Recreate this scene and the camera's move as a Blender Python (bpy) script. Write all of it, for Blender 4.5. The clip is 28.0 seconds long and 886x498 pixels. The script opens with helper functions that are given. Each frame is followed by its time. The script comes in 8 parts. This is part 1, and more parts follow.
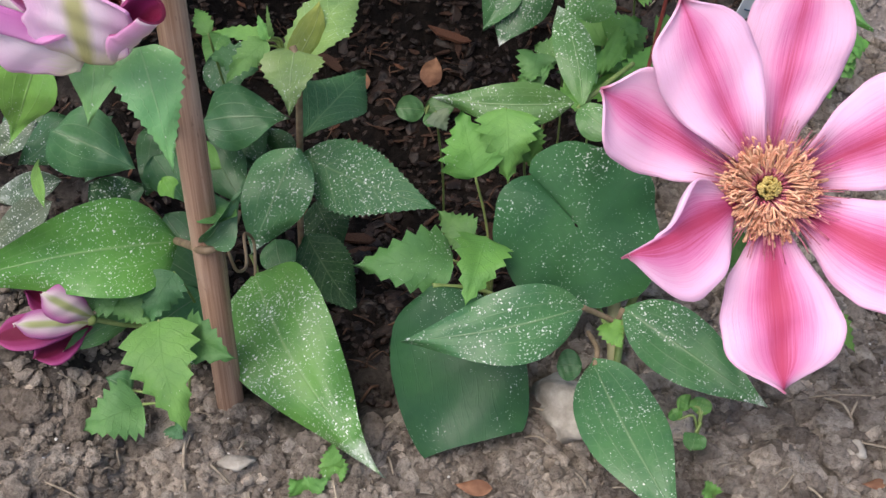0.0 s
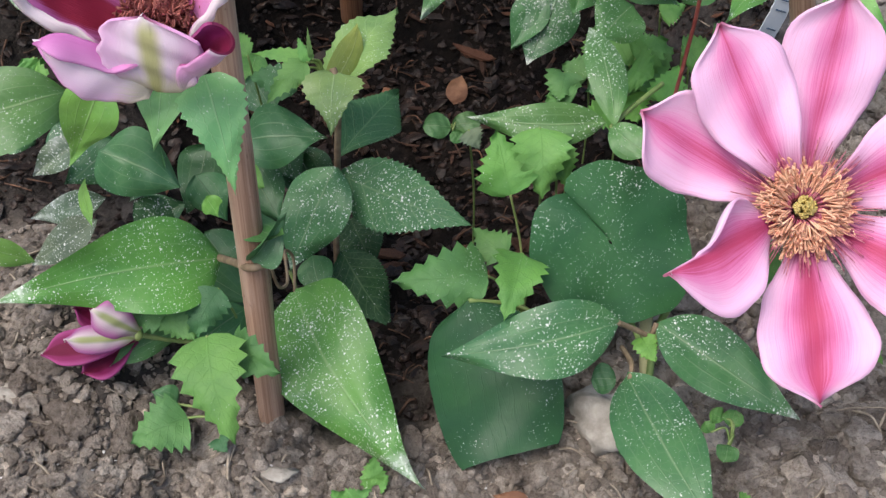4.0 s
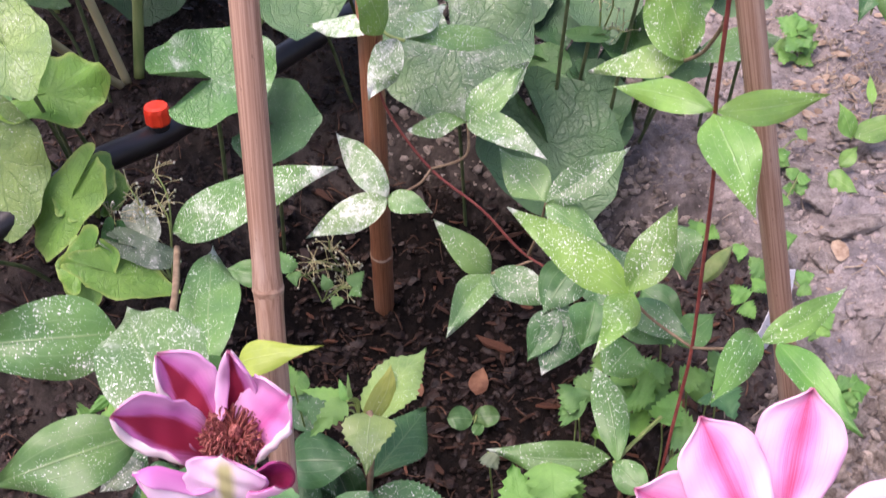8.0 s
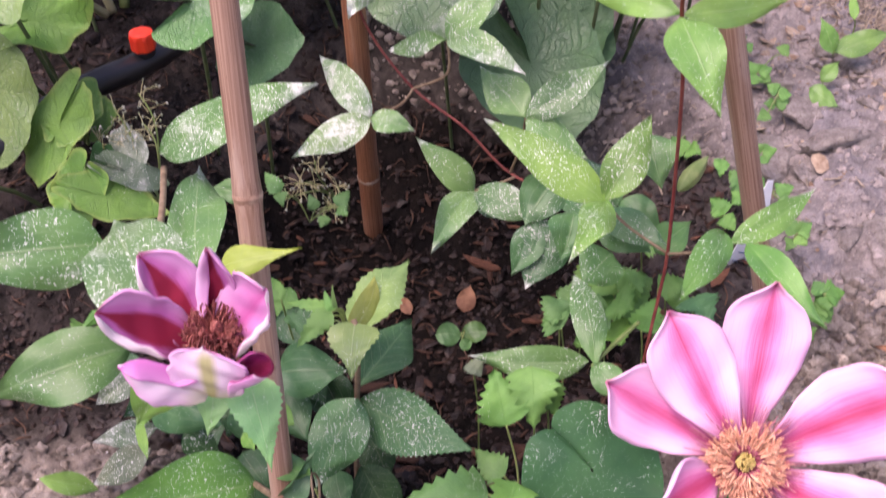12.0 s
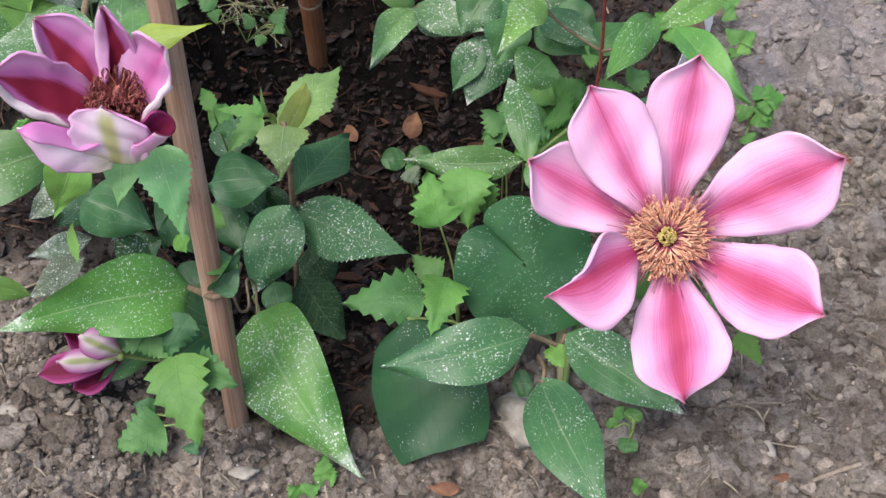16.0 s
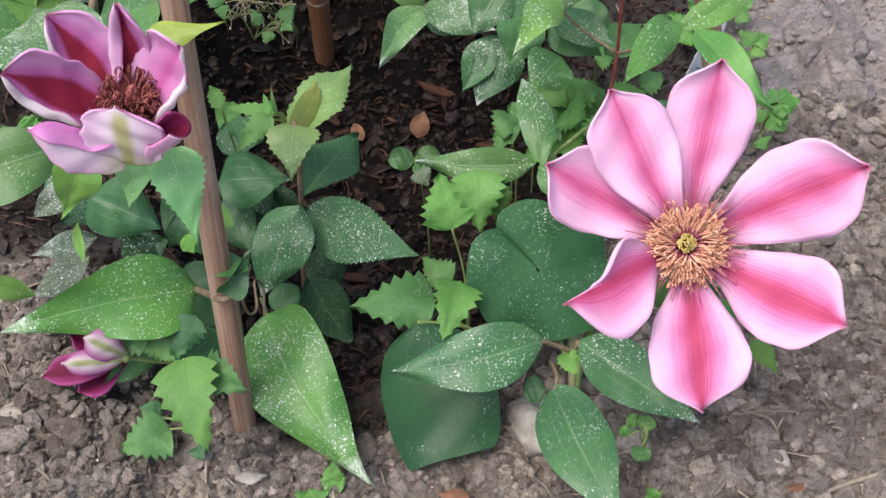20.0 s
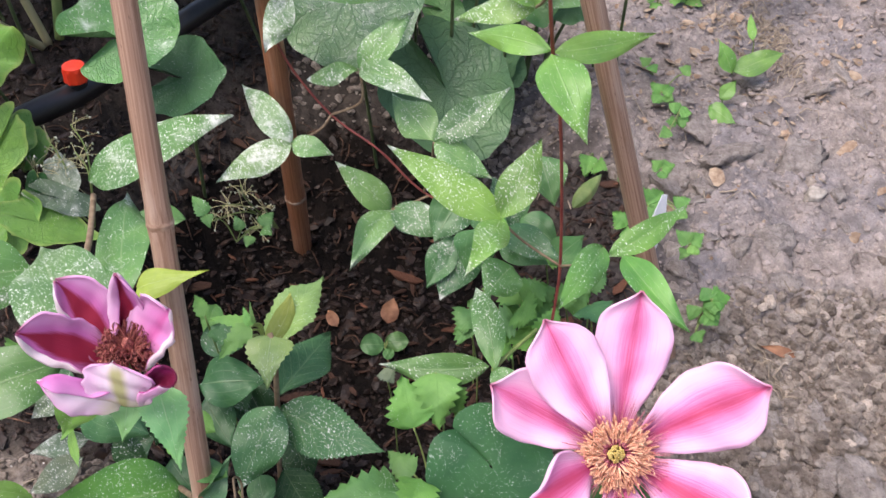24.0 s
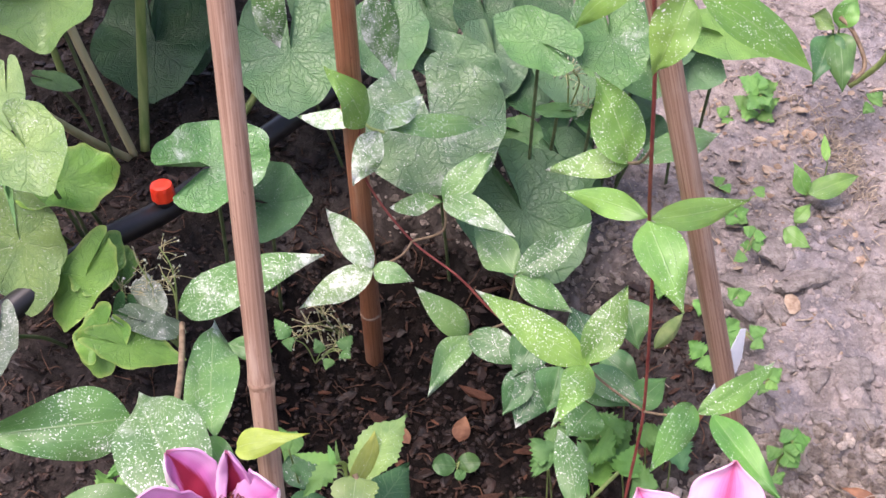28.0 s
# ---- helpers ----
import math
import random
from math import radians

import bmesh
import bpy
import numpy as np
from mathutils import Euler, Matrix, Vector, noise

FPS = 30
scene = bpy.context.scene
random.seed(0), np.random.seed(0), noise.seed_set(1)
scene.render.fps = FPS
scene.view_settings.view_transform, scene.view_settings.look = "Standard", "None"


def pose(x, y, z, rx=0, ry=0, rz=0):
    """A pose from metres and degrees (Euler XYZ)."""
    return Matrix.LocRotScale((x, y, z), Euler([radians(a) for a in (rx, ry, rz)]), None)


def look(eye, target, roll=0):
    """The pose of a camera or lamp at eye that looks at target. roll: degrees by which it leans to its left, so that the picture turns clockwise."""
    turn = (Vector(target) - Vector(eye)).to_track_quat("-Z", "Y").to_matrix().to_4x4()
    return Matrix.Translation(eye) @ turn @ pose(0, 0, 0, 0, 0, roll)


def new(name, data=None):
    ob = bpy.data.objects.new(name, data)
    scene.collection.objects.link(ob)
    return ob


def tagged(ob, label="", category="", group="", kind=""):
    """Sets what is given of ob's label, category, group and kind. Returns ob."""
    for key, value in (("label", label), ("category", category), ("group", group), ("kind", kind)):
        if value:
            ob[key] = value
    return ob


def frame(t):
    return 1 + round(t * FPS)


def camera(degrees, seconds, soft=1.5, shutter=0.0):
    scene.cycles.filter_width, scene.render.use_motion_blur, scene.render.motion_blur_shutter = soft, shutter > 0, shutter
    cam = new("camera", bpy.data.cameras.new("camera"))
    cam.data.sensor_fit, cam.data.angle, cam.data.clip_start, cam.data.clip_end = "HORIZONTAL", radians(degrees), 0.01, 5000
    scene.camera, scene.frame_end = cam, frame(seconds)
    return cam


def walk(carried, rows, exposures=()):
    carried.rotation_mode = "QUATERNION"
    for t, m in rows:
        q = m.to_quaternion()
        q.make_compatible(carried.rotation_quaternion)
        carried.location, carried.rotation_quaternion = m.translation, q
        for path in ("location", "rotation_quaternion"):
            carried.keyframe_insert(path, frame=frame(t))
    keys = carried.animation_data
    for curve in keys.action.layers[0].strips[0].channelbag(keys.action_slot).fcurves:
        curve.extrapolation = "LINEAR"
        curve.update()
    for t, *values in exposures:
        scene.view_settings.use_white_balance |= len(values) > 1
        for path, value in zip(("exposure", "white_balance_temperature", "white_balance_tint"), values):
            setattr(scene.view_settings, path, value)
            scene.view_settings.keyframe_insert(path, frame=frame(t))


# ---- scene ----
cam = camera(44.0, 28.0, soft=1.4, shutter=0.5)
METRES, EYE, TILT, LEAN, TURN = 0.52, 0.435, -48.0, 0.0, 0.0
ROWS = [
    (0.0, 0.0, 0.0, 0.0, -0.0, -0.0, 0.0),
    (0.5, -0.0178, 0.002, 0.0009, -0.05, -0.19, 0.02),
    (1.0, -0.0329, -0.0063, 0.003, 0.45, 0.34, -0.43),
    (1.5, -0.0436, -0.0157, 0.0029, 0.6, 0.43, -0.51),
    (2.0, -0.0402, -0.0184, 0.0011, 0.57, 0.61, -0.53),
    (2.5, -0.036, -0.0174, 0.0027, 0.7, 0.55, -0.37),
    (4.5, -0.0311, -0.0321, 0.0076, 0.11, 0.54, 0.16),
    (5.0, -0.0304, -0.0473, 0.0137, 0.42, 0.74, 0.13),
    (5.5, -0.0238, -0.0727, 0.0428, 0.37, 2.35, -0.43),
    (6.0, -0.0198, -0.0953, 0.0717, 0.4, 4.29, -0.45),
    (6.5, -0.0243, -0.1167, 0.0951, 0.61, 5.6, -0.72),
    (7.0, -0.0316, -0.1349, 0.1126, 0.61, 6.67, -0.92),
    (7.5, -0.0277, -0.1553, 0.1388, 0.79, 8.09, -1.12),
    (8.0, -0.0301, -0.184, 0.1592, 1.35, 9.74, -0.81),
    (8.5, -0.0138, -0.2081, 0.1751, 1.35, 10.73, -0.75),
    (9.0, 0.0034, -0.2286, 0.1833, 1.28, 11.36, -0.19),
    (9.5, 0.0049, -0.2395, 0.1875, 1.26, 11.84, 0.06),
    (10.0, -0.0024, -0.2409, 0.1884, 0.88, 12.08, -0.13),
    (10.5, -0.0036, -0.2463, 0.1884, 0.44, 12.13, -0.09),
    (11.0, 0.0098, -0.2477, 0.1755, 0.44, 11.51, 0.24),
    (11.5, 0.0071, -0.2447, 0.1531, 1.06, 9.9, 0.41),
    (12.0, -0.0043, -0.2071, 0.1208, 1.64, 6.73, 0.29),
    (12.5, 0.0033, -0.2006, 0.105, 1.57, 5.32, 0.31),
    (13.0, 0.0208, -0.2018, 0.0939, 1.55, 4.99, 0.63),
    (13.5, 0.0376, -0.1978, 0.0814, 1.46, 4.48, 0.89),
    (15.5, 0.0579, -0.1951, 0.0247, 0.65, 1.17, 1.82),
    (16.0, 0.0502, -0.1889, 0.0223, 0.83, 0.95, 1.56),
    (16.5, 0.0356, -0.1864, 0.0227, 0.82, 0.94, 1.34),
    (17.0, 0.0192, -0.1855, 0.0246, 0.98, 0.93, 1.05),
    (17.5, 0.0162, -0.1809, 0.0218, 0.94, 0.95, 0.77),
    (18.0, 0.021, -0.1739, 0.0256, 0.51, 1.01, 0.69),
    (18.5, 0.0222, -0.1689, 0.0283, 0.48, 0.93, 0.78),
    (19.0, 0.0286, -0.1659, 0.0296, 0.49, 0.78, 0.84),
    (19.5, 0.0297, -0.1671, 0.0292, 0.48, 0.72, 0.91),
    (20.0, 0.0314, -0.171, 0.0312, 0.53, 0.71, 0.99),
    (20.5, 0.0439, -0.19, 0.04, 0.45, 1.05, 1.01),
    (21.0, 0.0703, -0.2253, 0.0546, 0.05, 2.63, 1.6),
    (21.5, 0.0929, -0.2405, 0.0644, -0.51, 3.44, 2.0),
    (23.5, 0.0694, -0.2965, 0.1028, -0.79, 6.08, 2.0),
    (24.0, 0.0655, -0.311, 0.1161, -0.1, 7.17, 1.69),
    (24.5, 0.0594, -0.3143, 0.127, 0.25, 7.63, 1.35),
    (25.0, 0.0557, -0.3131, 0.1459, 0.79, 7.96, 0.74),
    (25.5, 0.0548, -0.3117, 0.1662, 0.9, 8.18, 0.57),
    (26.0, 0.042, -0.3137, 0.1815, 0.87, 8.43, 0.67),
    (26.5, 0.0343, -0.3206, 0.1963, 0.92, 8.66, 0.63),
    (27.0, 0.0289, -0.3331, 0.2098, 1.09, 8.98, 0.73),
    (27.5, 0.02, -0.3406, 0.222, 1.31, 9.31, 0.5),
    (28.0, 0.0103, -0.3434, 0.227, 1.77, 9.88, -0.02),
]
walk(cam, [(t, pose(0, 0, EYE, TILT, LEAN, TURN) @ pose(METRES * x, METRES * y, METRES * z, 90 + pitch, roll, yaw)) for t, x, y, z, yaw, pitch, roll in ROWS],
     [(0, 1.08, 6500, 12), (1, 1.08, 6350, 9), (2, 1.08, 6350, 9), (5, 1.12, 6350, 13), (7, 1.37, 6450, 26), (8.5, 1.66, 6600, 36), (11.3, 1.74, 6550, 35), (12, 1.47, 6650, 39), (13, 1.34, 6500, 32), (16, 1.15, 6350, 12), (20.5, 1.16, 6400, 12), (23.5, 1.33, 6500, 17), (25, 1.48, 6500, 21), (27, 1.6, 6500, 24), (28, 1.68, 6550, 29)])

# ---- light: a bright overcast sky, soft from above ----
world = bpy.data.worlds.new("sky")
scene.world = world
world.use_nodes = True
wn, wl = world.node_tree.nodes, world.node_tree.links
sky = wn.new("ShaderNodeTexSky")
sky.sky_type, sky.sun_disc = "NISHITA", False
SUN_EL, SUN_AZ = radians(66), radians(-125)
sky.sun_elevation, sky.sun_rotation = SUN_EL, SUN_AZ
sky.air_density, sky.dust_density = 1.0, 4.0
wl.new(sky.outputs[0], wn["Background"].inputs[0])
wn["Background"].inputs[1].default_value = 0.10
sun = new("sun", bpy.data.lights.new("sun", "SUN"))
sun.data.energy, sun.data.angle, sun.data.color = 1.25, radians(45), (1.0, 0.95, 0.88)
sun_from = Vector((math.sin(SUN_AZ) * math.cos(SUN_EL), math.cos(SUN_AZ) * math.cos(SUN_EL), math.sin(SUN_EL)))
sun.matrix_world = look(sun_from * 5, (0, 0, 0))


# ---- materials ----
class Nodes:
    """A short way to write node trees."""

    def __init__(self, name):
        self.mat = bpy.data.materials.new(name)
        self.mat.use_nodes = True
        self.t = self.mat.node_tree
        self.p = self.t.nodes["Principled BSDF"]
        self.out = self.t.nodes["Material Output"]

    def put(self, socket, value):
        if isinstance(value, bpy.types.NodeSocket):
            self.t.links.new(value, socket)
        elif value is not None:
            socket.default_value = value

    def coord(self, which="Object"):
        return self.t.nodes.new("ShaderNodeTexCoord").outputs[which]

    def uv(self):
        s = self.t.nodes.new("ShaderNodeSeparateXYZ")
        self.put(s.inputs[0], self.coord("UV"))
        return s.outputs[0], s.outputs[1]

    def info(self, which):
        return self.t.nodes.new("ShaderNodeObjectInfo").outputs[which]

    def island(self):
        return self.t.nodes.new("ShaderNodeNewGeometry").outputs["Random Per Island"]

    def noise(self, vec, scale, detail=3.0, rough=0.55, distort=0.0):
        n = self.t.nodes.new("ShaderNodeTexNoise")
        self.put(n.inputs["Vector"], vec)
        n.inputs["Scale"].default_value, n.inputs["Detail"].default_value = scale, detail
        n.inputs["Roughness"].default_value, n.inputs["Distortion"].default_value = rough, distort
        return n.outputs["Fac"]

    def voronoi(self, vec, scale, feature="F1", out="Distance", rnd=1.0):
        n = self.t.nodes.new("ShaderNodeTexVoronoi")
        n.feature = feature
        self.put(n.inputs["Vector"], vec)
        n.inputs["Scale"].default_value, n.inputs["Randomness"].default_value = scale, rnd
        return n.outputs[out]

    def math(self, op, a, b=None, c=None, clamp=False):
        n = self.t.nodes.new("ShaderNodeMath")
        n.operation, n.use_clamp = op, clamp
        for i, v in enumerate((a, b, c)):
            self.put(n.inputs[i], v)
        return n.outputs[0]

    def ramp(self, value, lo, hi, a=0.0, b=1.0):
        n = self.t.nodes.new("ShaderNodeMapRange")
        n.interpolation_type = "SMOOTHSTEP"
        for i, v in enumerate((value, lo, hi, a, b)):
            self.put(n.inputs[i], v)
        return n.outputs[0]

    def mix(self, fac, a, b, blend="MIX"):
        n = self.t.nodes.new("ShaderNodeMix")
        n.data_type, n.blend_type = "RGBA", blend
        self.put(n.inputs[0], fac)
        for i, v in ((6, a), (7, b)):
            self.put(n.inputs[i], (*v, 1.0) if isinstance(v, tuple) and len(v) == 3 else v)
        return n.outputs[2]

    def scaled(self, vec, x, y, z):
        n = self.t.nodes.new("ShaderNodeMapping")
        self.put(n.inputs[0], vec)
        n.inputs[3].default_value = (x, y, z)
        return n.outputs[0]

    def shifted(self, vec):
        n = self.t.nodes.new("ShaderNodeVectorMath")
        n.operation = "MULTIPLY_ADD"
        self.put(n.inputs[0], (1, 1, 1))
        self.put(n.inputs[1], self.math("MULTIPLY", self.info("Random"), 7.0))
        self.put(n.inputs[2], vec)
        return n.outputs[0]

    def done(self, color, rough=0.6, bump=None, strength=0.3, dist=0.001, spec=0.5, trans=0.0, trans_color=None):
        p = self.p.inputs
        self.put(p["Base Color"], (*color, 1.0) if isinstance(color, tuple) and len(color) == 3 else color)
        self.put(p["Roughness"], rough)
        self.put(p["Specular IOR Level"], spec)
        if bump is not None:
            b = self.t.nodes.new("ShaderNodeBump")
            b.inputs["Strength"].default_value, b.inputs["Distance"].default_value = strength, dist
            self.put(b.inputs["Height"], bump)
            self.put(p["Normal"], b.outputs[0])
        if trans:
            tr = self.t.nodes.new("ShaderNodeBsdfTranslucent")
            self.put(tr.inputs["Color"], trans_color if trans_color is not None else color)
            m = self.t.nodes.new("ShaderNodeMixShader")
            m.inputs[0].default_value = trans
            self.put(m.inputs[1], self.p.outputs[0])
            self.put(m.inputs[2], tr.outputs[0])
            self.put(self.out.inputs[0], m.outputs[0])
        return self.mat


def leaf_material(name, veins, scorched=None):
    """Green blade. The object's colour gives the green, its alpha how much white spray residue lies on it."""
    n = Nodes(name)
    vec = n.shifted(n.coord())
    u, v = n.uv()
    au = n.math("ABSOLUTE", u)
    big = n.noise(vec, 28, 4)
    fine = n.noise(vec, 240, 3)
    base = n.mix(n.ramp(big, 0.3, 0.72), n.mix(1.0, n.info("Color"), (0.74, 0.8, 0.82), "MULTIPLY"), n.mix(1.0, n.info("Color"), (1.22, 1.14, 1.0), "MULTIPLY"))
    base = n.mix(n.math("MULTIPLY", n.ramp(fine, 0.45, 0.7), 0.25), base, n.mix(1.0, base, (0.65, 0.72, 0.75), "MULTIPLY"))
    mid = n.ramp(au, 0.0, 0.05, 1.0, 0.0)
    if veins == "long":
        # midrib and two pairs of side veins that follow the margin
        a = n.ramp(n.math("ABSOLUTE", n.math("SUBTRACT", au, 0.42)), 0.0, 0.03, 0.5, 0.0)
        b = n.ramp(n.math("ABSOLUTE", n.math("SUBTRACT", au, 0.74)), 0.0, 0.03, 0.3, 0.0)
        net = n.ramp(n.voronoi(vec, 190, "DISTANCE_TO_EDGE"), 0.0, 0.08, 0.16, 0.0)
        vein = n.math("MAXIMUM", n.math("MAXIMUM", mid, a), n.math("MAXIMUM", b, net))
        pale, rough = (0.55, 0.62, 0.4), 0.42
    elif veins in ("feather", "pleat"):
        st = n.math("FRACT", n.math("MULTIPLY", n.math("SUBTRACT", v, n.math("MULTIPLY", au, 0.22)), 8.0))
        side = n.ramp(n.math("ABSOLUTE", n.math("SUBTRACT", st, 0.5)), 0.0, 0.1, 0.8, 0.0)
        net = n.ramp(n.voronoi(vec, 330, "DISTANCE_TO_EDGE"), 0.0, 0.12, 0.3, 0.0)
        vein = n.math("MAXIMUM", n.math("MAXIMUM", mid, side), net)
        pale, rough = (0.42, 0.55, 0.28) if veins == "feather" else None, 0.6
    else:
        # main veins run out from the stalk and fork towards the rim, sunken in a puckered blade
        wob = n.math("MULTIPLY", n.math("SUBTRACT", n.noise(vec, 45, 2), 0.5), 0.16)
        ray = n.math("SUBTRACT", n.math("FRACT", n.math("ADD", n.math("MULTIPLY", n.math("ADD", u, wob), 4.5), 0.5)), 0.5)
        gap = n.math("ABSOLUTE", ray)
        main = n.ramp(n.math("MULTIPLY", gap, n.math("ADD", v, 0.12)), 0.0, 0.026, 1.0, 0.0)
        warp = n.t.nodes.new("ShaderNodeVectorMath")
        warp.operation = "MULTIPLY_ADD"
        wn3 = n.t.nodes.new("ShaderNodeTexNoise")
        wn3.inputs["Scale"].default_value = 60
        n.put(wn3.inputs["Vector"], vec)
        n.put(warp.inputs[0], wn3.outputs["Color"])
        n.put(warp.inputs[1], (0.02, 0.02, 0.02))
        n.put(warp.inputs[2], vec)
        slant = n.math("SUBTRACT", n.math("MULTIPLY", n.math("ADD", v, n.math("MULTIPLY", wob, 0.6)), 6.5), n.math("MULTIPLY", gap, 3.0))
        side = n.ramp(n.math("ABSOLUTE", n.math("SUBTRACT", n.math("FRACT", slant), 0.5)), 0.0, 0.11, 0.75, 0.0)
        net = n.ramp(n.voronoi(warp.outputs[0], 240, "DISTANCE_TO_EDGE"), 0.0, 0.12, 0.35, 0.0)
        vein = n.math("MAXIMUM", n.math("MAXIMUM", main, side), net)
        if veins == "smooth":
            vein = n.math("MULTIPLY", n.math("MAXIMUM", main, n.math("MULTIPLY", side, 0.5)), 0.4)
        pale, rough = None, 0.44
    if pale:
        col = n.mix(n.math("MULTIPLY", vein, 0.18), base, pale)
    else:
        col = n.mix(n.math("MULTIPLY", vein, (0.35 if scorched else 0.42) if veins == "net" else 0.15), base, n.mix(1.0, base, (0.42, 0.52, 0.42), "MULTIPLY"))
    if scorched:
        # the rim of an ailing leaf yellows and browns
        worn = n.math("ADD", v, n.math("MULTIPLY", n.math("SUBTRACT", n.noise(vec, 70, 4, 0.65), 0.5), 0.35))
        col = n.mix(n.ramp(worn, 0.84, 1.1, 0.0, 0.5), col, (0.42, 0.47, 0.13))
        col = n.mix(n.ramp(worn, 1.02, 1.12, 0.0, 0.8), col, scorched)
    # dried white spray: drops of several sizes, thicker in patches, and a thin film
    dust = n.info("Alpha")
    patch = n.noise(vec, 34, 3, 0.6)
    amount = n.math("ADD", n.math("MULTIPLY", n.math("SUBTRACT", patch, 0.5), 1.5), dust)
    if veins == "long":
        # the drops ran together and dried at the drip tip
        amount = n.math("ADD", amount, n.math("MULTIPLY", n.ramp(v, 0.8, 0.98), n.ramp(dust, 0.1, 0.5, 0.0, 0.5)))
    wv = n.t.nodes.new("ShaderNodeVectorMath")
    wv.operation = "MULTIPLY_ADD"
    wz = n.t.nodes.new("ShaderNodeTexNoise")
    wz.inputs["Scale"].default_value, wz.inputs["Detail"].default_value = 700, 2
    n.put(wz.inputs["Vector"], vec)
    n.put(wv.inputs[0], wz.outputs["Color"])
    n.put(wv.inputs[1], (0.0022, 0.0022, 0.0022))
    n.put(wv.inputs[2], vec)

    def drops(scale, reach, lo, hi):
        vo = n.t.nodes.new("ShaderNodeTexVoronoi")
        vo.inputs["Scale"].default_value = scale
        n.put(vo.inputs["Vector"], wv.outputs[0])
        cs = n.t.nodes.new("ShaderNodeSeparateColor")
        n.put(cs.inputs[0], vo.outputs["Color"])
        r = n.math("MULTIPLY", n.math("POWER", cs.outputs[0], 2.2), n.ramp(amount, lo, hi, 0.0, reach))
        return n.ramp(n.math("SUBTRACT", r, vo.outputs["Distance"]), -0.02, 0.06)

    k = 0.75 if veins == "net" else 1.0
    dots = n.math("MULTIPLY", drops(330, 0.18 * k, -0.1, 0.8), 0.9)
    dots2 = n.math("MULTIPLY", n.math("MAXIMUM", drops(600, 0.44 * k, -0.1, 0.75), drops(1150, 0.56 * k, -0.15, 0.75)), 0.85)
    film = n.math("MULTIPLY", n.ramp(amount, 0.5 if veins == "net" else 0.6, 1.05), n.ramp(n.noise(vec, 160, 4, 0.7), 0.4, 0.66, 0.1, 0.8))
    white = n.math("MAXIMUM", n.math("MAXIMUM", dots, dots2), film, clamp=True)
    col = n.mix(white, col, (0.78, 0.8, 0.77))
    height = n.math("ADD", n.math("MULTIPLY", vein, -0.6 if veins != "net" else -1.3), n.math("ADD", n.math("MULTIPLY", fine, 0.3), n.math("MULTIPLY", white, 0.25)))
    if veins == "net":
        height = n.math("ADD", height, n.math("MULTIPLY", n.noise(vec, 80, 2), 1.0))
    return n.done(col, n.mix(white, (rough, rough, rough), (0.9, 0.9, 0.9)), height, 0.5 if veins == "net" else 0.35 if veins == "pleat" else 0.5, 0.0014 if veins == "net" else 0.0012 if veins == "pleat" else 0.0007, {"smooth": 0.3, "net": 0.5}.get(veins, 0.45), 0.1, col)


LEAF = leaf_material("clematis_leaf", "long")
LEAF_SAW = leaf_material("toothed_leaf", "feather")
LEAF_NETTLE = leaf_material("nettle_leaf", "pleat")
LEAF_NET = leaf_material("puckered_leaf", "net")
LEAF_LIME = leaf_material("yellowing_leaf", "net", (0.36, 0.2, 0.08))
LEAF_SMOOTH = leaf_material("smooth_leaf", "smooth")


def petal_material(name, core, mid, edge, root, streak, wide=0.46, rim_at=0.3, rim_end=0.95, sharp=0.0, green=None, tipped=0.0):
    n = Nodes(name)
    u, v = n.uv()
    au = n.math("ABSOLUTE", u)
    vec = n.shifted(n.coord())
    comb = n.t.nodes.new("ShaderNodeCombineXYZ")
    n.put(comb.inputs[0], n.math("MULTIPLY", u, 26.0))
    n.put(comb.inputs[1], n.math("MULTIPLY", v, 1.6))
    n.put(comb.inputs[2], n.math("MULTIPLY", n.info("Random"), 30.0))
    st = n.noise(comb.outputs[0], 1.6, 4, 0.6)
    soft = n.noise(vec, 40, 3)
    d = n.math("ADD", au, n.math("ADD", n.math("MULTIPLY", n.math("SUBTRACT", st, 0.5), streak), n.math("MULTIPLY", n.math("SUBTRACT", soft, 0.5), 0.25)))
    # the object's alpha says how far the pale rim reaches in
    d = n.math("ADD", d, n.math("SUBTRACT", 1.0, n.info("Alpha")))
    d = n.math("ADD", d, n.math("MULTIPLY", n.ramp(v, 0.4, 0.95), tipped))
    # the bar narrows towards the point of the petal, the rim pales
    bar = n.ramp(d, sharp, n.math("MULTIPLY_ADD", v, -0.12, wide), 1.0, 0.0)
    rim = n.ramp(d, rim_at, rim_end)
    col = n.mix(rim, mid, edge)
    col = n.mix(bar, col, core)
    col = n.mix(n.ramp(n.math("ADD", v, n.math("MULTIPLY", n.math("SUBTRACT", st, 0.5), 0.25)), 0.06, 0.36, 0.85, 0.0), col, root)
    col = n.mix(n.math("MULTIPLY", n.ramp(st, 0.5, 0.75), 0.2), col, core)
    col = n.mix(n.ramp(v, 0.93, 1.0, 0.0, 0.75), col, n.mix(1.0, core, (0.8, 0.8, 0.8), "MULTIPLY"))
    if green:
        col = n.mix(n.math("MULTIPLY", n.ramp(au, 0.06, 0.34, 0.9, 0.0), n.ramp(v, 0.8, 1.0, 1.0, 0.2)), col, green)
    return n.done(col, 0.5, n.math("ADD", n.math("MULTIPLY", st, 0.7), n.math("MULTIPLY", n.noise(vec, 300, 2), 0.3)), 0.45, 0.001, 0.25, 0.22, col)


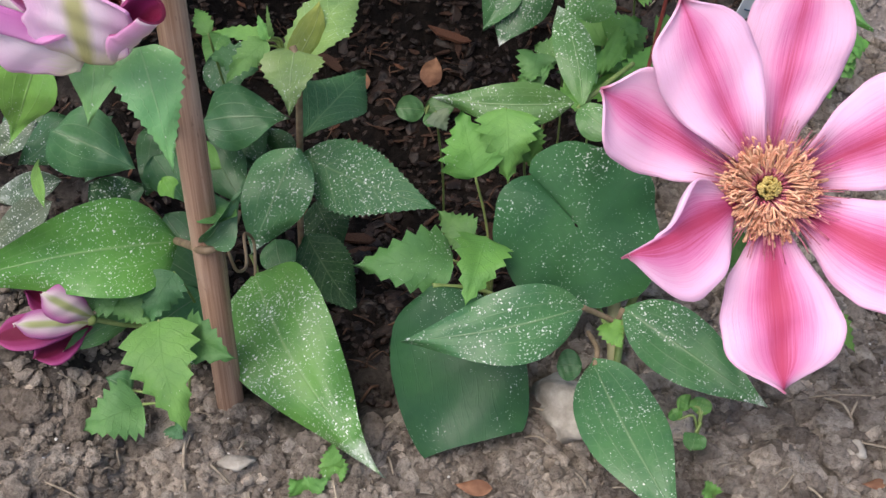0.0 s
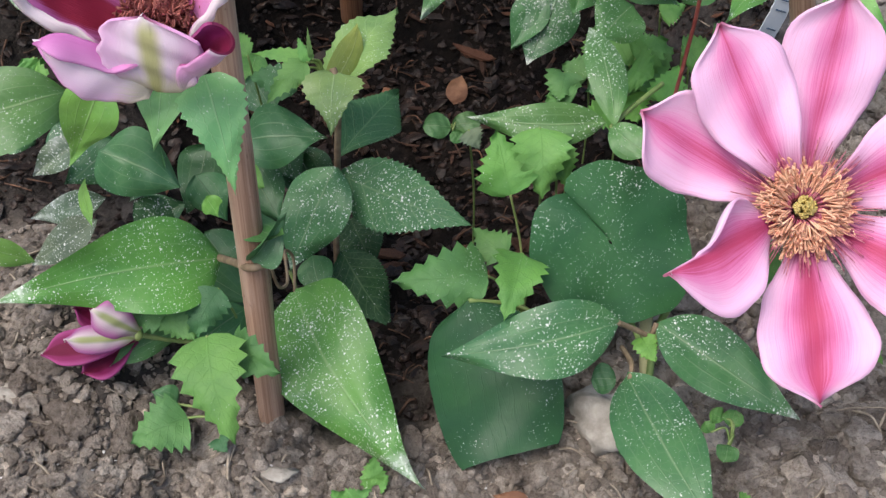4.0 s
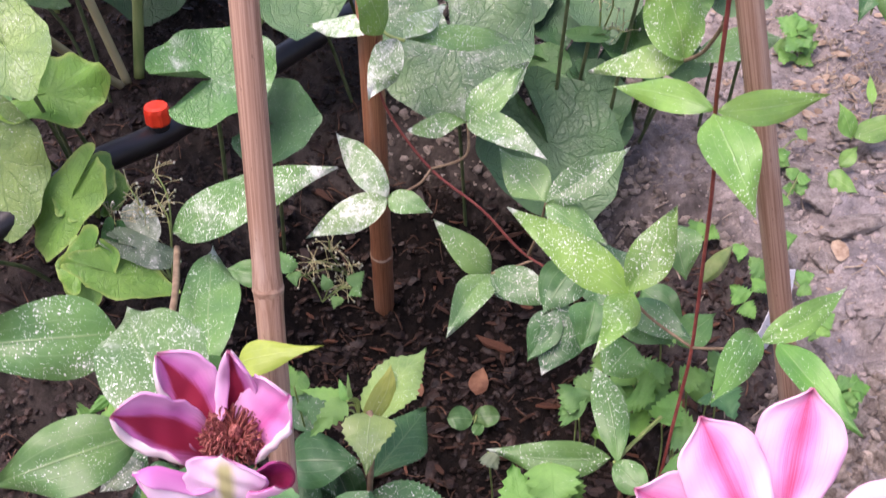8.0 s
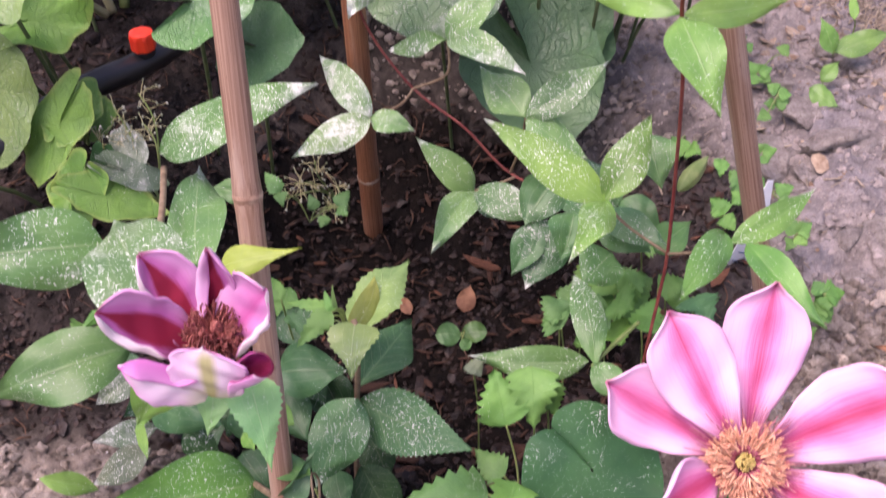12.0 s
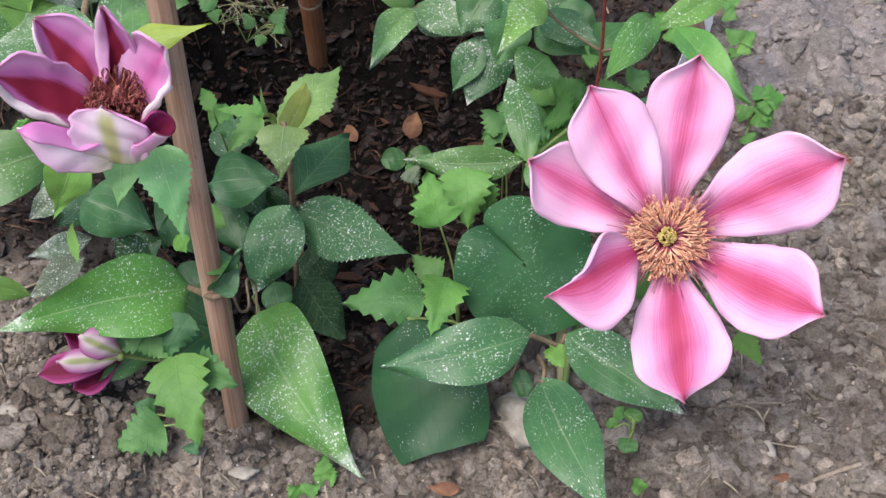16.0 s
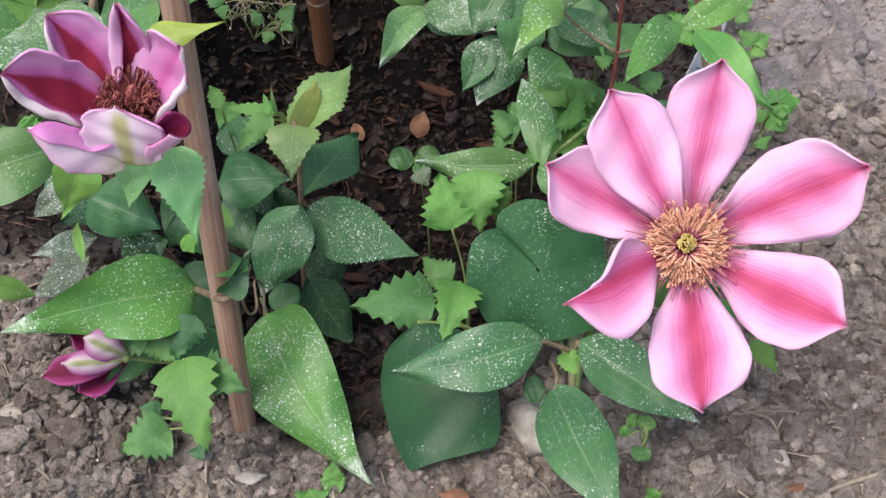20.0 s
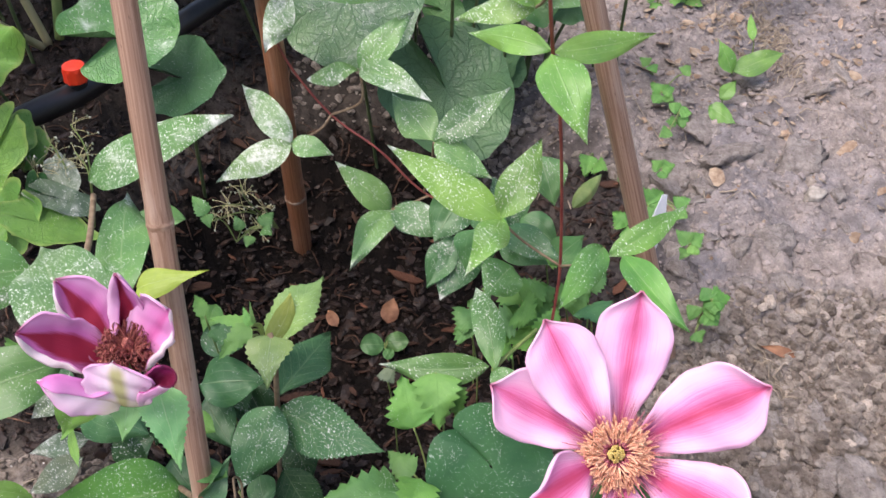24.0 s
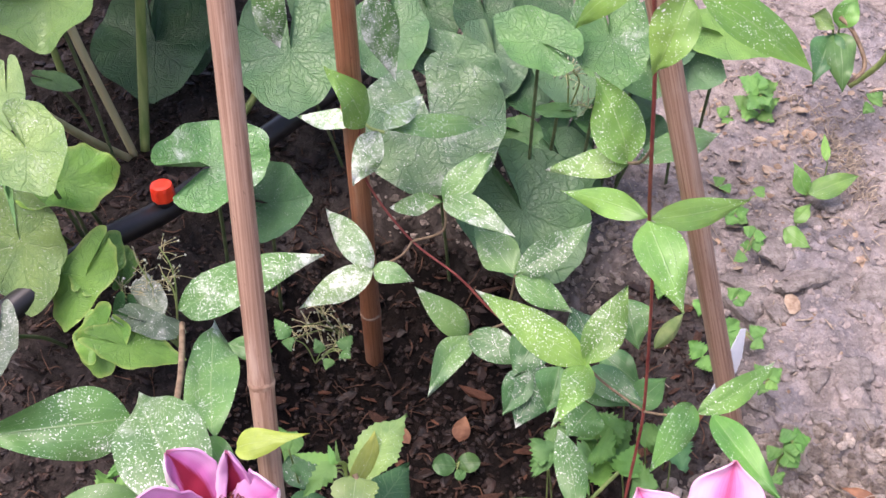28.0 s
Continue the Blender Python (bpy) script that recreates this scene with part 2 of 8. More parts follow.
PINK = petal_material("pink_petal", (0.5, 0.062, 0.15), (0.7, 0.195, 0.42), (0.87, 0.54, 0.75), (0.3, 0.035, 0.12), 0.6, 0.5, 0.25, 0.9, 0.03)
PINK_BACK = petal_material("pink_petal_back", (0.7, 0.6, 0.62), (0.8, 0.5, 0.68), (0.85, 0.66, 0.8), (0.5, 0.55, 0.3), 0.3)
WINE = petal_material("wine_petal", (0.28, 0.02, 0.05), (0.56, 0.16, 0.42), (0.72, 0.36, 0.62), (0.16, 0.01, 0.03), 0.22, 0.62, 0.5, 1.0, 0.35, tipped=0.35)
WINE_BACK = petal_material("white_petal_back", (0.88, 0.8, 0.84), (0.86, 0.72, 0.82), (0.78, 0.5, 0.72), (0.7, 0.66, 0.46), 0.4, 0.34, 0.25, 0.95, green=(0.46, 0.46, 0.17))
WHITE_BACK = petal_material("pale_petal_back", (0.9, 0.8, 0.86), (0.87, 0.68, 0.8), (0.8, 0.5, 0.7), (0.74, 0.7, 0.5), 0.3, 0.6, 0.5, 1.1)
BUD_BACK = petal_material("bud_back", (0.76, 0.7, 0.66), (0.72, 0.58, 0.62), (0.42, 0.12, 0.32), (0.5, 0.52, 0.3), 0.4, 0.34, 0.25, 0.95, green=(0.36, 0.4, 0.14))
WINE_DEEP = petal_material("deep_wine_petal", (0.15, 0.008, 0.04), (0.24, 0.02, 0.1), (0.42, 0.08, 0.25), (0.12, 0.008, 0.03), 0.3, 0.6, 0.6, 1.0, 0.3)
FLAP_BACK = petal_material("white_rim_back", (0.78, 0.55, 0.68), (0.84, 0.7, 0.77), (0.85, 0.76, 0.78), (0.72, 0.66, 0.5), 0.3)
VIOLET_IN = petal_material("violet_petal", (0.6, 0.14, 0.38), (0.7, 0.26, 0.54), (0.8, 0.44, 0.7), (0.25, 0.02, 0.07), 0.3, 0.4)
MAUVE_IN = petal_material("mauve_petal", (0.5, 0.1, 0.36), (0.6, 0.19, 0.48), (0.68, 0.3, 0.58), (0.25, 0.02, 0.07), 0.3, 0.5, 0.4, 1.1)
VIOLET = petal_material("violet_petal_back", (0.88, 0.76, 0.8), (0.8, 0.5, 0.72), (0.7, 0.3, 0.58), (0.78, 0.74, 0.62), 0.3, 0.8, 0.5, 1.1)


def plain(name, a, b, scale, rough=0.6, bump=0.3, dist=0.001, spec=0.4, stretch=None, by_island=False):
    n = Nodes(name)
    vec = n.coord()
    if stretch:
        vec = n.scaled(vec, *stretch)
    f = n.noise(vec, scale, 5, 0.62)
    col = n.mix(n.ramp(f, 0.3, 0.7), a, b)
    if by_island:
        r = n.island()
        col = n.mix(n.math("MULTIPLY", r, 0.75), col, n.mix(1.0, col, (0.55, 0.55, 0.56), "MULTIPLY"))
        col = n.mix(n.ramp(r, 0.93, 0.95), col, n.mix(1.0, col, (1.6, 1.55, 1.5), "MULTIPLY"))
    return n.done(col, rough, n.noise(vec, scale * 3, 4), bump, dist, spec)


def soil_material():
    n = Nodes("soil")
    vec = n.coord()
    s = n.t.nodes.new("ShaderNodeSeparateXYZ")
    n.put(s.inputs[0], vec)
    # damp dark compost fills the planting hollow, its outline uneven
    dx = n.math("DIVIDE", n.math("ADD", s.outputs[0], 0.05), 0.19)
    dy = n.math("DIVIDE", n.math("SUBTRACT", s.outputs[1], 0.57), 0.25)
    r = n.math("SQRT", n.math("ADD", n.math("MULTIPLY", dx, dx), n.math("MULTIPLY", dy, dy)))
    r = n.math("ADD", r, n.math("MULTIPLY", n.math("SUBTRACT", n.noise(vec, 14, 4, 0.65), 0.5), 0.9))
    wet_or_shaded = n.ramp(r, 0.85, 1.2, 1.0, 0.0)
    # back left: dark soil and the shade under the foliage, put into the colour
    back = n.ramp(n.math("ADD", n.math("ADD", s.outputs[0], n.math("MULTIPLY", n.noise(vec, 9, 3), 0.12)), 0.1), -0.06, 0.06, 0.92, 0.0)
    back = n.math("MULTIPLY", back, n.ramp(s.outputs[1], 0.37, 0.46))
    # rear: shade of the big leaves over dense litter, painted as dark soil
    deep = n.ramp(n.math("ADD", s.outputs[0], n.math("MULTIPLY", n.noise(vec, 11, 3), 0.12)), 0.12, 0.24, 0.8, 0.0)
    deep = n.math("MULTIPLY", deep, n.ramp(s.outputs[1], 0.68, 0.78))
    wet_or_shaded = n.math("MAXIMUM", n.math("MAXIMUM", wet_or_shaded, back), deep)
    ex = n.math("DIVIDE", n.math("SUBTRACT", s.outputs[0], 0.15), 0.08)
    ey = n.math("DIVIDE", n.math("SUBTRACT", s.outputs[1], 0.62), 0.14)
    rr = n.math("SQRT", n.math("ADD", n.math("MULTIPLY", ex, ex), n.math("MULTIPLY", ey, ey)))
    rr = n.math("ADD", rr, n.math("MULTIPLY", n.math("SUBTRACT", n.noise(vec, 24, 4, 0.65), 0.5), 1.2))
    wet_or_shaded = n.math("MAXIMUM", wet_or_shaded, n.ramp(rr, 0.7, 1.3, 0.8, 0.0))
    # a near-black patch between the front leaves, damp soil by the bud
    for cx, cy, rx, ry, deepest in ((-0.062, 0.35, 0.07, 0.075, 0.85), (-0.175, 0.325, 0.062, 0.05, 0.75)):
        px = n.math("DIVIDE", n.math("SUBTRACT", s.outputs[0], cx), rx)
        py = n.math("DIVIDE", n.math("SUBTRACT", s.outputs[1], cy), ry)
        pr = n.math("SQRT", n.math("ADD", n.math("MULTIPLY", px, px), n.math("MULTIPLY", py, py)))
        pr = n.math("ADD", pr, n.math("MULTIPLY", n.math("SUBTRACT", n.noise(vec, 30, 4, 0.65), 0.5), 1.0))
        wet_or_shaded = n.math("MAXIMUM", wet_or_shaded, n.ramp(pr, 0.65, 1.2, deepest, 0.0))
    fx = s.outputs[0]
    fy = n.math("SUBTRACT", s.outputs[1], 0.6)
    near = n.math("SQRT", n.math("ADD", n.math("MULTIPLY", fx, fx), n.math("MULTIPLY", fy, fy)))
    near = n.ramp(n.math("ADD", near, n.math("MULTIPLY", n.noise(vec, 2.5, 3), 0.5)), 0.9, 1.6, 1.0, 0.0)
    wet_or_shaded = n.math("MULTIPLY", wet_or_shaded, near)
    f = n.noise(vec, 60, 6, 0.68)
    g = n.noise(vec, 420, 3, 0.6)
    # dry ground darker than its clods, painting the shade of the gaps
    dry = n.mix(n.ramp(f, 0.3, 0.72), (0.145, 0.119, 0.096), (0.385, 0.333, 0.28))
    dry = n.mix(n.math("MULTIPLY", n.ramp(s.outputs[1], 0.36, 0.56, 0.0, 0.9), n.math("MULTIPLY", near, n.ramp(s.outputs[0], 0.08, 0.2, 0.35, 1.0))), dry, n.mix(n.ramp(f, 0.3, 0.75), (0.185, 0.162, 0.148), (0.385, 0.34, 0.314)))
    dry = n.mix(n.ramp(n.noise(vec, 7, 3), 0.45, 0.62), dry, n.mix(1.0, dry, (0.8, 0.84, 0.92), "MULTIPLY"))
    # tone of the damp compost, used for the painted shade too
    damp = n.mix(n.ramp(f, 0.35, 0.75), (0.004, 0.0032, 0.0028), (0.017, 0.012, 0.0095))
    col = n.mix(wet_or_shaded, dry, damp)
    col = n.mix(n.math("MULTIPLY", n.ramp(g, 0.52, 0.72), 0.45), col, n.mix(1.0, col, (1.75, 1.72, 1.68), "MULTIPLY"))
    col = n.mix(n.math("MULTIPLY", n.ramp(n.noise(vec, 700, 3, 0.7), 0.5, 0.3), 0.6), col, n.mix(1.0, col, (0.5, 0.47, 0.45), "MULTIPLY"))
    # drying cracks in the crust on the open side
    wv = n.t.nodes.new("ShaderNodeVectorMath")
    wv.operation = "MULTIPLY_ADD"
    wz = n.t.nodes.new("ShaderNodeTexNoise")
    wz.inputs["Scale"].default_value, wz.inputs["Detail"].default_value = 30, 4
    n.put(wz.inputs["Vector"], vec)
    n.put(wv.inputs[0], wz.outputs["Color"])
    n.put(wv.inputs[1], (0.03, 0.03, 0.03))
    n.put(wv.inputs[2], vec)
    open_side = n.math("MULTIPLY", n.ramp(s.outputs[0], 0.14, 0.24), n.ramp(s.outputs[1], 0.4, 0.52))
    crack = n.ramp(n.voronoi(wv.outputs[0], 15, "DISTANCE_TO_EDGE"), 0.0, 0.035, 1.0, 0.0)
    crack = n.math("MULTIPLY", n.math("MULTIPLY", crack, open_side), n.ramp(n.noise(vec, 13, 2), 0.48, 0.6))
    col = n.mix(n.math("MULTIPLY", crack, 0.6), col, n.mix(1.0, col, (0.35, 0.32, 0.3), "MULTIPLY"))
    h = n.math("ADD", n.math("MULTIPLY", n.noise(vec, 130, 6, 0.78), 1.2), n.math("MULTIPLY", g, 0.6))
    h = n.math("SUBTRACT", h, n.math("MULTIPLY", crack, 0.9))
    return n.done(col, n.mix(wet_or_shaded, (0.95, 0.95, 0.95), (0.8, 0.8, 0.8)), h, 0.75, 0.0035, 0.12)


def cane_material(name, a, b, worn):
    """Weathered bamboo: fine long fibres, a few darker runs, worn silvery patches and small dark flecks."""
    n = Nodes(name)
    vec = n.shifted(n.coord())
    f = n.noise(n.scaled(vec, 1, 1, 0.012), 900, 4, 0.65)
    run = n.noise(n.scaled(vec, 1, 1, 0.03), 230, 3, 0.6)
    w = n.noise(n.scaled(vec, 1, 1, 0.18), 60, 4, 0.65)
    col = n.mix(n.ramp(f, 0.3, 0.7), a, b)
    col = n.mix(n.ramp(run, 0.52, 0.75, 0.0, 0.35), col, n.mix(1.0, col, (0.7, 0.6, 0.54), "MULTIPLY"))
    col = n.mix(n.ramp(w, 0.48, 0.7, 0.0, 0.55), col, worn)
    fleck = n.ramp(n.noise(n.scaled(vec, 1, 1, 0.4), 620, 2), 0.66, 0.74, 0.0, 0.6)
    col = n.mix(fleck, col, n.mix(1.0, col, (0.45, 0.4, 0.38), "MULTIPLY"))
    return n.done(col, n.ramp(w, 0.4, 0.7, 0.4, 0.65), n.math("ADD", f, run), 0.18, 0.0003, 0.4)


def clod_material(name, dark, light, vary):
    """Dry crumbly earth in paler tones than the ground, pitted and grainy."""
    n = Nodes(name)
    vec = n.coord()
    f, g = n.noise(vec, 75, 6, 0.72), n.noise(vec, 460, 4, 0.7)
    col = n.mix(n.ramp(f, 0.3, 0.7), dark, light)
    col = n.mix(n.math("MULTIPLY", n.ramp(g, 0.5, 0.3), 0.7), col, n.mix(1.0, col, (0.45, 0.42, 0.4), "MULTIPLY"))
    isle = n.island()
    col = n.mix(n.math("MULTIPLY", isle, vary), col, n.mix(1.0, col, (0.45, 0.42, 0.4), "MULTIPLY"))
    col = n.mix(n.ramp(isle, 0.08, 0.04), col, n.mix(1.0, col, (1.35, 1.33, 1.3), "MULTIPLY"))
    h = n.math("ADD", n.noise(vec, 190, 6, 0.8), n.math("ADD", n.math("MULTIPLY", g, 0.7), n.math("MULTIPLY", n.noise(vec, 1100, 3, 0.7), 0.5)))
    return n.done(col, 0.97, h, 1.0, 0.0045, 0.1)


SOIL = soil_material()
# paler than the soil below, so gaps between crumbs look shaded
CLOD = clod_material("soil_clod", (0.28, 0.236, 0.197), (0.66, 0.582, 0.5), 0.9)
CRUST_LUMP = clod_material("crust_lump", (0.3, 0.265, 0.24), (0.62, 0.56, 0.51), 0.25)
CRUST = plain("crust_crumb", (0.2, 0.172, 0.157), (0.36, 0.315, 0.29), 150, 0.95, 0.8, 0.002, 0.2)
BARK = plain("bark", (0.03, 0.016, 0.011), (0.11, 0.056, 0.036), 90, 0.8, 0.7, 0.001, 0.25, (1, 0.3, 1))
BARK_RED = plain("red_bark", (0.08, 0.034, 0.02), (0.22, 0.1, 0.058), 90, 0.8, 0.7, 0.001, 0.25, (1, 0.3, 1))
CHIP = plain("dark_mulch", (0.006, 0.0044, 0.0038), (0.046, 0.027, 0.019), 110, 0.5, 0.8, 0.0012, 0.3, by_island=True)
FIBRE = plain("bark_fibre", (0.03, 0.016, 0.01), (0.16, 0.085, 0.05), 120, 0.7, 0.5, 0.0005, 0.3, by_island=True)
STRAW = plain("straw", (0.26, 0.21, 0.155), (0.45, 0.38, 0.29), 160, 0.8, 0.4, 0.0006, 0.3, by_island=True)
GRIT = plain("white_grit", (0.5, 0.48, 0.44), (0.75, 0.73, 0.7), 200, 0.8, 0.3, 0.0005, 0.2)
FLAKE = plain("dry_flake", (0.2, 0.13, 0.085), (0.45, 0.36, 0.26), 90, 0.85, 0.5, 0.001, 0.2, by_island=True)
STONE = plain("pale_stone", (0.24, 0.215, 0.18), (0.48, 0.44, 0.38), 70, 0.85, 0.6, 0.002, 0.3)
CANE = cane_material("bamboo", (0.19, 0.105, 0.068), (0.36, 0.24, 0.17), (0.45, 0.36, 0.29))
CANE_ORANGE = cane_material("orange_bamboo", (0.19, 0.07, 0.032), (0.35, 0.165, 0.085), (0.42, 0.27, 0.18))
CANE_RING = plain("bamboo_node", (0.2, 0.11, 0.07), (0.42, 0.31, 0.22), 90, 0.6, 0.5, 0.0008, 0.4)
RED_STEM = plain("red_stem", (0.13, 0.022, 0.02), (0.22, 0.06, 0.045), 120, 0.5, 0.3, 0.0005)
GREEN_STEM = plain("green_stem", (0.12, 0.2, 0.05), (0.24, 0.3, 0.1), 90, 0.5, 0.3, 0.0005, 0.4, (1, 1, 0.1))
DULL_STEM = plain("dull_stem", (0.05, 0.085, 0.03), (0.11, 0.14, 0.06), 90, 0.6, 0.3, 0.0005)
PALE_STEM = plain("pale_stem", (0.3, 0.3, 0.14), (0.46, 0.42, 0.24), 70, 0.5, 0.3, 0.0006, 0.4, (1, 1, 0.1))
BROWN_STEM = plain("brown_stem", (0.13, 0.085, 0.05), (0.25, 0.19, 0.12), 130, 0.7, 0.5, 0.0006)
PIPE = plain("black_plastic", (0.008, 0.008, 0.009), (0.016, 0.016, 0.018), 40, 0.38, 0.15, 0.0005, 0.5)
RED = plain("red_plastic", (0.68, 0.035, 0.012), (0.8, 0.06, 0.02), 80, 0.35, 0.1, 0.0003, 0.5)
LABEL = plain("white_plastic", (0.66, 0.7, 0.73), (0.76, 0.78, 0.8), 60, 0.5, 0.1, 0.0003)
INK = plain("blue_ink", (0.05, 0.09, 0.16), (0.09, 0.14, 0.22), 90, 0.6, 0.1, 0.0002)
TAN = plain("tan_stamen", (0.64, 0.26, 0.16), (0.86, 0.55, 0.36), 300, 0.6, 0.3, 0.0003, by_island=True)
MAROON = plain("maroon_stamen", (0.17, 0.025, 0.03), (0.5, 0.19, 0.15), 300, 0.6, 0.3, 0.0003, by_island=True)
PURPLE_F = plain("purple_filament", (0.3, 0.045, 0.1), (0.55, 0.2, 0.24), 300, 0.6, 0.3, 0.0003)
YELLOW = plain("yellow_pistil", (0.36, 0.27, 0.07), (0.52, 0.42, 0.15), 300, 0.6, 0.3, 0.0003)
DEAD = plain("dead_leaf", (0.13, 0.055, 0.028), (0.3, 0.15, 0.08), 60, 0.7, 0.5, 0.001)
SEED = plain("dusty_seed", (0.2, 0.26, 0.12), (0.52, 0.54, 0.46), 200, 0.7, 0.3, 0.0004, by_island=True)


# ---- shapes ----
def thing(name, at, label, category, group=""):
    ob = new(name)
    ob.empty_display_size = 0.02
    ob.location = at
    return tagged(ob, label, category, group)


def spot(ob):
    """Where an unturned object stands in the world."""
    return ob.location + (spot(ob.parent) if ob.parent else Vector())


def mesh_of(name, verts, faces, mats, slots=None, uvs=None, smooth=True):
    me = bpy.data.meshes.new(name)
    me.from_pydata([tuple(v) for v in verts], [], faces)
    for m in mats:
        me.materials.append(m)
    if slots is not None:
        me.polygons.foreach_set("material_index", slots)
    if uvs is not None:
        layer = me.uv_layers.new(name="blade")
        idx = np.empty(len(me.loops), dtype=np.int32)
        me.loops.foreach_get("vertex_index", idx)
        layer.data.foreach_set("uv", np.asarray(uvs, dtype=np.float32)[idx].ravel())
    me.polygons.foreach_set("use_smooth", smooth if isinstance(smooth, list) else [smooth] * len(me.polygons))
    me.update()
    return me


def place(name, me, parent, at, label=""):
    ob = new(name, me)
    if parent:
        ob.parent = parent
        ob.location = Vector(at) - spot(parent)
    else:
        ob.location = at
    return tagged(ob, label)


PROFILES = {
    "ovate": ((0, .04, .12, .25, .38, .52, .67, .8, .9, .96, 1), (0.03, .3, .68, .95, 1, .91, .66, .38, .17, .06, 0)),
    "acum": ((0, .04, .12, .25, .4, .55, .68, .8, .9, 1), (0.04, .32, .66, .9, 1, .93, .7, .4, .17, 0)),
    "drip": ((0, .04, .1, .2, .3, .43, .58, .73, .87, .95, 1), (0.08, .45, .78, .98, 1, .88, .64, .39, .18, .06, 0)),
    "lance": ((0, .05, .15, .3, .45, .6, .75, .87, .95, 1), (0.03, .24, .56, .87, 1, .95, .72, .4, .15, 0)),
    "arrow": ((0, .06, .16, .3, .45, .6, .75, .88, 1), (.4, .8, 1, .93, .7, .46, .26, .11, 0)),
    "nettle": ((0, .03, .1, .2, .35, .5, .65, .8, .92, 1), (.22, .62, .92, 1, .93, .77, .56, .34, .15, 0)),
    "saw": ((0, .04, .1, .22, .35, .5, .65, .8, .92, 1), (0.05, .45, .78, 1, .98, .84, .62, .36, .14, 0)),
    "blunt": ((0, .05, .15, .3, .5, .7, .85, .95, 1), (.12, .5, .78, .93, 1, .99, .93, .84, .76)),
    "petal": ((0, .08, .2, .35, .5, .62, .74, .83, .89, .925, .955, 1), (.1, .19, .42, .74, .94, 1, .97, .85, .6, .3, .13, 0)),
    "sepal": ((0, .08, .25, .5, .7, .85, .94, 1), (.3, .5, .82, 1, .92, .62, .3, 0)),
    "spear": ((0, .05, .14, .27, .42, .56, .7, .85, 1), (.3, .75, .98, 1, .83, .56, .32, .14, 0)),
    "broad": ((0, .2, .45, .75, .88, .95, 1), (.45, .75, .98, 1.05, .85, .5, 0)),
    "slim": ((0, .2, .45, .7, .88, 1), (.45, .72, .85, .7, .35, 0)),
    "tucked": ((0, .1, .3, .45, .54, .6, .68, .8, 1), (.1, .26, .68, .86, .8, .5, .16, .08, 0)),
    "bellied": ((0, .1, .25, .45, .65, .8, .9, .96, 1), (.1, .2, .5, .98, 1.28, 1.1, .6, .22, 0)),
    "seedling": ((0, .1, .3, .55, .8, .94, 1), (.1, .55, .9, 1, .8, .45, 0)),
}


def axes(base, tip, roll, face):
    base, tip = Vector(base), Vector(tip)
    e1 = (tip - base).normalized()
    n = Vector(face)
    e3 = (n - n.dot(e1) * e1).normalized()
    e3 = Matrix.Rotation(radians(roll), 3, e1) @ e3
    return e1, e3.cross(e1), e3, (tip - base).length


def blade(base, tip, width, kind="ovate", roll=0.0, arch=0.08, fold=12.0, wave=0.04, curl=0.0, skew=0.0, teeth=0, bite=0.05, seed=0, face=(0, -0.62, 0.78), nu=30, nv=10, rolled=(0, 0, 0.5), ragged=0.0, ripple=0.012, sides=None):
    """Vertices (from the base), faces and blade coordinates of a leaf blade that bends, folds along its midrib and waves at the rim."""
    rnd = random.Random(seed)
    e1, e2, e3, length = axes(base, tip, roll, face)
    ph = [rnd.uniform(0, 6.28) for _ in range(4)]
    tabs = [PROFILES[k] for k in (sides or (kind, kind))]
    if teeth:
        nu = teeth * 3
    verts, uvs = [], []
    for i in range(nu + 1):
        s = i / nu
        reach = (-0.04, -0.02, 0.0, 0.02, 0.04) if 0.0 < s < 0.97 else (0.0,)
        both = [sum(float(np.interp(min(1.0, max(0.0, s + d)), *tab)) for d in reach) / len(reach) * width / 2 for tab in tabs]
        if teeth and 0 < i < nu:
            both = [w * (1.0 + bite, 0.99, 1.0 - bite)[i % 3] for w in both]
        side = skew * length * math.sin(math.pi * s)
        a = radians(fold) * (0.6 + 0.4 * math.sin(ph[0] + 3 * s))
        half = nv // 2
        cross = {0: (0.0, 0.0)}
        for sg in (-1, 1):
            x = z = 0.0
            w = both[(sg + 1) // 2]
            for k in range(1, half + 1):
                q = (k - 0.5) / half
                turn = a + radians(rolled[(sg + 1) // 2]) * max(0.0, min(1.0, (q - rolled[2]) / (rolled[3] if len(rolled) > 3 else 1 - rolled[2]))) * min(1.0, 2.5 * s)
                x += math.cos(turn) * w / half
                z += math.sin(turn) * w / half
                cross[sg * k] = (sg * x, z)
        for j in range(-half, half + 1):
            v = j / half
            x, z = cross[j]
            x *= 1 + ragged * abs(v) * (math.sin(ph[0] + 11 * s + 2.5 * (v > 0)) + 0.6 * math.sin(ph[3] + 31 * s + 4 * (v > 0)))
            up = z + arch * length * 4 * s * (1 - s) + curl * length * s * s * (s - 1) * 4
            k = v * v
            up += wave * width * k * math.sin(ph[1] + (6.5 + 2 * (v > 0)) * s + (0 if v > 0 else ph[2]))
            up += ripple * width * math.sin(ph[3] + 19 * s + 4 * v)
            shift = teeth and 0 < i < nu and abs(v) == 1 and (0.16, 0.0, -0.12)[i % 3] * bite * length or 0
            verts.append(e1 * (length * s + shift) + e2 * (x + side) + e3 * up)
            uvs.append((v, s))
    m = nv // 2 * 2 + 1
    faces = [(i * m + j, i * m + j + 1, (i + 1) * m + j + 1, (i + 1) * m + j) for i in range(nu) for j in range(m - 1)]
    return verts, faces, uvs


ROUND = ((0, .25, .6, 1.1, 1.6, 2.1, 2.5, 2.8, 3.02, 3.1, 3.1416), (1, .93, .88, .87, .87, .88, .89, .88, .82, .6, .14))


